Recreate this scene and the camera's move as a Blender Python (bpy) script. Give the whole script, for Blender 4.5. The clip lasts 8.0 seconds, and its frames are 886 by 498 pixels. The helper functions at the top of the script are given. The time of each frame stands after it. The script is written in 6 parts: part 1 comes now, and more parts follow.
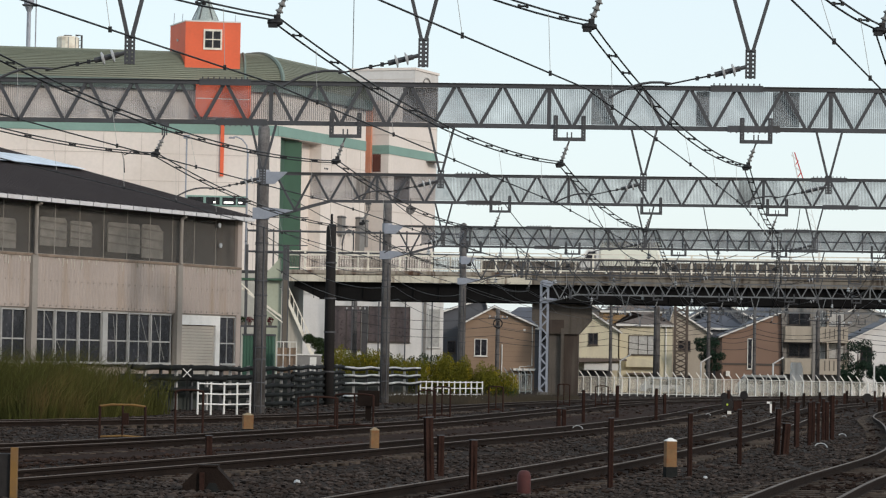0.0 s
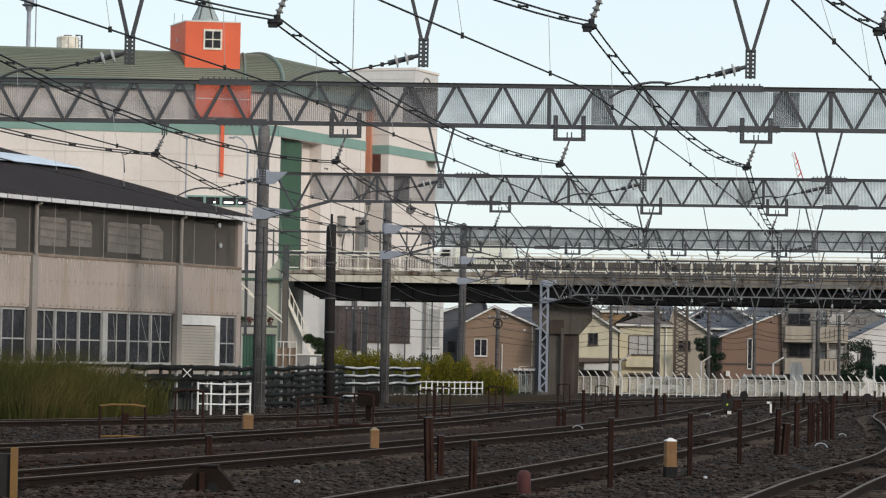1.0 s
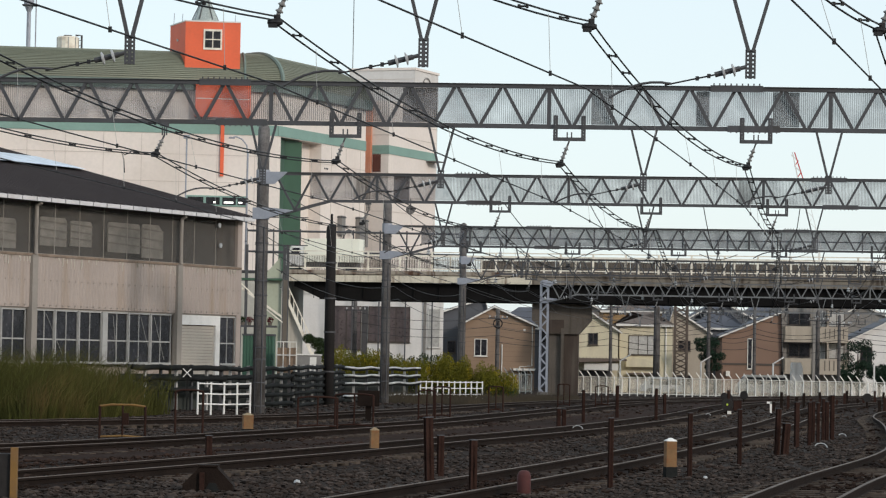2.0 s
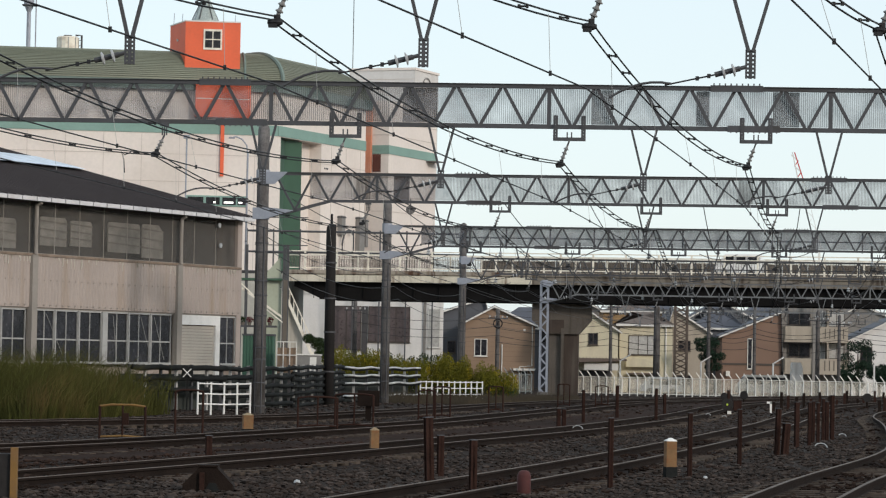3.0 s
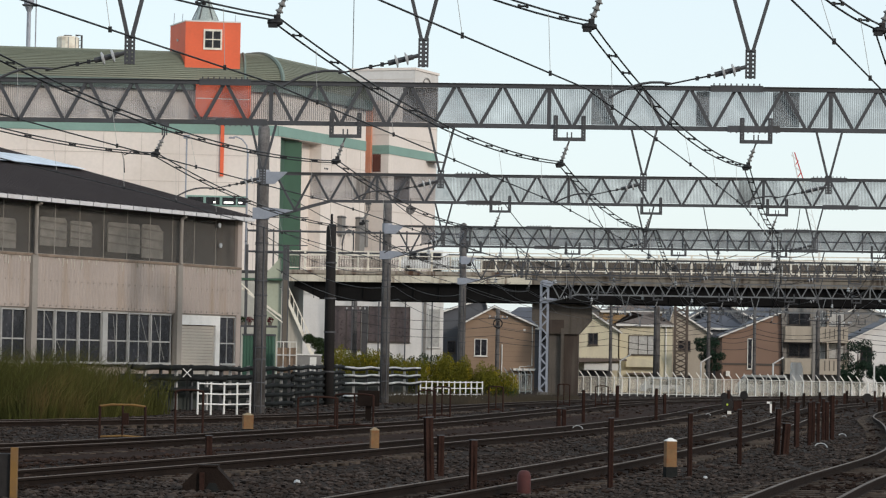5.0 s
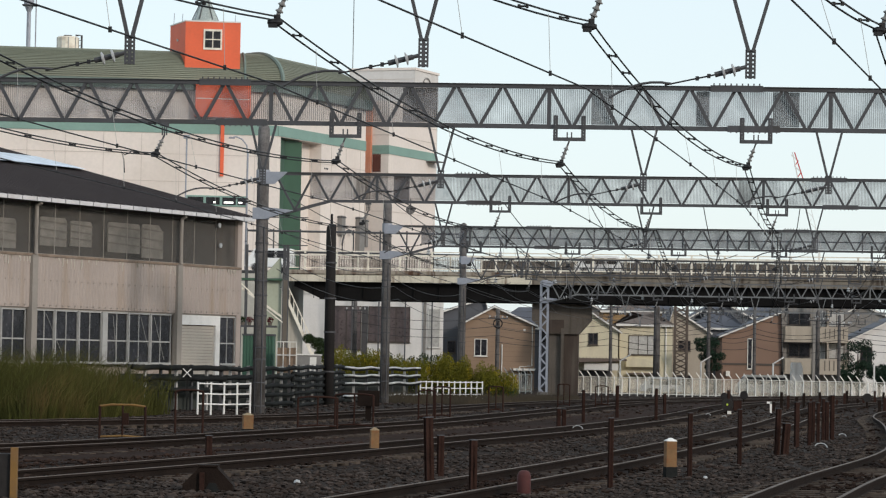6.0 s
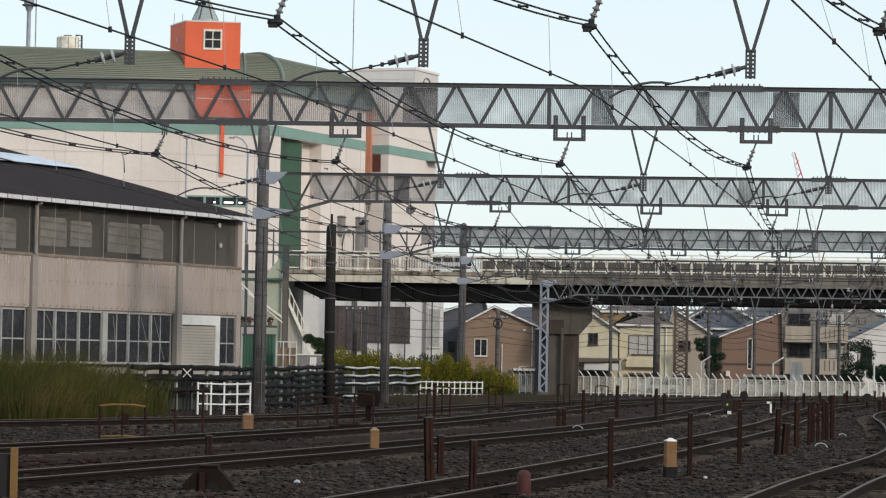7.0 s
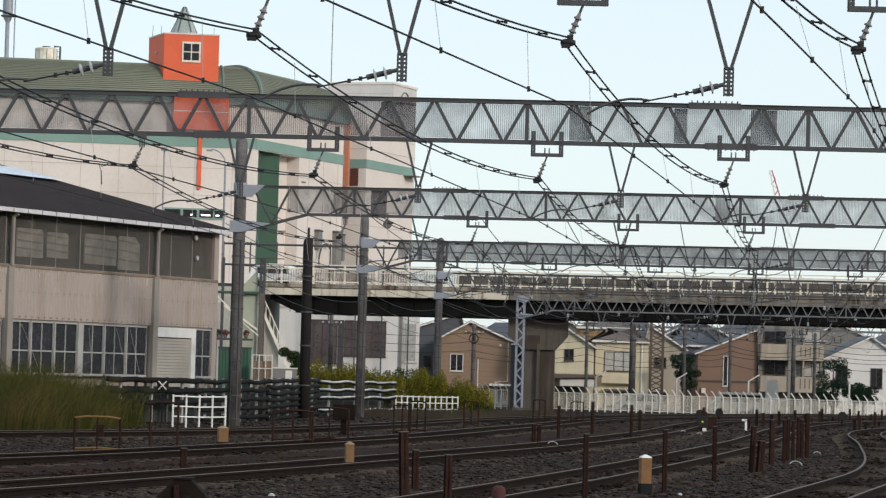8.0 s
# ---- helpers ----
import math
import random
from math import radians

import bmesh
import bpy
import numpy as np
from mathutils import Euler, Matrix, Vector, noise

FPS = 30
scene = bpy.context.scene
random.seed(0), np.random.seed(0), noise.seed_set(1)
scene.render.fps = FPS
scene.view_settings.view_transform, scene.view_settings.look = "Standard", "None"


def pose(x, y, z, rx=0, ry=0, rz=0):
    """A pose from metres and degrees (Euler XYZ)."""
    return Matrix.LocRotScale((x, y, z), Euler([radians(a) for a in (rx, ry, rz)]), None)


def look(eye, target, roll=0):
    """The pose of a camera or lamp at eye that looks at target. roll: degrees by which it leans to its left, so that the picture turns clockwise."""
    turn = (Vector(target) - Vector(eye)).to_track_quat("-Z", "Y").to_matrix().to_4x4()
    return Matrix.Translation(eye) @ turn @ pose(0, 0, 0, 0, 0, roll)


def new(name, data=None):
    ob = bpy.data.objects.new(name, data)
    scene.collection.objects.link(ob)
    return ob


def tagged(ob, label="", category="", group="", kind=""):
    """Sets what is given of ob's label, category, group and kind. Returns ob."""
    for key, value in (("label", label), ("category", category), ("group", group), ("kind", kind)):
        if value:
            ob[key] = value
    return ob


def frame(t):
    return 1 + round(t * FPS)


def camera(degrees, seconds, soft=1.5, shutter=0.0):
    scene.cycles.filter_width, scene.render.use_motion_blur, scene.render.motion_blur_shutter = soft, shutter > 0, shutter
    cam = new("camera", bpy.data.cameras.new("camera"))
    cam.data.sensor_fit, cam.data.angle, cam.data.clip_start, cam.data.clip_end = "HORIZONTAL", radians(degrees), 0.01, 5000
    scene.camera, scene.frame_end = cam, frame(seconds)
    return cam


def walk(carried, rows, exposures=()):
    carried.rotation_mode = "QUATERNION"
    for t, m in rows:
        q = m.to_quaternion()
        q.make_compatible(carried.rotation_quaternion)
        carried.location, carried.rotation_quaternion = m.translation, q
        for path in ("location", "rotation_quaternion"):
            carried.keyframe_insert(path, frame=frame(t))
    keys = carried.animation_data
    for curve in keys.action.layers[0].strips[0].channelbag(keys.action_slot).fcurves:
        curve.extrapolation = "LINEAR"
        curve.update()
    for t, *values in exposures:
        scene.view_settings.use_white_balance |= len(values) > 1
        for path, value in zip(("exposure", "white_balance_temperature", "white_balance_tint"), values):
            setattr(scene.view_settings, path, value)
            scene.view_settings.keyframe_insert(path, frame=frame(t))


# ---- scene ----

F = 784 / math.tan(radians(8.0))          # focal length in picture units
EYE = Vector((0, 0, 1.6))


def aim(dx=0, dy=0, lean=0.0):
    """The still tripod pose, nudged by small shakes."""
    yaw, tilt = -dx / F, math.atan(191 / F) + dy / F
    return look(EYE, EYE + Vector((math.sin(yaw), math.cos(yaw), math.tan(tilt))), 1.09 + lean)


cam = camera(16.0, 8.0, soft=1.2, shutter=0.5)
walk(cam, [(0, aim()), (3.0, aim()), (6.0, aim()), (7.0, aim()), (7.2, aim()), (7.3, aim(0, 0.5)), (7.4, aim(-14, 3)),
           (7.5, aim(16, 17.5)), (7.6, aim(-28, 21, 0.3)), (7.7, aim(-30, 22, 0.35)), (7.8, aim(-30.5, 23, 0.4)),
           (7.9, aim(-34, 25, 0.45)), (8.0, aim(-40.5, 27, 0.5))])

# world and sun: a bright, thinly veiled sky
SUN_EL, SUN_AZ = radians(21), radians(138)
world = bpy.data.worlds.new("sky")
scene.world = world
world.use_nodes = True
wn, wl = world.node_tree.nodes, world.node_tree.links
sky = wn.new("ShaderNodeTexSky")
sky.sky_type, sky.sun_disc = "NISHITA", False
sky.sun_elevation, sky.sun_rotation = SUN_EL, SUN_AZ
sky.air_density, sky.dust_density, sky.ozone_density = 1.0, 1.0, 1.0
sky.altitude = 0
wn["Background"].inputs["Strength"].default_value = 0.15
veil = wn.new("ShaderNodeMix")            # thin high cloud over the blue
veil.data_type = "RGBA"
veil.inputs["Factor"].default_value = 0.72
veil.inputs["B"].default_value = (5.85, 6.58, 6.98, 1)
wl.new(sky.outputs[0], veil.inputs["A"])
wl.new(veil.outputs["Result"], wn["Background"].inputs["Color"])
sun_data = bpy.data.lights.new("sun", "SUN")
sun_data.energy, sun_data.angle, sun_data.color = 1.75, radians(8), (1.0, 0.90, 0.80)
sun = new("sun", sun_data)
sun_dir = Vector((math.sin(SUN_AZ) * math.cos(SUN_EL), math.cos(SUN_AZ) * math.cos(SUN_EL), math.sin(SUN_EL)))
sun.matrix_world = look(sun_dir * 200, (0, 0, 0))
scene.view_settings.exposure = 0.0


# ---- mesh and material tools ----
class Geo:
    """Collects plain vertices and faces for one mesh."""

    def __init__(self):
        self.v, self.f = [], []

    def add(self, verts, faces):
        n = len(self.v)
        self.v += [tuple(p) for p in verts]
        self.f += [tuple(i + n for i in q) for q in faces]
        return self

    def box(self, c, size, rz=0.0):
        x, y, z = size[0] / 2, size[1] / 2, size[2] / 2
        m = Matrix.Translation(c) @ Matrix.Rotation(radians(rz), 4, "Z")
        pts = [m @ Vector((a * x, b * y, d * z)) for d in (-1, 1) for b in (-1, 1) for a in (-1, 1)]
        return self.add(pts, [(0, 2, 3, 1), (4, 5, 7, 6), (0, 1, 5, 4), (2, 6, 7, 3), (0, 4, 6, 2), (1, 3, 7, 5)])

    def span(self, a, b):
        """A box between two opposite corners."""
        return self.box([(p + q) / 2 for p, q in zip(a, b)], [abs(q - p) for p, q in zip(a, b)])

    def sweep(self, pts, profile, up=(0, 0, 1), close=True):
        """A closed 2D profile (side, up) carried along points."""
        pts = [Vector(p) for p in pts]
        n, k = len(pts), len(profile)
        verts = []
        for i, p in enumerate(pts):
            d = (pts[min(i + 1, n - 1)] - pts[max(i - 1, 0)]).normalized()
            side = d.cross(Vector(up))
            if side.length < 1e-4:
                side = d.cross(Vector((1, 0, 0)))
            side.normalize()
            top = side.cross(d)
            verts += [p + side * a + top * b for a, b in profile]
        faces = [(i * k + j, i * k + (j + 1) % k, (i + 1) * k + (j + 1) % k, (i + 1) * k + j) for i in range(n - 1) for j in range(k)]
        if close:
            faces += [tuple(range(k))[::-1], tuple(range((n - 1) * k, n * k))]
        return self.add(verts, faces)

    def beam(self, p, q, w, h=None):
        h = h or w
        return self.sweep([p, q], [(-w / 2, -h / 2), (w / 2, -h / 2), (w / 2, h / 2), (-w / 2, h / 2)])

    def tube(self, pts, r, n=8):
        return self.sweep(pts, [(r * math.cos(t * math.tau / n), r * math.sin(t * math.tau / n)) for t in range(n)])

    def lathe(self, profile, axis=((0, 0, 0), (0, 0, 1)), n=14):
        """Rings (radius, height) about an axis from a point in a direction."""
        o, d = Vector(axis[0]), Vector(axis[1]).normalized()
        s = d.orthogonal().normalized()
        t = d.cross(s)
        verts = [o + d * h + (s * math.cos(a * math.tau / n) + t * math.sin(a * math.tau / n)) * r for r, h in profile for a in range(n)]
        k = len(profile)
        faces = [(i * n + j, i * n + (j + 1) % n, (i + 1) * n + (j + 1) % n, (i + 1) * n + j) for i in range(k - 1) for j in range(n)]
        faces += [tuple(range(n))[::-1], tuple(range((k - 1) * n, k * n))]
        return self.add(verts, faces)

    def prism(self, outline, y0, y1):
        """An outline in x, z carried from y0 to y1."""
        k = len(outline)
        verts = [(x, y0, z) for x, z in outline] + [(x, y1, z) for x, z in outline]
        faces = [tuple(range(k)), tuple(range(2 * k - 1, k - 1, -1))]
        faces += [(j, j + k, (j + 1) % k + k, (j + 1) % k) for j in range(k)]
        return self.add(verts, faces)

    def mesh(self, name):
        me = bpy.data.meshes.new(name)
        me.from_pydata(self.v, [], self.f)
        bm = bmesh.new()
        bm.from_mesh(me)
        bmesh.ops.recalc_face_normals(bm, faces=bm.faces)
        bm.to_mesh(me)
        bm.free()
        return me


def part(name, geo, material, parent=None, label="", smooth=False, me=None):
    me = me or geo.mesh(name)
    if material and not me.materials:
        me.materials.append(material)
    if smooth:
        me.polygons.foreach_set("use_smooth", [True] * len(me.polygons))
    ob = new(name, me)
    ob.parent = parent
    return tagged(ob, label)


def thing(name, label, category, m=None, group="", kind=""):
    ob = tagged(new(name), label, category, group, kind)
    ob.empty_display_size = 0.2
    if m is not None:
        ob.matrix_basis = m
    return ob


def solid(name, geo, material, label, category, group="", kind="", m=None, smooth=False):
    ob = part(name, geo, material, None, label, smooth)
    tagged(ob, "", category, group, kind)
    if m is not None:
        ob.matrix_basis = m
    return ob


def mat(name, col, rough=0.7, metal=0.0, var=0.25, scale=1.5, fine=25.0, bump=0.2, stain=None, stain_amt=0.5, stain_scale=0.6, streak=False, each=0.0, spec=0.5, cut=0.52, island=0.0):
    """A surface with colour drift at two scales, relief, and stains of a second colour."""
    m = bpy.data.materials.new(name)
    m.use_nodes = True
    n, l = m.node_tree.nodes, m.node_tree.links
    b = n["Principled BSDF"]
    b.inputs["Roughness"].default_value, b.inputs["Metallic"].default_value = rough, metal
    b.inputs["Specular IOR Level"].default_value = spec
    tc = n.new("ShaderNodeTexCoord")

    def tex(s, detail=4.0, stretch=None):
        t = n.new("ShaderNodeTexNoise")
        t.inputs["Scale"].default_value, t.inputs["Detail"].default_value = s, detail
        if stretch:
            mp = n.new("ShaderNodeMapping")
            mp.inputs["Scale"].default_value = stretch
            l.new(tc.outputs["Object"], mp.inputs["Vector"])
            l.new(mp.outputs[0], t.inputs["Vector"])
        else:
            l.new(tc.outputs["Object"], t.inputs["Vector"])
        return t.outputs["Fac"]

    def math_node(op, a, bb):
        k = n.new("ShaderNodeMath")
        k.operation = op
        for i, x in enumerate((a, bb)):
            if isinstance(x, (int, float)):
                k.inputs[i].default_value = x
            else:
                l.new(x, k.inputs[i])
        return k.outputs[0]

    big, small = tex(scale), tex(fine, 6.0)
    drift = math_node("ADD", math_node("MULTIPLY", big, 1.2), math_node("MULTIPLY", small, 0.8))
    gain = math_node("ADD", math_node("MULTIPLY", math_node("SUBTRACT", drift, 1.0), var * 2.5), 1.0)
    if each:
        oi = n.new("ShaderNodeObjectInfo")
        gain = math_node("MULTIPLY", gain, math_node("ADD", math_node("MULTIPLY", oi.outputs["Random"], each), 1 - each / 2))
    if island:
        gi = n.new("ShaderNodeNewGeometry")
        gain = math_node("MULTIPLY", gain, math_node("ADD", math_node("MULTIPLY", math_node("POWER", gi.outputs["Random Per Island"], 2.0), island), 1 - island / 3))
    mul = n.new("ShaderNodeMix")
    mul.data_type, mul.blend_type = "RGBA", "MULTIPLY"
    mul.inputs["Factor"].default_value = 1.0
    mul.inputs["A"].default_value = (*col, 1)
    cc = n.new("ShaderNodeCombineColor")
    for i in range(3):
        l.new(gain, cc.inputs[i])
    l.new(cc.outputs[0], mul.inputs["B"])
    out = mul.outputs["Result"]
    if stain:
        st = tex(stain_scale, 8.0, (3.0, 3.0, 0.35) if streak else None)
        ramp = n.new("ShaderNodeMapRange")
        ramp.inputs["From Min"].default_value, ramp.inputs["From Max"].default_value = cut, cut + 0.2
        ramp.inputs["To Max"].default_value = stain_amt
        l.new(st, ramp.inputs["Value"])
        mx = n.new("ShaderNodeMix")
        mx.data_type = "RGBA"
        mx.inputs["B"].default_value = (*stain, 1)
        l.new(ramp.outputs[0], mx.inputs["Factor"])
        l.new(out, mx.inputs["A"])
        out = mx.outputs["Result"]
    l.new(out, b.inputs["Base Color"])
    rr = math_node("ADD", math_node("MULTIPLY", small, 0.25), rough - 0.12)
    l.new(rr, b.inputs["Roughness"])
    if bump:
        bp = n.new("ShaderNodeBump")
        bp.inputs["Strength"].default_value, bp.inputs["Distance"].default_value = bump, 0.02
        l.new(small, bp.inputs["Height"])
        l.new(bp.outputs[0], b.inputs["Normal"])
    return m


def net_material(name, col, cover, lines=0.0):
    """A fine net or sheet: part of it lets the view through."""
    m = bpy.data.materials.new(name)
    m.use_nodes = True
    n, l = m.node_tree.nodes, m.node_tree.links
    b, o = n["Principled BSDF"], n["Material Output"]
    b.inputs["Base Color"].default_value, b.inputs["Roughness"].default_value = (*col, 1), 0.8
    tr, mix = n.new("ShaderNodeBsdfTransparent"), n.new("ShaderNodeMixShader")
    tc, wv, ns = n.new("ShaderNodeTexCoord"), n.new("ShaderNodeTexWave"), n.new("ShaderNodeTexNoise")
    wv.wave_type, wv.bands_direction = "BANDS", "X"
    wv.inputs["Scale"].default_value, wv.inputs["Distortion"].default_value = 6.5, 1.2
    ns.inputs["Scale"].default_value = 1.3
    l.new(tc.outputs["Object"], wv.inputs["Vector"])
    l.new(tc.outputs["Object"], ns.inputs["Vector"])
    a, c = n.new("ShaderNodeMath"), n.new("ShaderNodeMath")
    a.operation = c.operation = "MULTIPLY_ADD"
    a.inputs[1].default_value, a.inputs[2].default_value = lines, cover - lines / 2 - 0.25
    c.inputs[1].default_value = 0.5
    l.new(wv.outputs["Fac"], a.inputs[0])
    l.new(ns.outputs["Fac"], c.inputs[0])
    l.new(a.outputs[0], c.inputs[2])
    c.use_clamp = True
    l.new(c.outputs[0], mix.inputs[0])
    l.new(tr.outputs[0], mix.inputs[1])
    l.new(b.outputs[0], mix.inputs[2])
    l.new(mix.outputs[0], o.inputs["Surface"])
    return m


STEEL = mat("galvanised_steel", (0.070, 0.071, 0.077), 0.65, 0.1, 0.2, 0.8, 12, 0.1, (0.05, 0.043, 0.038), 0.6, 0.7, spec=0.3)
STEEL_PALE = mat("bracket_steel", (0.30, 0.32, 0.37), 0.55, 0.2, 0.15, 1.5, 12, 0.1, (0.16, 0.15, 0.15), 0.5, 1.0)
# Distance haze on the far gantries is put into this paler colour.
STEEL_FAR = mat("far_hazed_steel", (0.17, 0.175, 0.18), 0.6, 0.1, 0.2, 0.8, 12, 0.1, (0.09, 0.08, 0.07), 0.6, 0.7, spec=0.3)
STEEL_DARK = mat("dark_steel", (0.07, 0.07, 0.075), 0.6, 0.3, 0.2, 1, 14, 0.1)
POLE = mat("weathered_pole", (0.145, 0.138, 0.138), 0.9, 0, 0.5, 1.6, 16, 0.4, (0.05, 0.044, 0.04), 0.85, 1.3, True, spec=0.2, cut=0.47)
POLE_DARK = mat("dark_pole", (0.028, 0.026, 0.026), 0.9, 0, 0.3, 1.2, 16, 0.3, spec=0.1)
WIRE = mat("wire", (0.018, 0.018, 0.02), 0.6, 0.3, 0.1, 1, 10, 0)
WIRE_PALE = mat("dropper_wire", (0.45, 0.44, 0.42), 0.5, 0.4, 0.1, 1, 10, 0)
PORCELAIN = mat("porcelain", (0.36, 0.37, 0.38), 0.3, 0, 0.1, 3, 20, 0)
PORCELAIN_DARK = mat("dark_porcelain", (0.17, 0.165, 0.16), 0.3, 0, 0.1, 3, 20, 0)
NET = net_material("net", (0.15, 0.155, 0.17), 0.34, 0.22)
NET_PLAIN = net_material("plain_net", (0.20, 0.205, 0.225), 0.36, 0.08)
NET_FAR = net_material("weathered_net", (0.15, 0.155, 0.175), 0.56, 0.2)
NET_DENSE = net_material("dense_net", (0.07, 0.068, 0.068), 0.55, 0.3)
RUST = mat("rusty_steel", (0.032, 0.0165, 0.013), 0.9, 0.0, 0.4, 3, 30, 0.4, (0.028, 0.016, 0.013), 0.7, 2.5, spec=0.08)
RUST_DARK = mat("dark_rusty_steel", (0.016, 0.011, 0.009), 0.9, 0.0, 0.35, 3, 30, 0.4, spec=0.08)
RAIL_TOP = mat("polished_rail", (0.12, 0.10, 0.088), 0.75, 0.0, 0.3, 2, 20, 0.05, spec=0.15)
BALLAST = mat("ballast", (0.028, 0.0225, 0.020), 0.95, 0, 0.5, 0.35, 14, 1.0, (0.030, 0.015, 0.010), 0.8, 0.4, spec=0.05)
STONE = mat("ballast_stone", (0.046, 0.037, 0.033), 0.95, 0, 0.6, 0.5, 9, 0.3, (0.026, 0.014, 0.010), 0.7, 0.5, spec=0.05, island=0.9)
STONE_BROWN = mat("stained_stone", (0.021, 0.014, 0.011), 0.95, 0, 0.6, 0.5, 9, 0.3, (0.02, 0.010, 0.007), 0.7, 0.5, spec=0.05, island=1.0)
BED_BROWN = mat("stained_ballast", (0.017, 0.011, 0.009), 0.95, 0, 0.5, 0.5, 14, 0.8, (0.012, 0.008, 0.006), 0.8, 0.7, spec=0.04)
BED_RED = mat("rusty_ballast", (0.027, 0.0165, 0.013), 0.95, 0, 0.5, 0.5, 14, 1.0, (0.016, 0.010, 0.008), 0.8, 0.7, spec=0.04)
STONE_RED = mat("rusty_stone", (0.036, 0.023, 0.0185), 0.95, 0, 0.6, 0.5, 9, 0.3, (0.02, 0.010, 0.007), 0.7, 0.5, spec=0.05, island=0.9)
SLEEPER = mat("sleeper", (0.07, 0.055, 0.045), 0.95, 0, 0.3, 2, 20, 0.3, each=0.5, spec=0.05)


# ---- ground and tracks ----
def rail_z(y):
    return -0.005 * max(0.0, y - 90.0)


def curve_points(ctrl, step):
    """A smooth line through plan points (x, y), as points every step metres of y."""
    ys = [c[1] for c in ctrl]
    xs = [c[0] for c in ctrl]
    slopes = []
    for i in range(len(ctrl)):
        a, b = max(i - 1, 0), min(i + 1, len(ctrl) - 1)
        slopes.append((xs[b] - xs[a]) / (ys[b] - ys[a]))
    out, y = [], ys[0]
    while y <= ys[-1]:
        i = max(j for j in range(len(ys) - 1) if ys[j] <= y)
        h = ys[i + 1] - ys[i]
        t = (y - ys[i]) / h
        x = (2 * t ** 3 - 3 * t ** 2 + 1) * xs[i] + (t ** 3 - 2 * t ** 2 + t) * h * slopes[i] + (3 * t ** 2 - 2 * t ** 3) * xs[i + 1] + (t ** 3 - t ** 2) * h * slopes[i + 1]
        out.append((x, y))
        y += step
    return out


TRACKS = {
    1: [(-16.5, 58), (-12.6, 65), (-9.4, 70.8), (-6.6, 76.4), (-4.1, 82.5), (-2.0, 91), (-0.4, 101.6), (1.6, 116.5), (5.0, 137.6), (7.7, 152.4), (11.9, 171), (19.1, 199), (35.4, 250), (63, 330)],
    2: [(-10.2, 44), (-6.9, 53), (-5.4, 57.8), (-3.8, 63.8), (-1.8, 71.7), (-0.3, 78.2), (1.3, 86.7), (4.0, 105.9), (7.0, 129), (10.4, 149), (17.1, 177.4), (25.1, 204.8), (39.6, 250), (67, 330)],
    3: [(-7.6, 33), (-5.2, 41.1), (-3.5, 47.3), (-1.9, 53.2), (0.3, 62.1), (2.3, 70.1), (4.2, 78.8), (6.9, 93.5), (11.2, 126.5), (14.1, 145.3), (19.4, 169.9), (29.3, 205.4), (43.6, 250), (71, 330)],
    4: [(-2.3, 28), (-0.8, 35.1), (0.4, 40.5), (2.0, 47.8), (4.5, 60.2), (6.6, 71.2), (9.5, 87.5), (13.0, 112), (16.2, 132.3), (20.3, 153.3), (24.7, 172.4), (48.0, 250), (75, 330)],
    5: [(2.2, 28), (4.15, 37.4), (5.4, 43.5), (9.0, 60), (12.05, 81.5), (14.9, 104.5), (17.9, 122), (24.8, 150), (30.6, 172), (53, 250), (80, 330)],
}


def plan_x(track, y):
    c = TRACKS[track]
    for (x0, y0), (x1, y1) in zip(c, c[1:]):
        if y0 <= y <= y1:
            return x0 + (x1 - x0) * (y - y0) / (y1 - y0)
    return c[0][0] if y < c[0][1] else c[-1][0]


def ground_z(x, y):
    """Ballast shelf under the tracks, lower ground beside them."""
    left, right = plan_x(1, y) - 1.6, plan_x(5, y) + 2.0
    bed = -0.135 + 0.05 * noise.noise((x * 0.5, y * 0.3, 0)) + 0.025 * noise.noise((x * 2.3, y * 1.1, 3))
    d = max(left - x, x - right, 0.0)
    s = min(d / 1.2, 1.0)
    for k in (1, 2, 3, 4, 5):
        off = abs(x - plan_x(k, y))
        if 0.9 < off < 2.4:
            bed -= 0.06 * math.sin((off - 0.9) / 1.5 * math.pi)
    return rail_z(y) + bed * (1 - s) - 0.38 * s


def ground():
    ys = [-4000, -800, -150, -30, 0, 10, 20, 26]
    while ys[-1] < 120:
        ys.append(ys[-1] + 0.55)
    while ys[-1] < 360:
        ys.append(ys[-1] + 4)
    ys += [420, 600, 1000, 2000, 4500]
    xs = [-4000, -1200, -400, -150, -80, -50, -35, -25] + [-20 + 0.3 * i for i in range(150)] + [26, 28, 30, 34, 40, 50, 70, 110, 200, 500, 1500, 4000]
    g = Geo()
    g.v = [(x, y, ground_z(x, y) if y < 400 else rail_z(400) - 0.4) for y in ys for x in xs]
    k = len(xs)
    g.f = [(i * k + j, i * k + j + 1, (i + 1) * k + j + 1, (i + 1) * k + j) for i in range(len(ys) - 1) for j in range(k - 1)]
    solid("ground", g, BALLAST, "dark grey-brown railway ballast and bare soil", "ground", kind="structure")


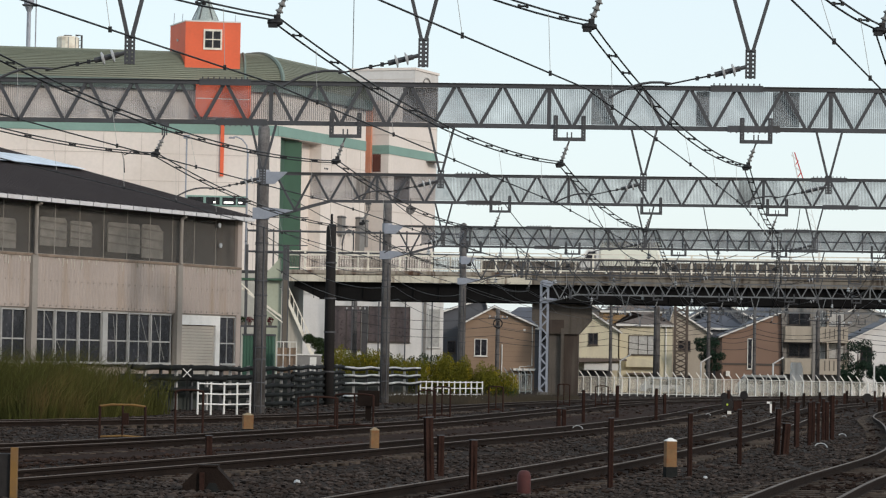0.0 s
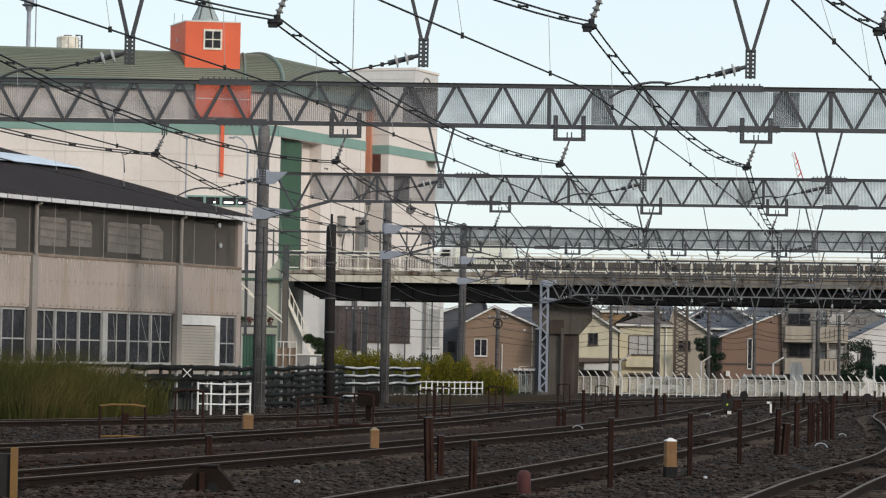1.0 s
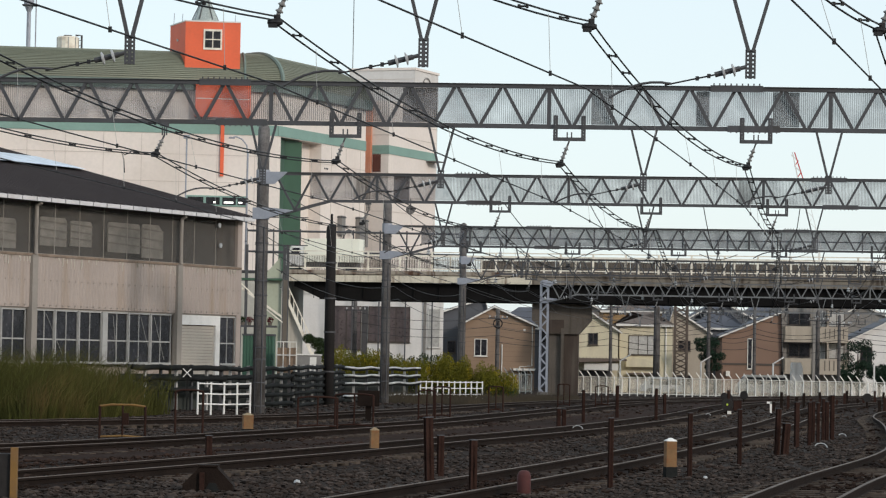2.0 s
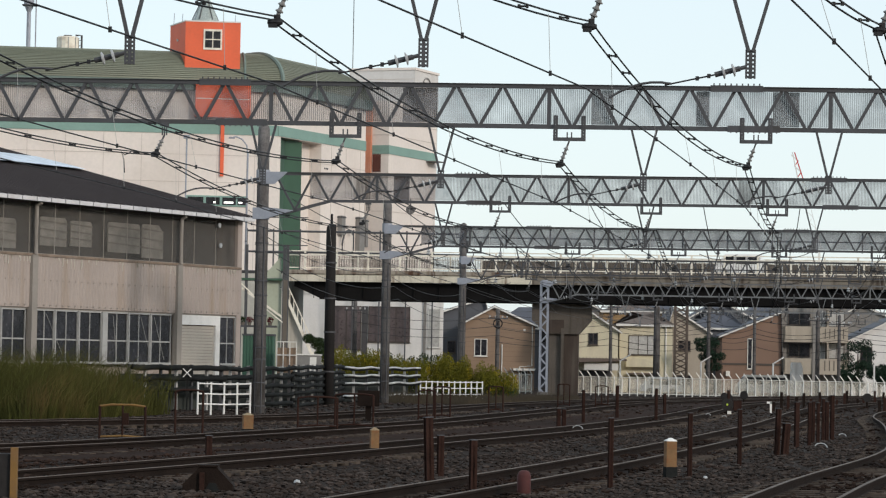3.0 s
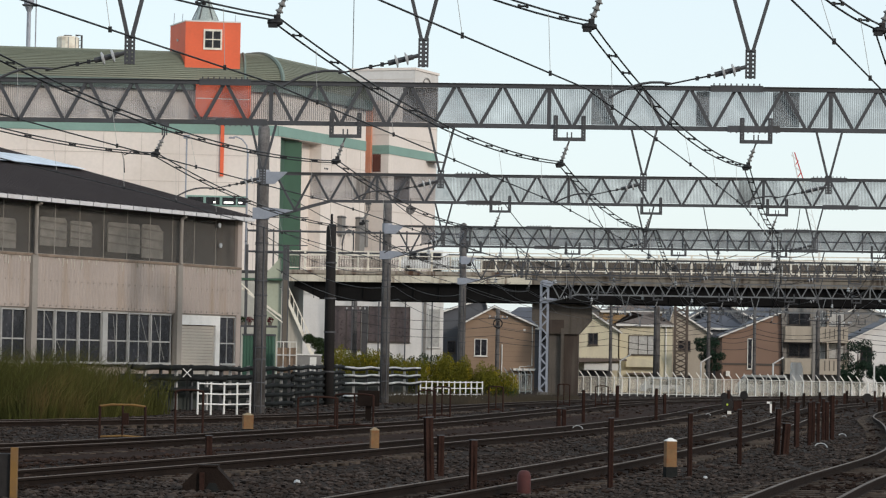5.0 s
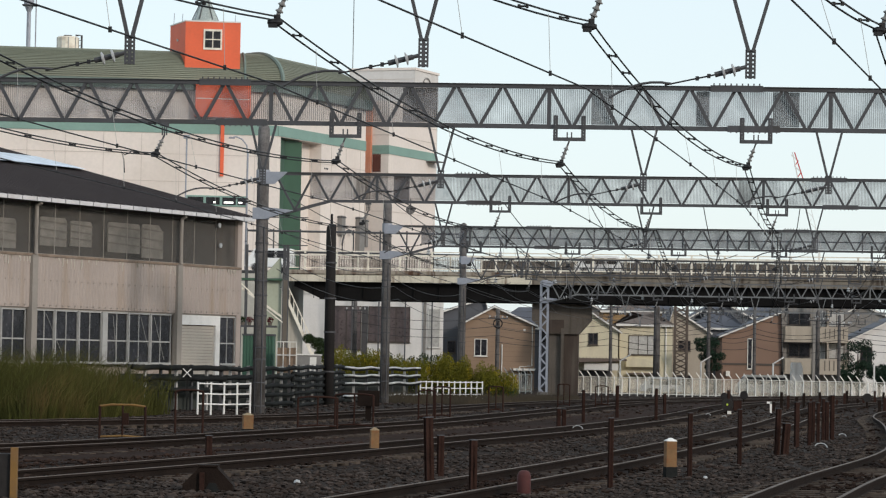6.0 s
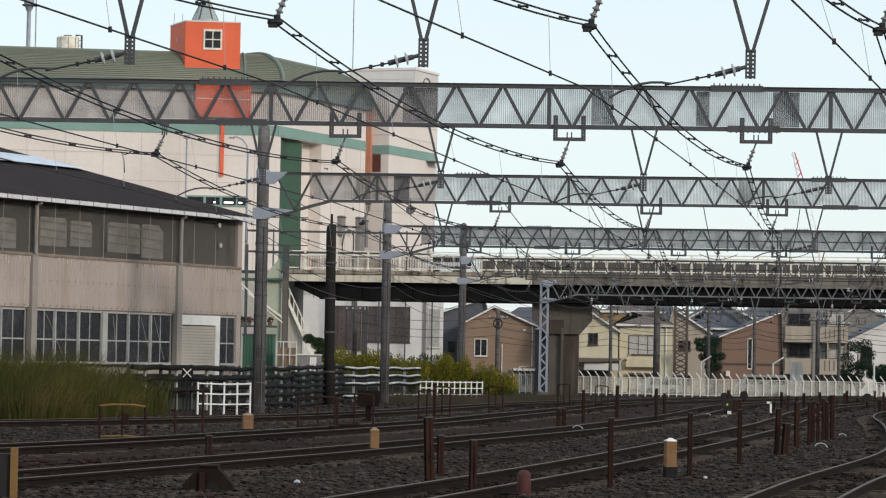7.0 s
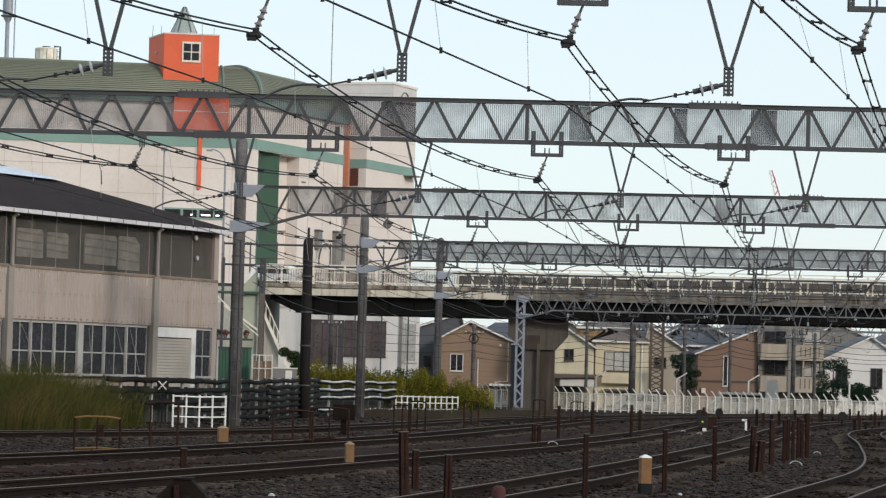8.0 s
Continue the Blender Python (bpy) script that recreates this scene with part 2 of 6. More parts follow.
def stones():
    """Loose ballast stones, each a small uneven lump."""
    g, inner, rusty = Geo(), Geo(), Geo()
    rnd = random.Random(5)
    for i in range(52000):
        y = 35 + 75 * rnd.random() ** 1.5 if i < 43000 else rnd.uniform(105, 235)
        x = y * (rnd.random() * 0.30 - 0.15)
        if any(abs(abs(x - plan_x(k, y)) - 0.53) < 0.12 for k in (1, 2, 3, 4, 5)):
            continue
        r = (0.022 + 0.045 * rnd.random() ** 2) * (1 if y < 110 else 1.9)
        z = ground_z(x, y) + r * 0.25
        a = rnd.random() * 6.28
        pts = [(r * math.cos(a + t * 1.57) * rnd.uniform(0.7, 1.3), r * math.sin(a + t * 1.57) * rnd.uniform(0.7, 1.3), rnd.uniform(-0.1, 0.4) * r) for t in range(4)]
        pts += [(rnd.uniform(-0.4, 0.4) * r, rnd.uniform(-0.4, 0.4) * r, r * rnd.uniform(0.4, 0.7)), (0, 0, -r)]
        bed = inner if any(abs(x - plan_x(k, y)) < 0.95 for k in (2, 3, 4, 5)) else rusty if plan_x(2, y) - 2.0 < x < plan_x(3, y) and y < 115 else g
        bed.add([(x + p[0], y + p[1], z + p[2]) for p in pts], [(0, 1, 4), (1, 2, 4), (2, 3, 4), (3, 0, 4), (1, 0, 5), (2, 1, 5), (3, 2, 5), (0, 3, 5)])
    for name, geo, material, label in (("ballast_stones", g, STONE, "loose grey crushed ballast stones beside the rails"), ("stained_stones", inner, STONE_BROWN, "rust-stained dark ballast stones between the rails"), ("rusty_stones", rusty, STONE_RED, "reddish rust-stained ballast stones between two tracks")):
        me = bpy.data.meshes.new(name)
        me.from_pydata(geo.v, [], geo.f)
        tagged(part(name, None, material, None, label, me=me), "", "ballast", kind="stuff")


RAIL = [(-0.065, -0.15), (0.065, -0.15), (0.065, -0.135), (0.01, -0.115), (0.009, -0.045), (0.034, -0.035), (0.034, -0.006), (-0.034, -0.006), (-0.034, -0.035), (-0.009, -0.045), (-0.01, -0.115), (-0.065, -0.135)]
RAIL_HEAD = [(-0.024, -0.008), (0.024, -0.008), (0.022, 0.0), (-0.022, 0.0)]


def tracks():
    sleeper_me = Geo().box((0, 0, 0), (2.1, 0.22, 0.16)).mesh("sleeper")
    clip_me = Geo().box((0, 0, 0), (0.2, 0.14, 0.05)).mesh("rail_clip")
    for k, ctrl in TRACKS.items():
        pts = curve_points(ctrl, 1.5)
        t = thing("railway_track_%d" % k, "curving narrow-gauge railway track with rusty rails on dark ballast", "railway track", kind="structure")
        for side in (-1, 1):
            line = []
            for i, (x, y) in enumerate(pts):
                (x0, y0), (x1, y1) = pts[max(i - 1, 0)], pts[min(i + 1, len(pts) - 1)]
                d = Vector((x1 - x0, y1 - y0)).normalized()
                line.append((x + side * d.y * 0.5335, y - side * d.x * 0.5335, rail_z(y) + 0.0))
            r = part("rail", Geo().sweep(line, RAIL), RUST_DARK, t)
            part("running_surface", Geo().sweep(line, RAIL_HEAD), RAIL_TOP, r, "dull worn steel rail head")
        bed = Geo()
        for x, y in pts:
            bed.v += [(x + o, y, max(ground_z(x + o, y) + 0.012, rail_z(y) - 0.15)) for o in ((-1.05, -0.7, -0.3, 0.0, 0.3, 0.7, 1.05) if k != 2 else (-1.4, -0.6, 0.0, 0.6, 1.3, 2.2, 3.1))]
        bed.f = [(i * 7 + j, i * 7 + j + 1, i * 7 + j + 8, i * 7 + j + 7) for i in range(len(pts) - 1) for j in range(6)]
        tagged(part("stained_bed", bed, BED_RED if k == 2 else BED_BROWN, t, "rust-stained ballast between the rails"), kind="stuff")
        fine = curve_points(ctrl, 0.62)
        for i, (x, y) in enumerate(fine[1:]):
            if y > 118 or y < 34:
                continue
            d = Vector((x - fine[i][0], y - fine[i][1]))
            s = part("sleeper", None, SLEEPER, t, me=sleeper_me)
            s.matrix_basis = pose(x, y, rail_z(y) - 0.20, 0, 0, -math.degrees(math.atan2(d.x, d.y)))


# ---- overhead line gantries ----
def insulator(parent, top, bottom, n=4, r=0.075, glaze=None):
    """A string of porcelain discs between two points."""
    a, b = Vector(top), Vector(bottom)
    d, length = (b - a).normalized(), (b - a).length
    prof = [(0.018, 0)]
    for i in range(n):
        h = length * (0.12 + 0.76 * (i + 0.5) / n)
        prof += [(0.028, h - 0.05), (0.034, h - 0.03), (r, h - 0.008), (r, h + 0.008), (0.034, h + 0.014), (0.028, h + 0.05)]
    prof += [(0.018, length)]
    return part("insulator", Geo().lathe(prof, (a, d), 12), glaze or PORCELAIN, parent, "grey porcelain disc insulator")


def gantry(base, top_z, turn, x0, x1, hangers, vees, post_at=None, right_post=True, pitch=1.1, nets=True, label="", depth=1.02, lattice=False, group="overhead line gantries", node0=0.0, walkway=False, splices=None, dense=(), tip=1.68):
    """A truss beam over the tracks. Local x runs along the beam, z is up from the rails. hangers, vees: places along x."""
    bx, by = base
    zb = rail_z(by)
    t = thing("catenary_gantry", label or "grey galvanised steel truss gantry carrying overhead wires across the tracks", "gantry", pose(bx, by, zb, 0, 0, turn), group)
    zt = top_z - zb
    # beyond 200 m the haze comes from the paler steel colour
    beam_steel = STEEL if by < 200 else STEEL_FAR
    zl = zt - depth
    start = x0
    if post_at is not None:
        start = post_at + 1.13
    # chords: a channel with a lip
    part("top_chord", Geo().beam(((post_at or x0) + 0.25 if post_at is not None else x0, 0, zt - 0.05), (x1, 0, zt - 0.05), 0.12, 0.10).beam((x0 if post_at is None else post_at + 0.25, -0.07, zt - 0.005), (x1, -0.07, zt - 0.005), 0.05, 0.012), beam_steel, t)
    low = Geo()
    first = start + (0.0 if post_at is None else 1.2)
    low.beam((first, 0, zl + 0.05), (x1, 0, zl + 0.05), 0.12, 0.10)
    if post_at is not None:
        low.beam((post_at + 1.13, 0, zl - 0.30), (first + 0.05, 0, zl + 0.05), 0.12, 0.10)
        low.beam((post_at + 0.2, 0, zl - 0.52), (post_at + 1.18, 0, zl - 0.29), 0.12, 0.10)
    part("bottom_chord", low, beam_steel, t)
    # diagonals of the warren web
    x, i = start + node0, 0
    if post_at is not None:
        part("diagonal", Geo().beam((post_at + 0.45, 0, zt - 0.1), (post_at + 1.13, 0, zl - 0.28), 0.07, 0.07), beam_steel, t)
        part("diagonal", Geo().beam((post_at + 1.13, 0, zl - 0.28), (post_at + 1.74, 0, zt - 0.1), 0.07, 0.07), beam_steel, t)
        x = post_at + 1.78
    diag = Geo().beam((0.04, 0, zt - 0.09), (pitch / 2 - 0.04, 0, zl + 0.09), 0.06, 0.075).mesh("diagonal")
    diag2 = Geo().beam((pitch / 2 + 0.04, 0, zl + 0.09), (pitch - 0.04, 0, zt - 0.09), 0.06, 0.075).mesh("diagonal")
    gus = Geo().box((0, -0.045, zt - 0.13), (0.2, 0.02, 0.12)).mesh("gusset_plate")
    while x < x1 - pitch:
        for me in (diag, diag2):
            part("diagonal", None, beam_steel, t, me=me).location = (x, 0, 0)
        if i % 6 == 2:
            part("vertical", Geo().beam((x, 0, zl + 0.05), (x, 0, zt - 0.05), 0.07, 0.09), beam_steel, t)
        if (i % 11 == 5) if splices is None else any(abs(x - s) < pitch / 2 for s in splices):
            part("splice_plate", Geo().box((x, -0.08, zt - 0.05), (1.2, 0.02, 0.15)), beam_steel, t)
            part("splice_plate", Geo().box((x + 0.4, -0.08, zl + 0.05), (1.2, 0.02, 0.15)), beam_steel, t)
            for k in range(9):
                part("bolt", Geo().box((x - 0.52 + 0.13 * k, -0.08, zt + 0.045), (0.03, 0.03, 0.05)), beam_steel, t)
                part("bolt", Geo().box((x - 0.12 + 0.13 * k, -0.08, zl - 0.02), (0.03, 0.03, 0.05)), beam_steel, t)
        x += pitch
        i += 1
    # netting behind the web, sheet by sheet
    if nets:
        rnd = random.Random(int(by))
        a = start + (0.2 if post_at is None else 0.5)
        while a < x1 - 0.5:
            w = rnd.choice((0.5, 1.6, 2.2, 2.8)) if not dense else rnd.choice((1.1, 1.6, 2.2))
            b = min(a + w, x1)
            nm = NET_FAR if by > 140 else rnd.choice((NET, NET, NET_PLAIN)) if w > 1 else NET_DENSE
            part("net_panel", Geo().span((a, 0.10, zl + 0.12), (b, 0.115, zt - 0.1)), nm, t, "fine grey wire net panel")
            a = b
        for a, b in dense:
            part("net_panel", Geo().span((a, 0.13, zl + 0.12), (b, 0.145, zt - 0.1)), NET_DENSE, t, "doubled dark wire net panel")
    # walkway handrail along the back of the beam
    if walkway:
        for h in (0.08, 0.50):
            part("handrail", Geo().beam((start + 2, 0.75, zl + h), (x1, 0.75, zl + h), 0.06), beam_steel, t)
        x = start + 2.4
        while x < x1:
            part("stanchion", Geo().beam((x, 0.75, zl), (x, 0.75, zl + 0.95), 0.13, 0.06), beam_steel, t)
            part("bracket_arm", Geo().beam((x, 0, zl + 0.05), (x, 0.75, zl + 0.05), 0.05), beam_steel, t)
            x += 2.1
    # posts
    for px, show in ((post_at, True), (x1 - 0.2, right_post)):
        if px is None or not show:
            continue
        foot = ground_z(bx + px * math.cos(radians(turn)), by + px * math.sin(radians(turn))) - zb - 0.05
        if lattice and px == post_at:
            post = part("post", Geo().box((px, 0, foot + 0.15), (0.7, 0.7, 0.3)), POLE, t)
            for sx in (-0.26, 0.26):
                for sy in (-0.26, 0.26):
                    part("corner_angle", Geo().beam((px + sx, sy, foot), (px + sx, sy, zt), 0.08), STEEL_PALE, post)
            n = int((zt - foot) / 0.55)
            for sy in (-0.26, 0.26):
                for j in range(n):
                    h0, h1 = foot + (zt - foot) * j / n, foot + (zt - foot) * (j + 1) / n
                    s = 1 if j % 2 else -1
                    part("lacing_bar", Geo().beam((px - 0.26 * s, sy, h0), (px + 0.26 * s, sy, h1), 0.05), STEEL_PALE, post)
        else:
            post = part("post", Geo().lathe([(0.225, foot), (0.205, zt + 0.6), (0.205, zt + tip - 0.23), (0.17, zt + tip - 0.08), (0.06, zt + tip)], ((px, 0, 0), (0, 0, 1)), 18), POLE, t, "weathered grey concrete post", True)
            part("conduit", Geo().tube([(px + 0.12, -0.2, foot), (px + 0.12, -0.2, zt - 1.9)], 0.03, 6), beam_steel, post)
            part("conduit", Geo().tube([(px - 0.1, -0.2, foot), (px - 0.1, -0.19, zt + 0.4)], 0.018, 6), STEEL_DARK, post)
            for h in (0.3, 1.1, 1.9, 2.3, 3.4, 4.1, 4.6, 5.6, 5.9, 8.0, 8.35):
                part("band", Geo().lathe([(0.235, foot + h), (0.235, foot + h + 0.05)], ((px, 0, 0), (0, 0, 1)), 18), beam_steel, post)
        if px == post_at:
            for zc, zo in ((zt - 0.13, 0.30), (zl - 0.42, 0.36)):
                part("collar", Geo().lathe([(0.24, zc - 0.2), (0.24, zc + 0.2)], ((px, 0, 0), (0, 0, 1)), 18), STEEL_PALE, post, "pale blue-grey steel collar")
            part("bracket_plate", Geo().prism([(px - 0.1, zt), (px + 0.9, zt), (px + 0.45, zt - 0.42), (px - 0.1, zt - 0.42)], -0.255, -0.235), STEEL_PALE, post)
            part("bracket_plate", Geo().prism([(px - 0.3, zl - 0.22), (px + 0.35, zl - 0.22), (px + 1.13, zl - 0.30), (px + 0.1, zl - 0.62), (px - 0.3, zl - 0.62)], -0.255, -0.235), STEEL_PALE, post)
    # U hangers with insulator strings for the carrying wires
    for hx in hangers:
        plain = isinstance(hx, tuple)
        hx = hx[0] if plain else hx
        u = Geo()
        for s in () if plain else (-0.32, 0.32):
            for e in (-0.028, 0.028):
                u.beam((hx + s + e, -0.09, zl - 0.28), (hx + s + e, -0.09, zl + 0.30), 0.024, 0.05)
            for h in range(8):
                u.box((hx + s, -0.09, zl - 0.24 + 0.075 * h), (0.07, 0.048, 0.04))
        if plain:
            u.box((hx, -0.09, zl - 0.02), (0.2, 0.08, 0.1)).beam((hx, -0.09, zl), (hx, -0.09, zl - 0.28), 0.05, 0.03)
        else:
            u.beam((hx - 0.355, -0.09, zl - 0.24), (hx + 0.355, -0.09, zl - 0.24), 0.07, 0.08)
        hang = part("hanger", u, STEEL_DARK, t)
        top = Vector((hx - 0.0, -0.09, zl - 0.28))
        end = Vector((hx - 0.20, -0.09, zl - (0.71 if plain else 0.82)))
        for s in (-0.05, 0.05):
            part("pin", Geo().beam((hx + s, -0.09, zl - 0.28), (hx + s, -0.09, zl - 0.08), 0.03), STEEL_DARK, hang)
        part("link", Geo().tube([top, top.lerp(end, 0.2)], 0.022, 6), STEEL_DARK, hang)
        insulator(hang, top.lerp(end, 0.18), top.lerp(end, 0.88), 3, 0.06, PORCELAIN_DARK)
        if plain and by < 80:
            part("jumper", Geo().tube([end + Vector((-0.55, 0, 0.06)), end + Vector((-0.62, 0, 0.0)), end + Vector((-0.72, 0, -0.03)), end + Vector((-0.80, 0, 0.04)), end + Vector((-0.74, 0.02, -0.14)), end + Vector((-0.72, 0.03, -0.45))], 0.014, 6), WIRE, hang)
        part("clamp", Geo().lathe([(0.03, -0.11), (0.055, -0.05), (0.055, 0.05), (0.03, 0.11)], (end, (1, 0, 0)), 8).box(end + Vector((0.03, 0, 0.06)), (0.09, 0.08, 0.1)).box(end + Vector((-0.03, 0, -0.05)), (0.13, 0.1, 0.05)), WIRE, hang)
    # V frames that hold the steady arms of the contact wires
    for vx, drop in vees:
        zv, half = zl - drop, 0.30 + 0.9 * max(0.0, drop - 0.05)
        vee = part("v_frame", Geo().beam((vx - half, -0.06, zl + 0.05), (vx - 0.03, -0.06, zv - 1.02), 0.08, 0.05).beam((vx + half, -0.06, zl + 0.05), (vx + 0.03, -0.06, zv - 1.02), 0.08, 0.05), beam_steel, t)
        drilled = Geo()
        for s in (-0.062, 0.0, 0.062):
            drilled.box((vx + s, -0.06, zv - 1.20), (0.026 if s else 0.05, 0.05, 0.42))
        for h in range(7):
            drilled.box((vx, -0.06, zv - 1.385 + 0.061 * h), (0.14, 0.048, 0.032))
        part("plate", drilled, beam_steel, vee, "drilled steel plate")
        arm0 = Vector((vx - 0.06, -0.06, zv - 1.24))
        arm1 = arm0 + Vector((-0.45, 0, -0.12))
        part("arm", Geo().tube([arm0, arm0.lerp(arm1, 0.3)], 0.03, 8), STEEL_DARK, vee)
        insulator(vee, arm0.lerp(arm1, 0.15), arm1, 2, 0.095)
        part("insulator_core", Geo().tube([arm0.lerp(arm1, 0.2), arm1], 0.04, 8), STEEL_DARK, vee)
        rod_end = arm1 + Vector((-0.72, 0, -0.16))
        part("rod", Geo().tube([arm1, rod_end], 0.013, 6), WIRE, vee)
        for u in (0.12, 0.35):
            part("rod_clamp", Geo().box(arm1.lerp(rod_end, u), (0.05, 0.05, 0.06)), WIRE, vee)
        part("steady_arm", Geo().tube([rod_end + Vector((0.1 - 0.15 * k, 0, 0.02 + 0.03 * k - 0.011 * k * k)) for k in range(7)], 0.02, 6), STEEL_DARK, vee)
    return t


# (plan point at local x = 0, top of beam, turn, ends, hangers, V frames, post)
def gantries():
    gantry((0.0, 45.6), 8.25, -3.0, -15, 15, (-2.30, 2.26, 6.44), ((-4.62, 0.05), (-0.335, 0.03), (4.39, 0.13)), nets=False, node0=0.2, pitch=1.07)
    gantry((0.0, 72.4), 7.90, -4.0, -19, 16, ((-6.5,), -2.3, 2.86, 7.12), ((-4.2, 0), (-0.08, 0), (4.57, 0), (8.78, 0)), node0=-0.04, pitch=1.071, splices=(-5.2, 6.2), dense=((-1.0, -0.2), (3.35, 3.85), (5.75, 6.05), (7.5, 8.1)))
    gantry((-6.25, 108.6), 7.86, -7.0, 0, 29, ((3.7,), 8.25, 13.4, 17.65), ((6.3, 0), (13.2, 0), (18.9, 0)), post_at=0.0)
    gantry((-2.67, 150.0), 7.83, -8.7, 0, 32, (4.2, 8.9, 13.9, 18.6, 23.2), ((6.5, 0), (15.5, 0), (20.4, 0)), post_at=0.0, walkway=True, tip=1.15)
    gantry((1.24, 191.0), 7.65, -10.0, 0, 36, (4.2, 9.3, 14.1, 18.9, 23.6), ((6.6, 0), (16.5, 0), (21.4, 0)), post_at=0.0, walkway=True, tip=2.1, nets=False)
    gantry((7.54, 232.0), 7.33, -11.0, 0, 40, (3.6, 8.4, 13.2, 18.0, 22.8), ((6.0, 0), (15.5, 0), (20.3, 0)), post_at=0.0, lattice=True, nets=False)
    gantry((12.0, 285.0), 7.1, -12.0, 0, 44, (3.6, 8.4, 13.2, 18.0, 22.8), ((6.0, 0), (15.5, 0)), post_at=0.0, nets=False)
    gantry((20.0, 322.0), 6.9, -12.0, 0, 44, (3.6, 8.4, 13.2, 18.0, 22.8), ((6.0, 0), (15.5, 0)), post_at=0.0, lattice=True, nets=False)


# ---- overhead wires ----
# support points of each line: (x, y, z of the carrying wire)
LINES = [
    [(-17.2, 20, 6.45), (-11.3, 46.4, 6.45), (-6.72, 72.9, 6.17), (-2.8, 108.4, 6.0), (1.35, 149.5, 5.85), (5.2, 190.5, 5.7), (11.0, 231.4, 5.45), (15.4, 284, 5.2)],
    [(-12.9, 20, 6.45), (-7.1, 46.0, 6.13), (-2.5, 72.6, 6.05), (1.85, 107.8, 6.0), (6.0, 148.7, 5.85), (10.2, 189.5, 5.7), (15.7, 230.5, 5.45), (20.1, 283, 5.2)],
    [(-8.0, 20, 6.45), (-2.53, 45.7, 6.48), (2.65, 72.2, 6.1), (7.2, 107.2, 6.05), (11.0, 147.9, 5.85), (15.0, 188.7, 5.7), (20.4, 229.5, 5.45), (24.8, 282, 5.2)],
    [(-4.45, 20, 6.45), (2.03, 45.5, 6.47), (6.9, 71.9, 6.08), (11.4, 106.7, 6.02), (15.6, 147.2, 5.85), (19.6, 187.8, 5.7), (25.1, 228.6, 5.45), (29.5, 281, 5.2)],
    [(0.3, 20, 6.45), (6.21, 45.3, 6.47), (11.4, 71.6, 6.08), (16.0, 106.1, 6.02), (20.2, 146.5, 5.85), (24.3, 187, 5.7), (29.8, 227.7, 5.45), (34.2, 280, 5.2)],
]


def overhead_lines():
    for ln, shift in zip(LINES, (0, 0, 0, 0, 0.11)):
        t = thing("overhead_line", "dark twin carrying wires and a contact wire hung over a track", "overhead line", group="overhead lines")
        for (a, b) in zip(ln, ln[1:]):
            A, B = Vector(a), Vector(b)
            span = (B - A).length
            sag = 0.42
            ca, cb = A.copy(), B.copy()
            ca.z, cb.z = A.z - 0.95, B.z - 0.95
            ca.x, cb.x = ca.x + shift, cb.x + shift
            n = 16

            def carry(u):
                p = A.lerp(B, u)
                p.z -= sag * 4 * u * (1 - u)
                return p

            def contact(u):
                p = ca.lerp(cb, u)
                p.x += 0.12 * math.sin(u * math.pi)
                p.z -= 0.05 * 4 * u * (1 - u)
                return p

            side = (B - A).cross(Vector((0, 0, 1))).normalized() * 0.055
            for s in (-1, 1):
                part("carrying_wire", Geo().tube([carry(i / n) + side * s + Vector((0, 0, 0.02 * s)) for i in range(n + 1)], 0.014, 6), WIRE, t)
            part("contact_wire", Geo().tube([contact(i / n) for i in range(n + 1)], 0.012, 6), WIRE, t)
            if A.y > 140:
                continue
            m = int(span / 2.4)
            for i in range(1, m):
                u = (i + 0.42 * math.sin(i * 7 + A.x)) / m
                p = carry(u)
                part("spacer_clamp", Geo().box(p, (0.12, 0.025, 0.025), 8).box(p + side, (0.04, 0.06, 0.05)).box(p - side, (0.04, 0.06, 0.05)), WIRE, t)
            m = int(span / 4.6)
            for i in range(1, m + 1):
                u = (i - 0.5) / m
                p, q = carry(u), contact(u)
                if p.z - q.z > 0.08:
                    part("dropper", Geo().tube([p, q], 0.004, 4), WIRE_PALE, t)
                    part("dropper_clip", Geo().box(q, (0.04, 0.06, 0.07)), WIRE, t)


# ---- road bridge over the tracks ----
CREAM = mat("cream_paint", (0.76, 0.71, 0.61), 0.6, 0, 0.15, 2, 20, 0.05, (0.3, 0.2, 0.12), 0.5, 1.2)
FASCIA_PALE = mat("cream_concrete", (0.60, 0.55, 0.45), 0.9, 0, 0.25, 0.8, 12, 0.3, (0.12, 0.055, 0.025), 0.9, 0.7, True, cut=0.53)
FASCIA_DARK = mat("dark_streaked_concrete", (0.19, 0.165, 0.135), 0.9, 0, 0.3, 0.8, 12, 0.3, (0.05, 0.035, 0.025), 1.0, 0.55, True, cut=0.47)
RAMP = mat("pale_ramp_concrete", (0.46, 0.44, 0.39), 0.9, 0, 0.2, 0.4, 8, 0.2, (0.30, 0.28, 0.24), 0.7, 0.5, True)
FASCIA = mat("stained_concrete", (0.32, 0.28, 0.23), 0.9, 0, 0.3, 0.8, 12, 0.3, (0.075, 0.036, 0.02), 1.0, 0.55, True, cut=0.47)
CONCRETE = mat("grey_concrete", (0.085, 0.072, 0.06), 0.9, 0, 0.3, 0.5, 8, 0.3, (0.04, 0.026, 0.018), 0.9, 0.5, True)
TAN_DULL = mat("dull_brown_bar", (0.11, 0.092, 0.075), 0.8, 0, 0.2, 1, 10, 0.1)
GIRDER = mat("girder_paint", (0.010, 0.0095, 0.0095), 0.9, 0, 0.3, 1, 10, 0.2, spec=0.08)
ASPHALT = mat("asphalt", (0.05, 0.05, 0.052), 0.95, 0, 0.2, 1, 30, 0.4)
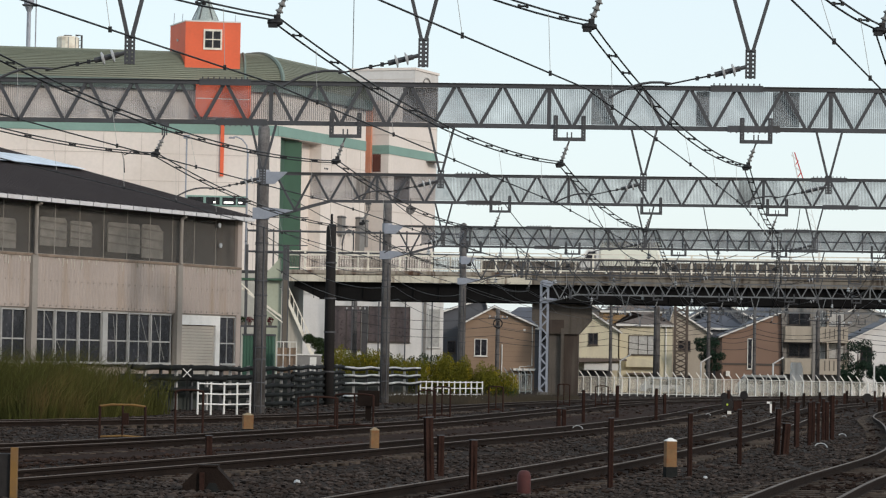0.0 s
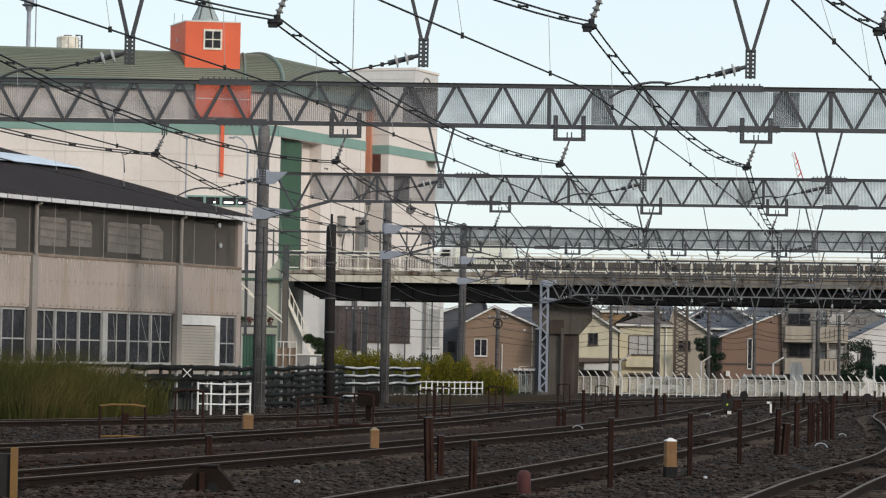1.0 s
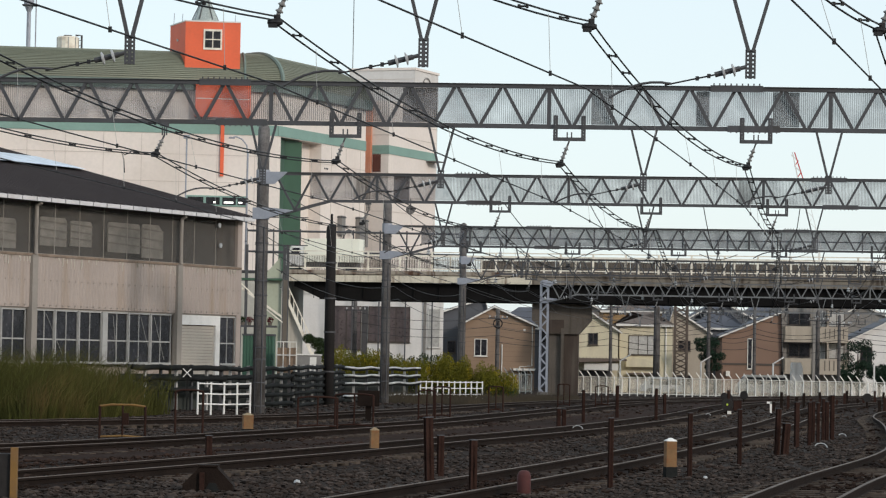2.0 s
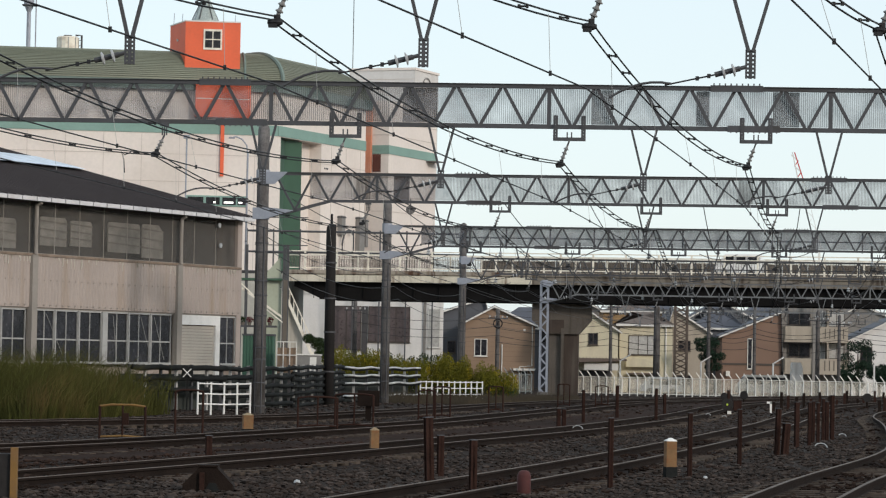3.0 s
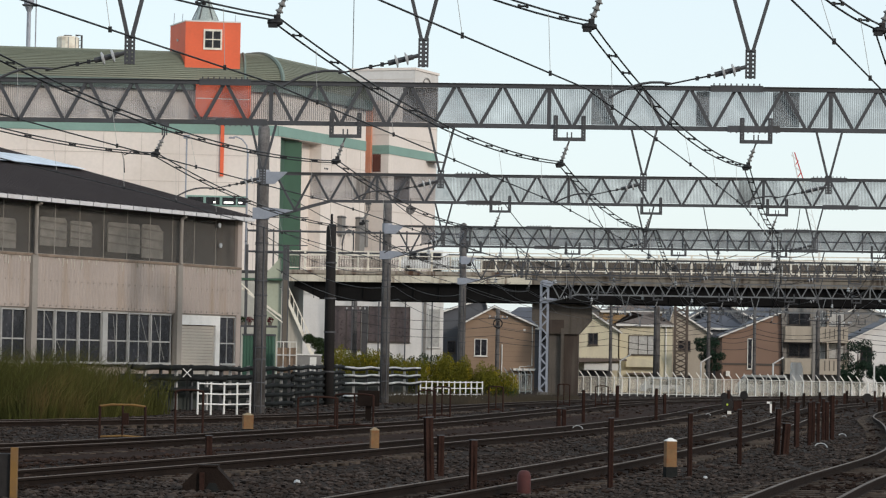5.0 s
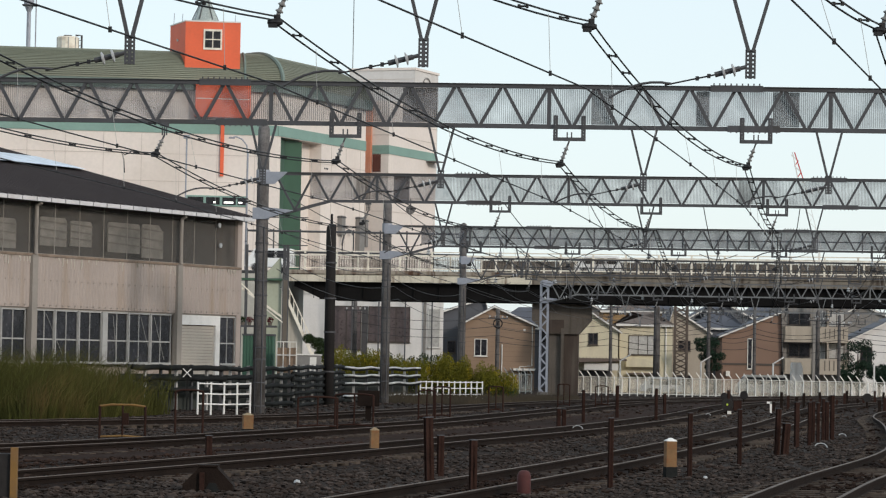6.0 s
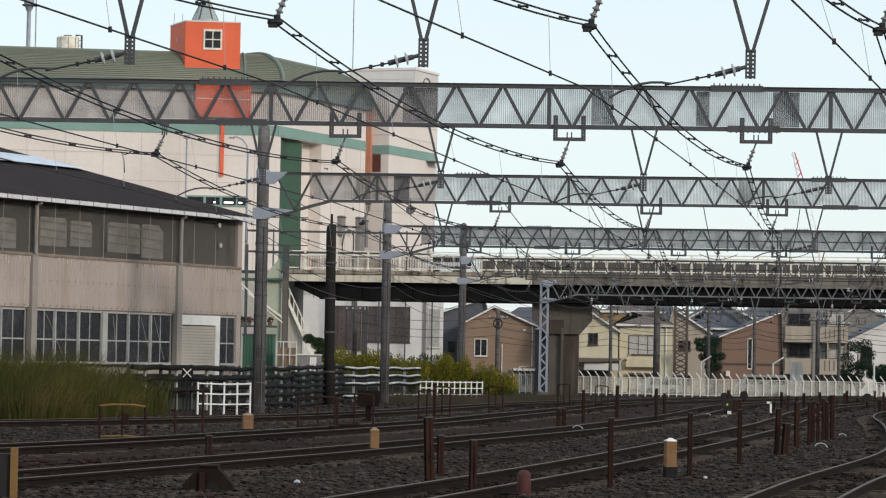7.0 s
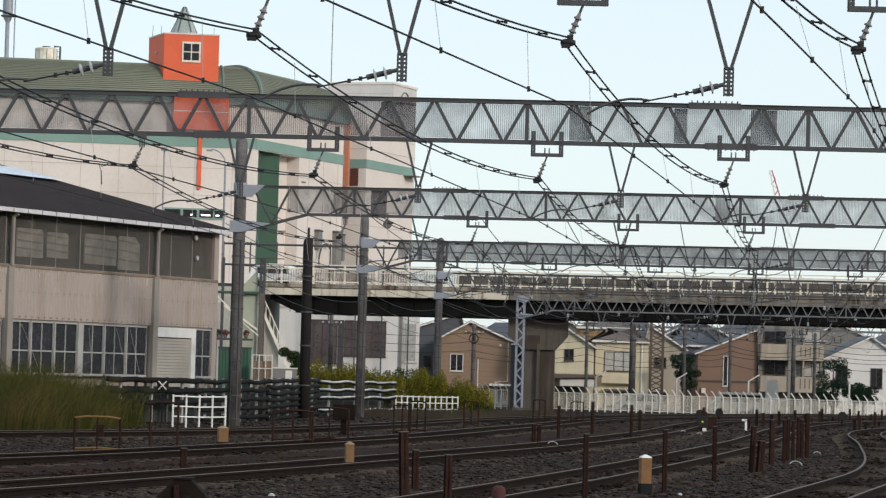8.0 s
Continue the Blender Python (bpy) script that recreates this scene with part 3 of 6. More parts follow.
SCREEN = mat("dull_screen", (0.19, 0.165, 0.145), 0.85, 0, 0.25, 0.6, 8, 0.1, (0.08, 0.05, 0.04), 0.8, 0.8, True, each=0.3)
RAILNET = net_material("railing_net", (0.14, 0.12, 0.10), 0.13, 0.05)


def bridge():
    t = thing("road_bridge", "rust-stained concrete road bridge on dark steel girders crossing the railway", "bridge", pose(7.5, 243, 0, 0, 0, -11))
    a, b = -20.0, 66.0
    part("deck", Geo().span((a, 0.3, 7.95), (b, 7.7, 8.15)), ASPHALT, t)
    for y0 in (0.0, 7.65):
        # the edge beam and kerb turn darker near the pier and beyond
        for x0, x1, low, top in ((a, -0.6, FASCIA_PALE, FASCIA), (-0.59, b, FASCIA_DARK, FASCIA_DARK)):
            beam = part("edge_beam", Geo().span((x0, y0, 7.32), (x1, y0 + 0.35, 7.85)), low, t, "cream concrete edge beam with brown rust streaks" if x0 == a else "dark brown-grey concrete edge beam")
            part("kerb", Geo().span((x0, y0 + 0.08, 7.85), (x1, y0 + 0.42, 7.93)).span((x0, y0 - 0.05 if y0 == 0 else y0, 7.93), (x1, y0 + 0.42, 8.22)), top, beam, "rust-stained kerb")
    for y0 in (0.6, 2.6, 4.8, 6.9):
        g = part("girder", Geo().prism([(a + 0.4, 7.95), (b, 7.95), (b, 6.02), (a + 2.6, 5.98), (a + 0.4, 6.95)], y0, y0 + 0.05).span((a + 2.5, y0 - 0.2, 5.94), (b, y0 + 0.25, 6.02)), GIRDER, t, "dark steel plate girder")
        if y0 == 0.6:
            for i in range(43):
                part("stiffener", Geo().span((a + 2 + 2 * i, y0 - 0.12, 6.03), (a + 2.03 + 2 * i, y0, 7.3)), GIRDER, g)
    for y0 in (0.12, 7.8):
        r = part("railing", Geo().span((a, y0, 9.66), (b, y0 + 0.07, 9.74)).span((a, y0, 9.34), (b, y0 + 0.05, 9.40)).span((a, y0, 8.36), (b, y0 + 0.06, 8.44)), CREAM, t, "cream steel bridge railing")
        i = a + 1.35
        while i < b:
            part("railing_post", Geo().span((i - 0.07, y0 - 0.02, 8.2), (i + 0.07, y0 + 0.1, 9.72)), CREAM, r)
            i += 2.53
        j = a + 0.1
        bars = Geo()
        while j < b:
            bars.span((j, y0 + 0.02, 8.42), (j + 0.03, y0 + 0.04, 9.35))
            j += 0.2
        part("railing_net", Geo().span((a, y0 + 0.05, 8.42), (b, y0 + 0.06, 9.34)), RAILNET, r, "brownish wire net in the railing")
        tagged(part("railing_infill", bars, TAN_DULL, r), kind="stuff")
        if y0 > 1:
            for k in range(36):
                part("screen_panel", Geo().span((-6.0 + 2.0 * k, y0 + 0.1, 8.22), (-4.04 + 2.0 * k, y0 + 0.13, 9.33)), SCREEN, r, "dull brown parapet screen panel")
    # pier with a hammer head
    pier = thing("bridge_pier", "grey concrete bridge pier with a flared head, dark streaks and a darker brown face", "pier", pose(9.4, 244.5, 0, 0, 0, -3))
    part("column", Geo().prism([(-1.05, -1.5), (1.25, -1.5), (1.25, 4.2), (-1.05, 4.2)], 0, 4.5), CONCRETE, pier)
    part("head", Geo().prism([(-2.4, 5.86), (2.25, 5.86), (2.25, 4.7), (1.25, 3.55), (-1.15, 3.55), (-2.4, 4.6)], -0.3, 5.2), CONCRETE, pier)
    # darker brown concrete, used right of the rib and on the head plate
    stained = mat("dark_brown_concrete", (0.045, 0.032, 0.025), 0.9, 0, 0.35, 0.6, 8, 0.3, (0.085, 0.07, 0.058), 0.7, 0.6, True)
    part("stained_face", Geo().span((0.12, -0.06, -1.5), (1.22, 0.0, 3.55)), stained, pier, "darker brown concrete face")
    part("rib", Geo().span((-0.12, -0.36, -1.5), (0.12, 0.0, 4.0)), CONCRETE, pier)
    # thin dark plate: the shade at the head is put into its colour
    part("head_shade", Geo().span((-1.1, -0.34, 3.6), (0.1, -0.3, 4.65)), stained, pier)
    part("bearing", Geo().span((-2.2, 0.2, 5.86), (2.0, 0.9, 5.94)), STEEL_DARK, pier)
    ab = thing("bridge_abutment", "pale concrete bridge abutment at the road ramp", "abutment", pose(-13.2, 247, 0, 0, 0, -11))
    part("wall", Geo().prism([(-110, -1.4), (0.6, -1.4), (0.6, 7.9), (-110, 7.9)], 1.2, 7.5), RAMP, ab)
    part("roadway", Geo().span((-110, 1.2, 7.9), (0.6, 7.5, 8.15)), ASPHALT, ab)
    ab = thing("bridge_abutment", "concrete abutment at the far end of the bridge", "abutment", pose(7.5, 243, 0, 0, 0, -11))
    part("wall", Geo().span((64, 0.2, -1.4), (150, 7.8, 7.9)), CONCRETE, ab)
    part("roadway", Geo().span((66.05, 0.2, 7.9), (150, 7.8, 8.15)), ASPHALT, ab)


# ---- corrugated warehouse ----
SIDING = mat("beige_siding", (0.35, 0.295, 0.265), 0.75, 0, 0.12, 0.5, 10, 0.1, (0.26, 0.19, 0.13), 0.55, 0.5, True)
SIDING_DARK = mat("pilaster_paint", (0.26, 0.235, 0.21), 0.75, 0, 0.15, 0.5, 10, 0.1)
ROOF_DARK = mat("dark_roof", (0.048, 0.040, 0.042), 0.85, 0, 0.25, 0.6, 12, 0.3)
GUTTER = mat("pale_gutter", (0.60, 0.59, 0.60), 0.6, 0, 0.2, 1.5, 12, 0.1, (0.25, 0.2, 0.17), 0.5, 1.5)
FRAME_PALE = mat("window_frame", (0.36, 0.355, 0.345), 0.55, 0.1, 0.15, 2, 14, 0.05)
SMOKED = net_material("dirty_clerestory", (0.098, 0.09, 0.08), 0.60, 0.0)
PATCH_PALE = mat("pale_patch_board", (0.62, 0.58, 0.52), 0.9, 0, 0.2, 0.6, 6, 0)
GLASS = mat("dark_glass", (0.016, 0.016, 0.02), 0.25, 0, 0.6, 1.1, 4, 0, (0.045, 0.043, 0.05), 0.8, 0.9, each=0.9, spec=0.3)
# Dark colour stands in for the unlit depth behind panes and openings.
DIM_INTERIOR = mat("interior_dark", (0.06, 0.058, 0.06), 0.9, 0, 0.3, 2, 10, 0)
SHUTTER = mat("shutter_paint", (0.42, 0.38, 0.33), 0.6, 0, 0.15, 1, 12, 0.1)
WHITE = mat("white_paint", (0.72, 0.71, 0.69), 0.6, 0, 0.12, 1.5, 14, 0.05, (0.4, 0.37, 0.33), 0.4, 1.2)


def corrugated(g, x0, x1, z0, z1, y, pitch=0.2, depth=0.035):
    """A ribbed sheet: real folds along x."""
    n = max(1, int((x1 - x0) / pitch))
    p = (x1 - x0) / n
    line = []
    for i in range(n):
        a = x0 + i * p
        line += [(a, y), (a + 0.35 * p, y), (a + 0.5 * p, y + depth), (a + 0.85 * p, y + depth)]
    line.append((x1, y))
    m = len(line)
    g.add([(x, yy, z0) for x, yy in line] + [(x, yy, z1) for x, yy in line], [(i, i + 1, m + i + 1, m + i) for i in range(m - 1)])
    return g


def warehouse():
    t = thing("warehouse", "beige corrugated warehouse with dark roof and tall factory windows", "warehouse", pose(-7.75, 121, 0, 0, 0, -115.7))
    L, D = 34.0, 24.0
    part("wall", Geo().span((0.05, -D, -0.6), (L, -0.25, 1.12)).span((0.05, -D, 1.12), (0.2, -0.25, 6.7)).span((0.2, -D, 1.12), (L, -D + 0.2, 6.7)).span((L - 0.2, -D + 0.2, 1.12), (L, -0.25, 6.7)), SIDING, t, "beige rendered wall")
    part("sheeting", corrugated(Geo(), 0.0, L, 3.04, 4.84, 0.0, 0.2, 0.018), SIDING, t, "beige corrugated sheeting with rust along its top edge")
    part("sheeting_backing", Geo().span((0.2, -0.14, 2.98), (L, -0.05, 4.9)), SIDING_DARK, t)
    rust = mat("rust_edge", (0.21, 0.155, 0.115), 0.9, 0, 0.4, 1.5, 12, 0.1, (0.28, 0.22, 0.18), 0.8, 1.4)
    for i in range(int(L / 1.0)):
        part("capping", Geo().span((1.0 * i, -0.04, 4.80), (1.0 * i + 0.985, 0.05, 4.88)), rust, t, "rusty capping strip")
    rows = Geo()
    for i in range(int(L / 0.4)):
        rows.box((0.2 + 0.4 * i, 0.045, 3.12), (0.035, 0.02, 0.045))
        rows.box((0.2 + 0.4 * i, 0.045, 3.98), (0.03, 0.02, 0.03))
    tagged(part("screw_caps", rows, SIDING_DARK, t), kind="stuff")
    drips, rnd = Geo(), random.Random(31)
    for i in range(190):
        x, h = rnd.uniform(0.1, L - 0.2), rnd.uniform(0.08, 0.42) * rnd.random()
        drips.box((x, 0.012, 4.78 - h / 2), (rnd.uniform(0.015, 0.045), 0.05, h))
    tagged(part("lime_streaking", drips, mat("lime_drip", (0.46, 0.42, 0.37), 0.9, 0, 0.2, 2, 12, 0), t, "pale drip marks under the capping"), kind="stuff")
    # clerestory: dirty panes between thin bars
    for i in range(int(L / 1.6)):
        x0 = 0.25 + 1.6 * i
        part("clerestory_pane", corrugated(Geo(), x0, x0 + 1.6, 4.86, 6.66, -0.10, 0.16, 0.010), SMOKED, t, "smoky translucent pane")
        part("mullion", Geo().span((x0 - 0.04, -0.1, 4.9), (x0 - 0.01, -0.085, 6.65)), SIDING_DARK, t)
    # added pale boards imitate the daylit inner windows behind the panes
    for a, b, z0, z1 in ((15.0, 17.4, 5.03, 6.05), (11.8, 13.5, 5.2, 6.2), (10.15, 11.55, 5.25, 6.15), (6.85, 9.05, 5.14, 6.22), (5.2, 6.7, 5.02, 6.25), (19.5, 23, 5.1, 6.2), (25, 29, 5.1, 6.2)):
        c = 0.35 if a < 6 else 0.12
        board = part("inner_board", Geo().prism([(a, z0), (b, z0), (b, z1 - 0.05), (b - 0.1, z1), (a + c, z1), (a + c * 0.4, z1 - c * 0.45), (a, z1 - c)], -0.42, -0.38), PATCH_PALE, t, "added pale board for a bright patch behind the smoky panes")
        for k in (0.25, 0.52, 0.8):
            part("batten", Geo().beam((a, -0.36, z0 + (z1 - z0) * k), (b, -0.36, z0 + (z1 - z0) * (k + 0.06)), 0.03, 0.05), SHUTTER, board)
    # dark sheet in place of the dim hall behind the boards
    part("inner_girder", Geo().span((0.3, -0.95, 4.9), (L - 0.3, -0.9, 6.6)), DIM_INTERIOR, t)
    for z in (6.42, 5.66):
        part("lamp", Geo().lathe([(0.07, 0), (0.1, 0.03), (0.09, 0.07)], ((1.82 if z > 6 else 1.7, 0.02, z), (0, 1, 0)), 14), PORCELAIN, t, "round white outdoor lamp")
    part("corner_panel", Geo().span((-0.04, -0.3, -0.4), (0.3, 0.02, 6.7)), SIDING, t)
    for x in (4.72, 14.5, 24.3):
        p = part("pilaster", Geo().span((x - 0.17, -0.1, -0.4), (x + 0.17, 0.12, 4.84)), SIDING_DARK, t)
        part("downpipe", Geo().tube([(x, 0.12, 4.84), (x, 0.12, 6.5), (x, 0.3, 6.62)], 0.07, 10), SIDING_DARK, p, "pale grey downpipe")
    # eave board in short lengths
    for i in range(int(L / 0.9)):
        part("gutter_length", Geo().span((-0.3 + 0.9 * i, 0.25, 6.66), (0.53 + 0.9 * i, 0.42, 6.80)), GUTTER, t)
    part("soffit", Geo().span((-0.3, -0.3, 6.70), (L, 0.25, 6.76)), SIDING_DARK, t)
    # roof: two slopes of ribbed sheet
    ridge = (-D / 2, 6.82 + D / 2 * 0.245)
    for k in range(int(L / 0.5)):
        x = -0.35 + 0.5 * k
        part("roof_sheet", Geo().add([(x, 0.36, 6.80), (x + 0.5, 0.36, 6.80), (x + 0.5, ridge[0], ridge[1]), (x, ridge[0], ridge[1]), (x + 0.5, -D - 0.3, 6.80), (x, -D - 0.3, 6.80)], [(0, 1, 2, 3), (3, 2, 4, 5)]).beam((x, 0.36, 6.83), (x, ridge[0], ridge[1] + 0.03), 0.05, 0.06), ROOF_DARK, t, "dark ribbed roof sheet")
    # the roof light's blue-white highlight is put into its colour
    part("roof_light", Geo().add([(0.0, -7.0, 6.90 + 7.36 * 0.2475), (30, -6.4, 6.90 + 6.76 * 0.2475), (30, -9.0, 6.90 + 9.36 * 0.2475), (0.6, -9.0, 6.90 + 9.36 * 0.2475)], [(0, 1, 2, 3)]), mat("highlit_roof_sheet", (0.50, 0.56, 0.64), 0.35, 0, 0.4, 1.2, 5, 0.2, (0.24, 0.27, 0.32), 0.8, 1.6), t, "roof light strip with a pale blue sky reflection in its colour")
    gable = Geo().prism([(0.0, 6.7), (-D, 6.7), (-D / 2, ridge[1] - 0.08)], 0, 0.1)
    gable.v = [(y + 0.02, x, z) for x, y, z in gable.v]
    part("gable", gable, SIDING, t)
    # tall windows in bays
    def window(x0, x1, cols):
        w = part("window", Geo().span((x0, -0.03, 1.12), (x0 + 0.025, 0.02, 2.98)).span((x1 - 0.025, -0.03, 1.12), (x1, 0.02, 2.98)).span((x0, -0.03, 2.93), (x1, 0.02, 2.98)).span((x0, -0.03, 1.12), (x1, 0.05, 1.2)), FRAME_PALE, t, "pale metal factory window")
        part("transom", Geo().span((x0 + 0.05, -0.03, 1.93), (x1 - 0.05, 0.01, 1.98)), FRAME_PALE, w)
        step = (x1 - x0 - 0.08) / cols
        for c in range(cols):
            for z0, z1 in ((1.2, 1.93), (1.99, 2.9)):
                part("pane", Geo().span((x0 + 0.08 + c * step, -0.03, z0), (x0 + 0.04 + (c + 1) * step, -0.02, z1)), GLASS, w)
            if c:
                part("muntin", Geo().span((x0 + 0.04 + c * step, -0.03, 1.2), (x0 + 0.075 + c * step, 0.005, 2.93)), FRAME_PALE, w)
    for x0, x1 in ((5.17, 6.60), (6.68, 8.14), (8.22, 9.64), (10.0, 11.48), (11.56, 13.01), (13.09, 14.28), (14.9, 16.36), (16.46, 17.9), (18, 19.5), (19.6, 21.1), (21.2, 22.6), (22.7, 24.0), (24.7, 26.2), (26.3, 27.8), (27.9, 29.4), (29.5, 31), (31.1, 33.8)):
        window(x0, x1, 2)
    for x in (6.64, 8.18, 9.82, 11.52, 13.05, 16.41):
        part("window_post", Geo().span((x - (0.17 if x == 9.82 else 0.035), -0.06, 1.1), (x + (0.17 if x == 9.82 else 0.035), 0.06, 2.98)), FRAME_PALE, t)
    for xa, xb in ((7.3, 6.5), (6.35, 5.6), (9.2, 8.9), (13.6, 12.4)):
        part("inner_brace", Geo().beam((xa, -0.015, 2.85), (xb, -0.015, 1.3), 0.03, 0.012), FRAME_PALE, t)
    window(0.36, 1.55, 2)
    # second dark sheet standing in for the unlit hall
    part("inner_wall", Geo().span((0.3, -6.2, 0.9), (L - 0.3, -6.0, 6.6)), DIM_INTERIOR, t)
    door = part("shutter_door", Geo().span((1.65, -0.05, 2.62), (4.55, 0.08, 2.98)).span((1.65, -0.05, -0.4), (1.95, 0.08, 2.62)), WHITE, t, "white frame round a roller shutter")
    for i in range(26):
        z = -0.35 + 0.113 * i
        part("shutter_slat", Geo().prism([(1.97, z), (4.55, z), (4.55, z + 0.105), (1.97, z + 0.105)], -0.03, 0.0), SHUTTER, door)


# ---- refuse plant behind the bridge ----
PLANT_WALL = mat("plant_wall", (0.71, 0.64, 0.59), 0.8, 0, 0.1, 0.12, 3, 0.1, (0.5, 0.43, 0.37), 0.5, 0.08)
PLANT_GREEN = mat("plant_band", (0.20, 0.32, 0.28), 0.7, 0, 0.12, 0.3, 4, 0.05)
ROOF_GREEN = mat("green_roof", (0.165, 0.178, 0.135), 0.6, 0.1, 0.15, 0.15, 3, 0.05)
GREEN_DARK = mat("dark_green_panel", (0.035, 0.085, 0.05), 0.6, 0, 0.15, 0.4, 4, 0.05)
ORANGE = mat("orange_cladding", (0.72, 0.12, 0.045), 0.6, 0, 0.1, 0.4, 4, 0.05)


JOINT = mat("panel_joint", (0.52, 0.46, 0.42), 0.9, 0, 0.15, 0.5, 5, 0)
BRICK_DARK = mat("dark_brown_opening", (0.06, 0.042, 0.035), 0.9, 0, 0.3, 0.5, 5, 0.1)


TEAL_DULL = mat("dull_teal_fascia", (0.15, 0.20, 0.18), 0.7, 0, 0.15, 0.3, 4, 0.05)
DUCT = mat("grey_duct", (0.20, 0.19, 0.18), 0.7, 0, 0.2, 0.8, 6, 0.1)
PLANT_AT = (-15.99, 301.0)                # the corner where the two fronts of the plant meet
FRONT_TURN, SIDE_TURN = 8, 68


def plant():
    t = thing("industrial_plant", "large cream plant building with a green vaulted roof and green band", "factory", pose(*PLANT_AT, 0))
    front, side = pose(0, 0, 0, 0, 0, FRONT_TURN), pose(0, 0, 0, 0, 0, SIDE_TURN)
    n1, n2 = front @ Vector((0, 1, 0)), side @ Vector((0, 1, 0))
    mitre = (n1 + n2) / (1 + n1.dot(n2))
    L1, L2, D = -50.0, 21.1, 21.0

    def laid(name, geo, material, m, parent=None, label=""):
        """A part built in the front's or the side's own axes."""
        geo.v = [tuple(m @ Vector(p)) for p in geo.v]
        return part(name, geo, material, parent or t, label)

    def slab(points, z0, z1):
        k = len(points)
        g = Geo()
        g.add([(p.x, p.y, z0) for p in points] + [(p.x, p.y, z1) for p in points], [tuple(range(k)), tuple(range(2 * k - 1, k - 1, -1))] + [(q, (q + 1) % k, (q + 1) % k + k, q + k) for q in range(k)])
        return g

    back = [side @ Vector((L2, D, 0)), mitre * D, front @ Vector((L1, D, 0))]
    notch = [side @ Vector(p) for p in ((0.65, 0, 0), (0.65, 1.3, 0), (10.2, 1.3, 0), (10.2, 0, 0))]
    part("wall", slab([front @ Vector((L1, 0, 0)), Vector((0, 0, 0))] + notch + [side @ Vector((L2, 0, 0))] + back, -1.5, 22.36), PLANT_WALL, t, "cream panel wall")
    part("upper_wall", slab([front @ Vector((L1, 0, 0)), Vector((0, 0, 0)), side @ Vector((L2, 0, 0))] + back, 22.364, 26.6), PLANT_WALL, t, "cream panel wall")
    for z in (5, 8.2, 11.4, 14.6, 17.8, 20.4, 25.4):
        laid("panel_joint", Geo().span((L1, -0.03, z), (-0.05, 0.0, z + 0.05)), JOINT, front)
        laid("panel_joint", Geo().span((10.3, -0.03, z), (L2, 0.0, z + 0.05)), JOINT, side)
    for i in range(10):
        laid("panel_joint", Geo().span((-2.2 - 3.6 * i, -0.025, 0), (-2.15 - 3.6 * i, 0.0, 22.3)), JOINT, front)
    for i in range(3):
        laid("panel_joint", Geo().span((12.6 + 3.6 * i, -0.025, 0), (12.65 + 3.6 * i, 0.0, 22.3)), JOINT, side)
    laid("green_band", Geo().span((L1, -0.06, 22.42), (0.02, 0.0, 23.4)), PLANT_GREEN, front, None, "pale green painted band")
    laid("green_band", Geo().span((0.04, -0.06, 22.42), (L2 + 0.04, 0.0, 23.4)), PLANT_GREEN, side, None, "pale green painted band")
    # folded green panels that stand in the recess
    for a, b, d0, d1 in ((0.8, 3.5, 0.15, 0.9), (3.5, 6.3, 0.9, 0.35)):
        g = Geo().add([(a, d0, -1.4), (b, d1, -1.4), (b, 1.29, -1.4), (a, 1.29, -1.4), (a, d0, 22.3), (b, d1, 22.3), (b, 1.29, 22.3), (a, 1.29, 22.3)], [(0, 1, 2, 3), (7, 6, 5, 4), (0, 4, 5, 1), (1, 5, 6, 2), (2, 6, 7, 3), (3, 7, 4, 0)])
        laid("green_column", g, GREEN_DARK, side, None, "dark green folded panel in a recess")
    # vaulted roof carried round the corner, rounded off at its end
    m, rise, z_eave = 40, 3.05, 27.5
    ends = [(1.0, 0.0), (1.0, 0.35), (1.0, 0.7), (0.96, 0.86), (0.86, 0.94), (0.68, 0.98), (0.40, 1.0), (0.0, 1.012)]

    def arch(u):
        """Across the roof: distance behind the eave, height over it. A rounded edge, then nearly flat."""
        v = min(u, 1 - u)
        if v < 0.25:
            a = v / 0.25 * math.pi / 2
            o, h = -0.6 + 4.0 * (1 - math.cos(a)), math.sin(a) * 0.97
        else:
            o, h = 3.4 + (D / 2 - 3.4) * (v - 0.25) / 0.25, 0.97 + 0.03 * (v - 0.25) / 0.25
        return (o, h) if u <= 0.5 else (D - o, h)

    def roof_line(u):
        o, h = arch(u)
        corner = mitre * o
        line = [front @ Vector((L1, o, z_eave + rise * h)), front @ Vector((-24, o, z_eave + rise * h))]
        tail = side @ Vector((L2 + 0.5, o, 0))
        for f, along in ends:
            p = corner.lerp(tail, along)
            line.append(Vector((p.x, p.y, z_eave + rise * h * f)))
        return line

    g = Geo()
    k = len(ends) + 2
    for j in range(m + 1):
        g.v += [tuple(p) for p in roof_line(j / m)]
    g.f = [(j * k + i, j * k + i + 1, (j + 1) * k + i + 1, (j + 1) * k + i) for j in range(m) for i in range(k - 1)]
    roof = part("roof", g, ROOF_GREEN, t, "green metal vaulted roof", True)
    for j in range(1, 24):
        part("roof_seam", Geo().tube([p + Vector((0, 0, 0.02)) for p in roof_line(0.25 * j / 24)], 0.045, 4), ROOF_GREEN, roof)
    part("corner_rib", Geo().tube([Vector(roof_line(0.3 * j / 14)[2]) + Vector((0, 0, 0.08)) for j in range(15)], 0.2, 6), TEAL_DULL, roof)
    part("roof_rib", Geo().tube([front @ Vector((-3.3, arch(0.3 * j / 14)[0], z_eave + rise * arch(0.3 * j / 14)[1] + 0.06)) for j in range(15)], 0.13, 6), TEAL_DULL, roof)
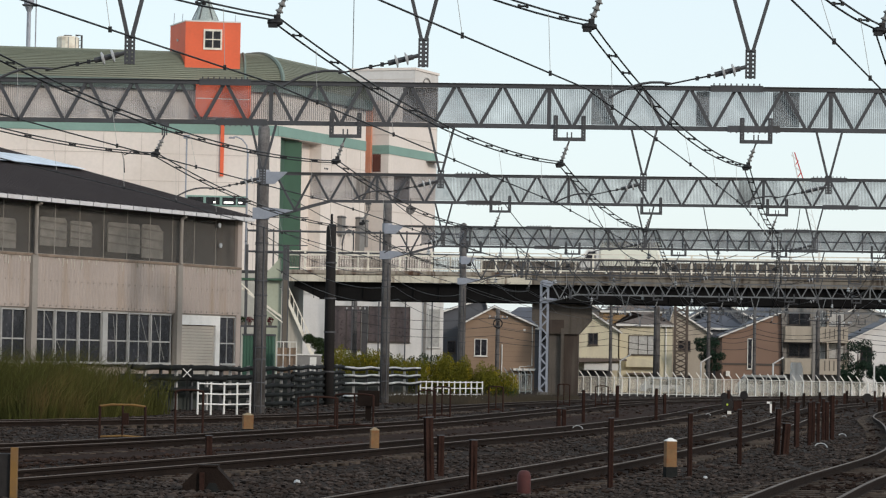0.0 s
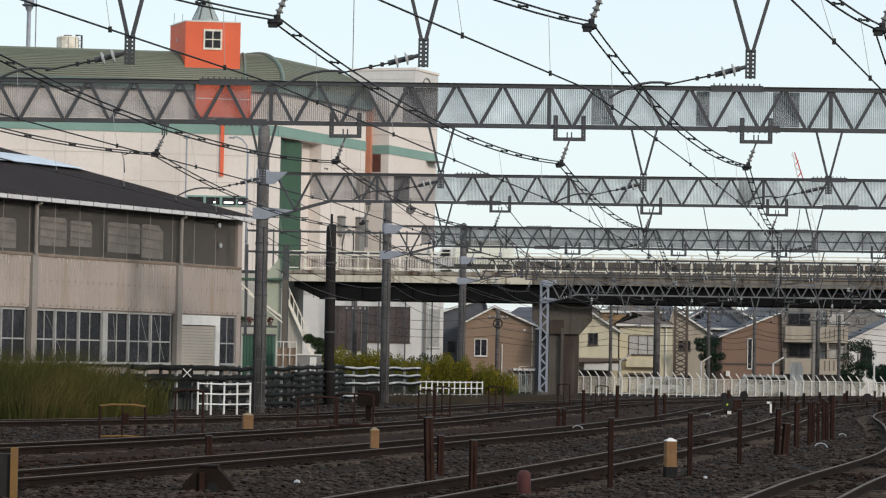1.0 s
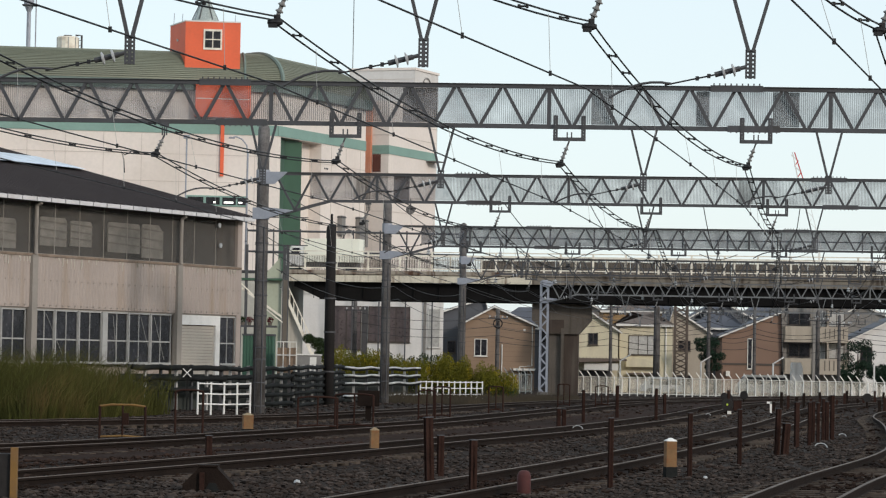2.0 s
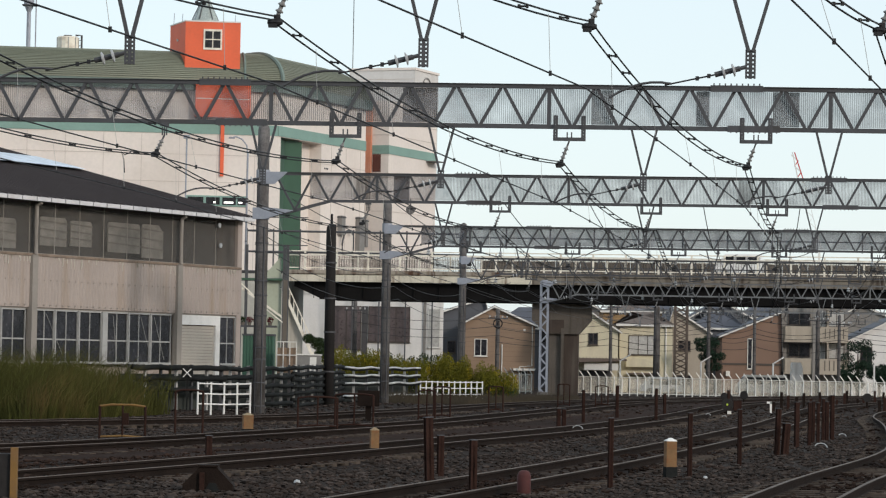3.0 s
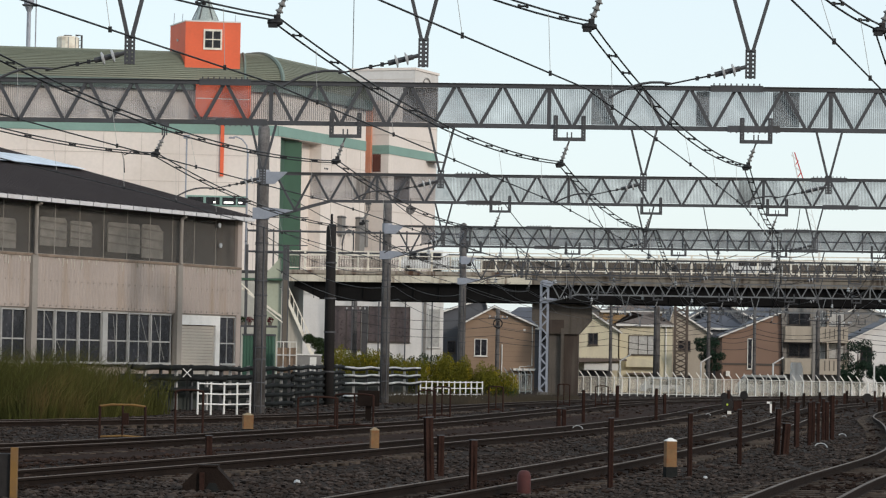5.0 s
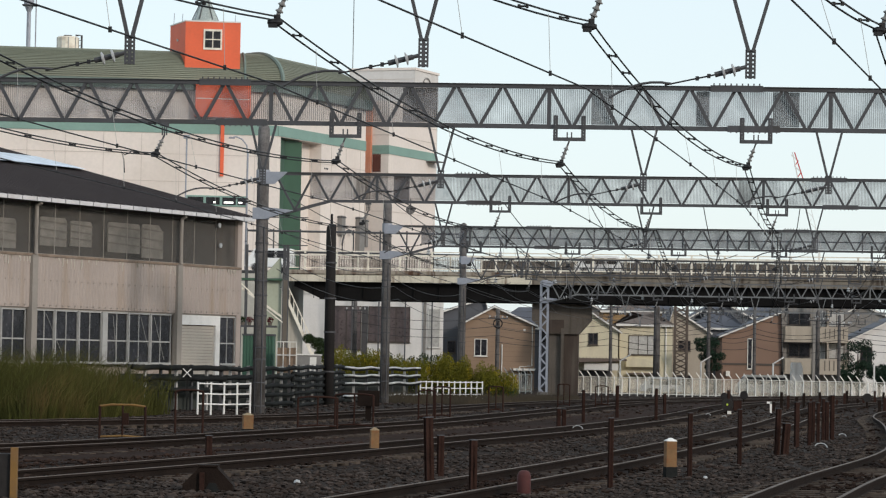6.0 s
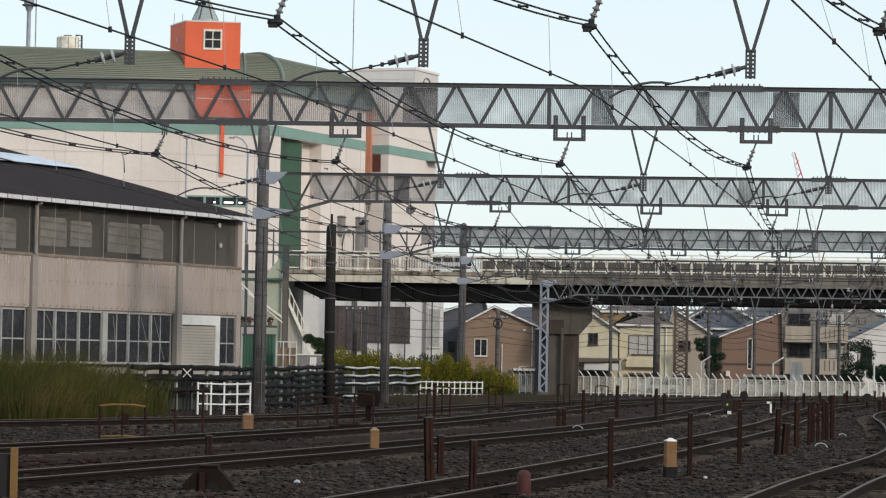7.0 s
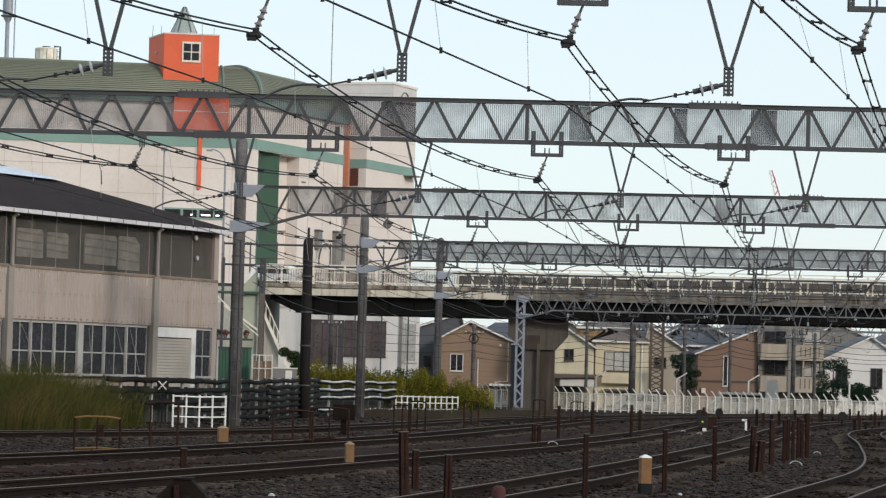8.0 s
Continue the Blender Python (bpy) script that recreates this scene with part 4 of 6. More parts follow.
    part("fascia", slab([front @ Vector((L1, -0.55, 0)), mitre * -0.55, side @ Vector((L2 + 0.4, -0.55, 0)), side @ Vector((L2 + 0.4, 0.3, 0)), mitre * 0.3, front @ Vector((L1, 0.3, 0))], 26.55, 27.5), TEAL_DULL, roof, "dull teal eave fascia")
    # window strip with lit tubes behind it
    w = laid("window_strip", Geo().span((-8.7, -0.12, 15.55), (-2.8, 0.0, 16.55)), PLANT_GREEN, front, None, "green framed window strip")
    tube = bpy.data.materials.new("lit_tube")
    tube.use_nodes = True
    tb = tube.node_tree.nodes["Principled BSDF"]
    tb.inputs["Emission Color"].default_value, tb.inputs["Emission Strength"].default_value = (1, 0.98, 0.92, 1), 1.6
    for a, b in ((-8.5, -7.0), (-6.75, -5.45), (-5.2, -3.9), (-3.75, -2.95)):
        laid("pane", Geo().span((a, -0.15, 15.7), (b, -0.12, 16.4)), GLASS, front, w)
    for a, b in ((-6.05, -5.85), (-5.05, -4.15), (-3.65, -3.3)):
        laid("tube_light", Geo().span((a, -0.19, 15.84), (b, -0.16, 16.0)), tube, front, w, "lit white tube behind the pane")
    # ducts on the side front
    for a, b, z0, z1 in ((14.4, 15.3, 13.6, 15.5), (18.9, 20.2, 11.5, 15.6), (20.5, 21.05, 12.6, 15.4)):
        d = laid("wall_duct", Geo().span((a, -0.5, z0), (b, -0.01, z1)), DUCT, side, None, "grey sheet metal wall duct")
        laid("flange", Geo().span((a - 0.08, -0.56, z1 - 0.2), (b + 0.08, -0.01, z1 - 0.1)), STEEL, side, d)
    laid("hose", Geo().tube([(16.4 + 1.6 * math.cos(q * 0.3), -0.4, 12.4 + 1.7 * math.sin(q * 0.3)) for q in range(3, 13)], 0.1, 6), STEEL_DARK, side)
    for a in (11.0, 11.35, 11.7):
        laid("vent_hole", Geo().lathe([(0.1, 0), (0.08, 0.05)], ((a, -0.05, 20.0), (0, 1, 0)), 10), GLASS, side)
    # orange tower rising through the vault
    tw = thing("stair_tower", "bright orange clad tower with a white cross window and glass cone", "tower", pose(-24.92, 299.5, 0, 0, 0, FRONT_TURN))
    plan = [Vector(p) for p in ((0, 0, 0), (5.25, 0, 0), (5.3, 5.2, 0), (-1.16, 5.36, 0))]
    part("body", slab(plan, 27.6, 33.1), ORANGE, tw)
    part("parapet", slab([p + (p - Vector((2.4, 2.5, 0))) * 0.012 for p in plan], 33.1, 33.22), TRIM, tw, "pale metal coping")
    win = part("window", Geo().span((1.72, -0.09, 30.45), (3.5, -0.0, 32.42)), CREAM, tw, "cream cross window")
    for i in (0, 1):
        for j in (0, 1):
            part("pane", Geo().span((1.88 + 0.78 * i, -0.11, 30.65 + 0.84 * j), (2.56 + 0.78 * i, -0.09, 31.38 + 0.84 * j)), GLASS, win)
    cone_m = mat("cone_glass", (0.36, 0.40, 0.38), 0.25, 0.2, 0.15, 1, 8, 0)
    part("skylight_cone", Geo().lathe([(1.25, 33.2), (1.25, 33.5), (0.45, 35.4), (0.12, 36.0)], ((2.0, 2.4, 0), (0, 0, 1)), 6), cone_m, tw, "grey glass cone")
    for a in range(6):
        q = a * math.tau / 6
        part("cone_bar", Geo().beam((2.0 + 1.27 * math.cos(q), 2.4 + 1.27 * math.sin(q), 33.5), (2.0 + 0.14 * math.cos(q), 2.4 + 0.14 * math.sin(q), 36.0), 0.07), STEEL, tw)
    for x in (-0.9, -0.1, 5.0):
        part("roof_rod", Geo().tube([(x, 4.4, 33.15), (x + 0.05, 4.4, 34.3)], 0.03, 5), STEEL_PALE, tw)
    part("wall_lamp", Geo().box((-0.62, 2.4, 31.5), (0.16, 0.2, 0.2)), TRIM, tw)
    # row of slanting dull teal strips below the tower front
    for k in range(9):
        part("apron_rib", Geo().beam((0.3 + 0.62 * k, -0.35, 27.6), (0.75 + 0.62 * k, -0.02, 28.6), 0.07), TEAL_DULL, tw)
    bay = laid("orange_bay", Geo().span((-8.0, -0.9, 24.0), (-2.75, -0.56, 27.5)).span((-8.0, -0.56, 24.0), (-2.75, 0.0, 26.5)), ORANGE, front, None, "bright orange projecting bay")
    laid("bay_seam", Geo().span((-7.95, -0.93, 25.7), (-2.8, -0.9, 25.78)), TRIM, front, bay)
    laid("orange_stripe", Geo().span((-5.5, -0.2, 18.4), (-5.15, -0.065, 24.0)), ORANGE, front, None, "narrow orange wall stripe")
    # end block beyond the vault
    e = thing("plant_annex", "cream end block of the plant with an orange strip", "factory", pose(-5.8, 325, 0, 0, 0, -21))
    part("wall", Geo().span((-12, 0, -1.5), (0, 13.6, 28.0)), PLANT_WALL, e)
    part("orange_strip", Geo().span((-2.75, -0.4, 20.5), (-1.85, -0.01, 28.1)), mat("faded_orange", (0.56, 0.22, 0.13), 0.8, 0, 0.2, 0.4, 4, 0.05, (0.5, 0.36, 0.28), 0.6, 0.3), e, "orange vertical strip")
    part("green_band", Geo().span((-1.8, -0.06, 22.45), (0.06, 0.0, 23.35)).span((0.0, 0.0, 22.45), (0.06, 13.66, 23.35)), PLANT_GREEN, e)
    for z in (16.5, 18.2, 20.0, 24.4, 25.9):
        part("panel_joint", Geo().span((-1.8, -0.03, z), (0.0, 0.0, z + 0.06)), JOINT, e)
        part("panel_joint", Geo().span((0.0, 0.0, z), (0.03, 13.6, z + 0.06)), JOINT, e)
    part("loading_bay", Geo().span((-1.75, -0.08, 20.6), (-0.85, -0.005, 22.4)), mat("red_brown_door", (0.10, 0.035, 0.025), 0.9, 0, 0.3, 0.5, 5, 0.1), e, "dark red-brown opening")
    part("side_opening", Geo().span((0.005, 1.6, 17.6), (0.09, 5.8, 20.5)), BRICK_DARK, e, "dark loading opening")
    part("canopy", Geo().span((0.0, 10.6, 22.35), (1.3, 13.2, 22.42)), DUCT, e)
    block = thing("plant_block", "pale grey upper block with a plain ring emblem on the plant", "factory", pose(-3.33, 336, 0, 0, 0, -21))
    part("wall", Geo().span((-7.6, 0, 20), (0, 6.9, 32.2)), mat("pale_block", (0.60, 0.58, 0.56), 0.85, 0, 0.1, 0.2, 4, 0.1, (0.48, 0.45, 0.42), 0.5, 0.3, True), block, "pale grey upper block")
    part("coping", Geo().span((-7.7, -0.1, 32.2), (0.1, 7.0, 32.45)), PLANT_WALL, block)
    part("wall_joint", Geo().span((-7.6, -0.03, 31.2), (0, 0, 31.26)), JOINT, block)
    part("emblem_ring", Geo().tube([(0.06, 3.4 + 1.3 * math.cos(a * 0.3), 30.3 + 1.3 * math.sin(a * 0.3)) for a in range(22)], 0.08, 6), DUCT, block, "plain ring emblem")
    # roof equipment and stack
    tank = thing("rooftop_tank", "small pale rooftop tank with a pipe", "tank", pose(-36.9, 306, 30.2))
    part("tank", Geo().lathe([(1.0, 0), (1.05, 0.2), (1.05, 1.75), (0.95, 1.85)], n=18), CREAM, tank)
    for q in range(9):
        part("tank_rib", Geo().tube([(1.07 * math.cos(q * 0.7), 1.07 * math.sin(q * 0.7), 0.1), (1.07 * math.cos(q * 0.7), 1.07 * math.sin(q * 0.7), 1.75)], 0.04, 5), FRAME_PALE, tank)
    part("hatch", Geo().lathe([(0.4, 1.85), (0.4, 2.0)], n=12), STEEL, tank)
    part("pipe", Geo().tube([(1.35, 0, -0.2), (1.35, 0, 2.0), (0.75, 0, 2.0), (0.75, 0, 1.8)], 0.1, 8), STEEL, tank)
    for z in (0.5, 1.0, 1.5):
        part("rung", Geo().beam((1.05, 0, z), (1.35, 0, z), 0.05), STEEL, tank)
    st = thing("flue_stack", "slim grey flue stack with a ladder", "chimney", pose(-40.75, 306, 29.5))
    part("flue", Geo().lathe([(0.22, 0), (0.2, 4.9), (0.5, 5.6), (0.5, 14)], n=12), STEEL_PALE, st)
    part("mast", Geo().tube([(0.7, 0, 0), (0.7, 0, 14)], 0.07, 6), STEEL_PALE, st)
    part("platform", Geo().span((-0.6, -0.6, 5.5), (0.9, 0.6, 5.6)), STEEL, st)


# ---- houses beyond the bridge ----
TAN_WALL = mat("tan_siding", (0.25, 0.17, 0.115), 0.8, 0, 0.12, 0.4, 6, 0.15)
BROWN_WALL = mat("brown_tile", (0.20, 0.125, 0.09), 0.8, 0, 0.12, 0.5, 9, 0.15)
CREAM_WALL = mat("cream_render", (0.55, 0.495, 0.36), 0.85, 0, 0.12, 0.3, 6, 0.15, (0.42, 0.36, 0.27), 0.5, 0.4, True)
BEIGE_WALL = mat("beige_render", (0.36, 0.31, 0.25), 0.85, 0, 0.12, 0.3, 6, 0.15, (0.3, 0.26, 0.21), 0.5, 0.4, True)
WHITE_WALL = mat("white_render", (0.68, 0.66, 0.64), 0.85, 0, 0.1, 0.3, 6, 0.1, (0.5, 0.48, 0.45), 0.4, 0.5, True)
GREY_WALL = mat("grey_render", (0.21, 0.195, 0.18), 0.85, 0, 0.12, 0.3, 6, 0.1, (0.2, 0.19, 0.18), 0.5, 0.4, True)
NAVY_WALL = mat("navy_siding", (0.085, 0.088, 0.10), 0.8, 0, 0.12, 0.4, 6, 0.1)
TILE_GREY = mat("grey_roof_tiles", (0.075, 0.08, 0.10), 0.7, 0, 0.2, 0.6, 8, 0.4)
TILE_BROWN = mat("brown_roof_tiles", (0.12, 0.09, 0.075), 0.75, 0, 0.2, 0.6, 8, 0.4)
MAST_BROWN = mat("brown_mast", (0.11, 0.085, 0.07), 0.8, 0.1, 0.25, 1, 10, 0.1)
TRIM = mat("pale_trim", (0.66, 0.64, 0.60), 0.6, 0, 0.1, 1, 10, 0.05)
BRONZE = mat("bronze_frame", (0.07, 0.055, 0.045), 0.5, 0.2, 0.1, 1, 10, 0.05)
CURTAIN_PALE = mat("pale_curtain", (0.40, 0.39, 0.37), 0.9, 0, 0.25, 3, 12, 0)


def house_window(parent, x0, x1, z0, z1, y=0.0, frame_mat=None, sill=True, split=2, glass=None, name="window"):
    """A framed window standing a little proud of the wall at y, facing -y."""
    fm = frame_mat or TRIM
    w = part(name, Geo().span((x0, y - 0.07, z0), (x0 + 0.07, y + 0.05, z1)).span((x1 - 0.07, y - 0.07, z0), (x1, y + 0.05, z1)).span((x0, y - 0.07, z1 - 0.07), (x1, y + 0.05, z1)).span((x0, y - 0.07, z0), (x1, y + 0.05, z0 + 0.07)), fm, parent)
    s = (x1 - x0 - 0.07) / split
    for i in range(split):
        part("pane", Geo().span((x0 + 0.07 + i * s, y - 0.03, z0 + 0.07), (x0 + (i + 1) * s, y - 0.01, z1 - 0.07)), glass or GLASS, w)
        if i:
            part("mullion", Geo().span((x0 + i * s, y - 0.06, z0 + 0.07), (x0 + i * s + 0.07, y, z1 - 0.07)), fm, w)
    if sill:
        part("sill", Geo().span((x0 - 0.06, y - 0.14, z0 - 0.06), (x1 + 0.06, y, z0)), fm, w)
    return w


def house(name, label, m, w, d, eave, ridge, wall, roof, front_gable=True, peak=None, z0=-1.6, over=0.35, category="house"):
    """A house with a pitched roof; local x along its front, which faces -y."""
    t = thing(name, label, category, m)
    px = w / 2 if peak is None else peak
    if front_gable:
        part("wall", Geo().prism([(0, z0), (w, z0), (w, eave), (px, ridge), (0, eave)], 0, d), wall, t)
        th = 0.16
        for x0, e in ((0.0, -1), (w, 1)):
            run = abs(px - x0)
            dz = (ridge - eave) / max(run, 0.1) * over
            part("roof", Geo().prism([(x0 + e * over, eave - dz), (px, ridge), (px, ridge + th), (x0 + e * over, eave - dz + th)], -over, d + over), roof, t)
            part("barge_board", Geo().prism([(x0 + e * over, eave - dz - 0.06), (px, ridge - 0.06), (px, ridge + th * 0.7), (x0 + e * over, eave - dz + th * 0.7)], -over - 0.05, -over), TRIM, t)
    else:
        part("wall", Geo().span((0, 0, z0), (w, d, eave)), wall, t)
        g = Geo()
        o = over
        g.add([(-o, -o, eave), (w + o, -o, eave), (w + o, d + o, eave), (-o, d + o, eave), (d * 0.4, d / 2, ridge), (w - d * 0.4, d / 2, ridge)], [(0, 1, 5, 4), (2, 3, 4, 5), (1, 2, 5), (3, 0, 4), (3, 2, 1, 0)])
        part("roof", g, roof, t)
        part("eave_board", Geo().span((-o, -o - 0.04, eave - 0.14), (w + o, -o, eave + 0.06)), TRIM, t)
    return t


def courses(parent, w, z0, z1, step, material, y=0.0):
    z = z0
    while z < z1:
        part("siding_joint", Geo().span((0.02, y - 0.015, z), (w - 0.02, y, z + 0.03)), material, parent)
        z += step


def houses():
    # white two-storey house behind the hedge
    t = thing("white_house", "white rendered house with large brown windows behind the hedge", "house", pose(-12.6, 275, 0))
    part("wall", Geo().span((0, 0, -1.6), (12.75, 8, 6.9)), WHITE_WALL, t)
    part("parapet", Geo().span((-0.1, -0.1, 6.9), (12.85, 8.1, 7.1)), TRIM, t)
    panes = mat("curtained_glass", (0.10, 0.078, 0.078), 0.3, 0, 0.5, 0.5, 4, 0, (0.05, 0.042, 0.045), 0.9, 0.8, True, each=0.5)
    house_window(t, 3.0, 5.6, 2.1, 5.9, 0, BRONZE, glass=panes)
    house_window(t, 6.2, 9.85, 2.8, 5.9, 0, BRONZE, split=3, glass=panes)
    part("doorway", Geo().span((5.65, -0.04, -1.0), (6.15, 0.0, 5.9)), DIM_INTERIOR, t)
    part("corner_post", Geo().span((11.0, -0.12, -1.4), (11.25, 0.0, 6.9)), GREY_WALL, t)
    house_window(t, 11.4, 12.5, 2.4, 5.8, 0, TRIM, split=1, glass=CURTAIN_PALE)
    # tan gabled house
    t = house("tan_house", "tan gabled house with white eave trim and a small sash window", pose(1.9, 300, 0), 7.0, 9, 4.75, 6.45, TAN_WALL, TILE_GREY, True, 3.1)
    house_window(t, 1.25, 2.5, 1.75, 3.4, 0, TRIM)
    courses(t, 7.0, -0.5, 4.6, 0.45, BROWN_WALL)
    dp = part("downpipe", Geo().tube([(6.75, -0.1, 4.7), (6.75, -0.1, 0.9), (5.6, -0.1, 0.8), (5.6, -0.1, -1.4)], 0.06, 8), TRIM, t, "white downpipe")
    part("downpipe", Geo().tube([(3.9, -0.1, 2.9), (3.9, -0.1, -1.4)], 0.05, 8), TRIM, t)
    house_window(t, 5.75, 6.4, -1.2, 0.4, 0, TRIM, split=1)
    part("vent", Geo().box((6.0, -0.05, 4.3), (0.2, 0.1, 0.2)), TRIM, t)
    part("porch_roof", Geo().prism([(5.0, 0.45), (7.0, 0.45), (7.1, 0.65), (5.0, 0.65)], -0.8, 0.0), TRIM, t)
    t = house("navy_house", "dark navy sided house with a pitched roof", pose(0.0, 310, 0), 4.6, 8, 6.0, 7.4, NAVY_WALL, TILE_GREY, True, 4.2)
    house_window(t, 0.6, 1.4, 2.0, 3.2, 0, BRONZE, split=1)
    # cream houses
    t = house("cream_house", "cream rendered house with a steep brown roof and lean-to eave", pose(11.4, 296, 0), 5.2, 9, 4.35, 7.2, CREAM_WALL, TILE_BROWN, True, 0.8)
    house_window(t, 2.4, 3.3, 3.0, 4.1, 0, BRONZE)
    part("lean_to_roof", Geo().prism([(0.2, 1.75), (5.9, 1.75), (6.0, 1.55), (0.2, 1.3)], -1.6, 0), TILE_BROWN, t)
    for i in range(18):
        part("roof_batten", Geo().beam((0.4 + 0.31 * i, -1.62, 1.62), (0.4 + 0.31 * i, 0, 1.80), 0.06), TILE_BROWN, t)
    part("shop_opening", Geo().span((1.6, -0.05, -1.4), (4.6, 0.0, 0.6)), DIM_INTERIOR, t)
    part("awning_board", Geo().span((2.0, -1.2, 0.65), (5.2, -1.1, 1.3)), TRIM, t)
    t = house("cream_terrace", "cream terrace house with brown sliding windows under a dark roof", pose(16.9, 299, 0), 5.0, 9, 5.0, 6.3, CREAM_WALL, TILE_BROWN, False)
    house_window(t, 0.85, 3.6, 2.15, 4.0, 0, BRONZE, split=3, glass=CURTAIN_PALE)
    part("balcony_ledge", Geo().span((0.6, -0.7, 1.0), (3.9, 0, 1.75)), CREAM_WALL, t)
    part("awning", Geo().prism([(0.9, 0.3), (3.6, 0.3), (3.6, 0.45), (0.9, 0.45)], -0.9, 0), TILE_BROWN, t)
    house_window(t, 0.9, 3.5, -1.2, 0.2, 0, BRONZE, split=2, glass=SHUTTER)
    part("downpipe", Geo().tube([(4.4, -0.1, 5.0), (4.4, -0.1, -1.4)], 0.07, 8), TRIM, t)
    t = house("beige_house", "plain beige rendered house with small brown windows", pose(21.5, 301, 0), 4.0, 8, 4.45, 6.6, BEIGE_WALL, TILE_GREY, True, 0.6)
    house_window(t, 1.1, 2.3, 2.6, 3.6, 0, BRONZE)
    house_window(t, 1.0, 2.4, -0.8, 0.3, 0, BRONZE)
    part("corner_downpipe", Geo().tube([(3.9, -0.1, 4.4), (3.9, -0.1, -1.4)], 0.07, 8), TRIM, t)
    t = house("timber_house", "timber-clad upper storey with solid balcony", pose(16.5, 322, 0), 6.0, 8, 6.6, 7.8, mat("timber_boards", (0.30, 0.19, 0.09), 0.8, 0, 0.25, 0.8, 12, 0.2), TILE_BROWN, False)
    courses(t, 6, 4.2, 6.5, 0.3, BRONZE)
    # brown gabled block and the apartment house
    t = house("brown_house", "brown tiled house with a slanted dark roof and a projecting downpipe", pose(27.7, 311, 0), 5.85, 10, 4.2, 6.6, BROWN_WALL, TILE_GREY, True, 5.8)
    part("band", Geo().span((0, -0.05, 1.35), (5.85, 0, 1.55)), BRONZE, t)
    house_window(t, 2.5, 3.0, 1.0, 4.0, 0, TRIM, split=1)
    for x, z in ((0.6, 0.5), (2.9, -1.0), (3.4, -0.8)):
        part("meter_box", Geo().box((x, -0.15, z), (0.4, 0.3, 0.5)), TRIM, t)
    t = house("dark_house", "dark navy house under a grey tiled roof", pose(25.4, 318, 0), 5.0, 8, 5.0, 7.4, NAVY_WALL, TILE_GREY, False)
    house_window(t, 0.8, 2.4, 1.5, 3.0, 0, BRONZE)
    a = thing("apartment_house", "beige apartment house with rounded solid balconies", "apartment building", pose(33.62, 311, 0))
    part("wall", Geo().span((0, 1.3, -1.6), (6.6, 12, 8.3)), GREY_WALL, a)
    for k, zb in enumerate((0.75, 3.9)):
        b = part("balcony", Geo().prism([(0.3, zb), (6.5, zb), (6.5, zb + 1.38), (0.3, zb + 1.38)], 0.0, 0.16).lathe([(1.35, zb), (1.35, zb + 1.38)], ((0.9, 1.3, 0), (0, 0, 1)), 24), BEIGE_WALL, a, "rounded beige balcony front")
        part("balcony_slab", Geo().span((0.2, 0.0, zb - 0.18), (6.6, 1.4, zb)), BEIGE_WALL, a)
        house_window(a, 0.7, 2.9, zb + 1.5, zb + 2.85, 1.25, BRONZE, False, glass=GLASS)
        house_window(a, 3.4, 4.4, zb + 1.4, zb + 2.95, 1.25, TRIM, False, glass=CURTAIN_PALE)
        house_window(a, 4.7, 6.3, zb + 1.4, zb + 2.95, 1.25, BRONZE, False, glass=CURTAIN_PALE)
        part("divider", Geo().span((4.45, 0.1, zb), (4.6, 1.3, zb + 3.0)), BEIGE_WALL, a)
        for i in range(5):
            part("balcony_slot", Geo().span((4.2 + 0.45 * i, -0.02, zb + 0.2), (4.28 + 0.45 * i, 0.0, zb + 1.2)), BRONZE, b)
    part("column", Geo().span((3.0, -0.15, -1.5), (3.3, 0.15, 8.2)), GREY_WALL, a)
    t = house("white_gable_house", "white gabled house with a blue-grey roof and dark framed window", pose(40.9, 316, 0), 8.0, 9, 4.0, 6.3, WHITE_WALL, TILE_GREY, True, 4.6)
    house_window(t, 1.1, 2.3, 1.2, 3.4, 0, BRONZE)
    house_window(t, 4.6, 5.8, 1.2, 3.2, 0, BRONZE)


def far_houses():
    """A row of darker houses behind the first ones."""
    rows = ((-16, 350, 9, 5.6, 8.0, GREY_WALL, TILE_GREY), (5.5, 352, 8, 5.0, 7.4, NAVY_WALL, TILE_GREY), (12, 346, 8, 5.8, 7.8, GREY_WALL, TILE_BROWN), (19, 354, 9, 6.4, 8.6, BEIGE_WALL, TILE_GREY), (27, 350, 8, 6.2, 8.4, NAVY_WALL, TILE_GREY), (34, 356, 9, 6.8, 9.2, GREY_WALL, TILE_GREY), (42, 352, 10, 6.0, 8.2, GREY_WALL, TILE_BROWN), (51, 352, 10, 6.0, 8.2, BEIGE_WALL, TILE_GREY))
    for i, (x, y, w, e, r, wm, rm) in enumerate(rows):
        t = house("far_house", "house with a dark tiled roof in the far row", pose(x, y, 0), w, 8, e, r, wm, rm, i % 2 == 0)
        for k in range(3):
            house_window(t, 0.8 + k * w / 3.4, 2.0 + k * w / 3.4, 3.4, 4.7, 0, BRONZE, False)


# ---- plants ----
def leaf_material(name, a, b):
    m = mat(name, a, 0.85, 0, 0.3, 0.8, 6, 0, b, 0.9, 1.1, spec=0.1)
    return m


HEDGE = leaf_material("hedge_leaf", (0.105, 0.10, 0.012), (0.33, 0.235, 0.012))
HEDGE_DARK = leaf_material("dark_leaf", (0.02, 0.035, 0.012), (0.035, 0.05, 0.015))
DRY_GRASS = leaf_material("dry_grass", (0.05, 0.043, 0.032), (0.085, 0.066, 0.045))
REED = mat("reed", (0.05, 0.052, 0.014), 0.85, 0, 0.3, 0.8, 6, 0, (0.11, 0.075, 0.03), 0.9, 0.7, spec=0.1, island=0.8)
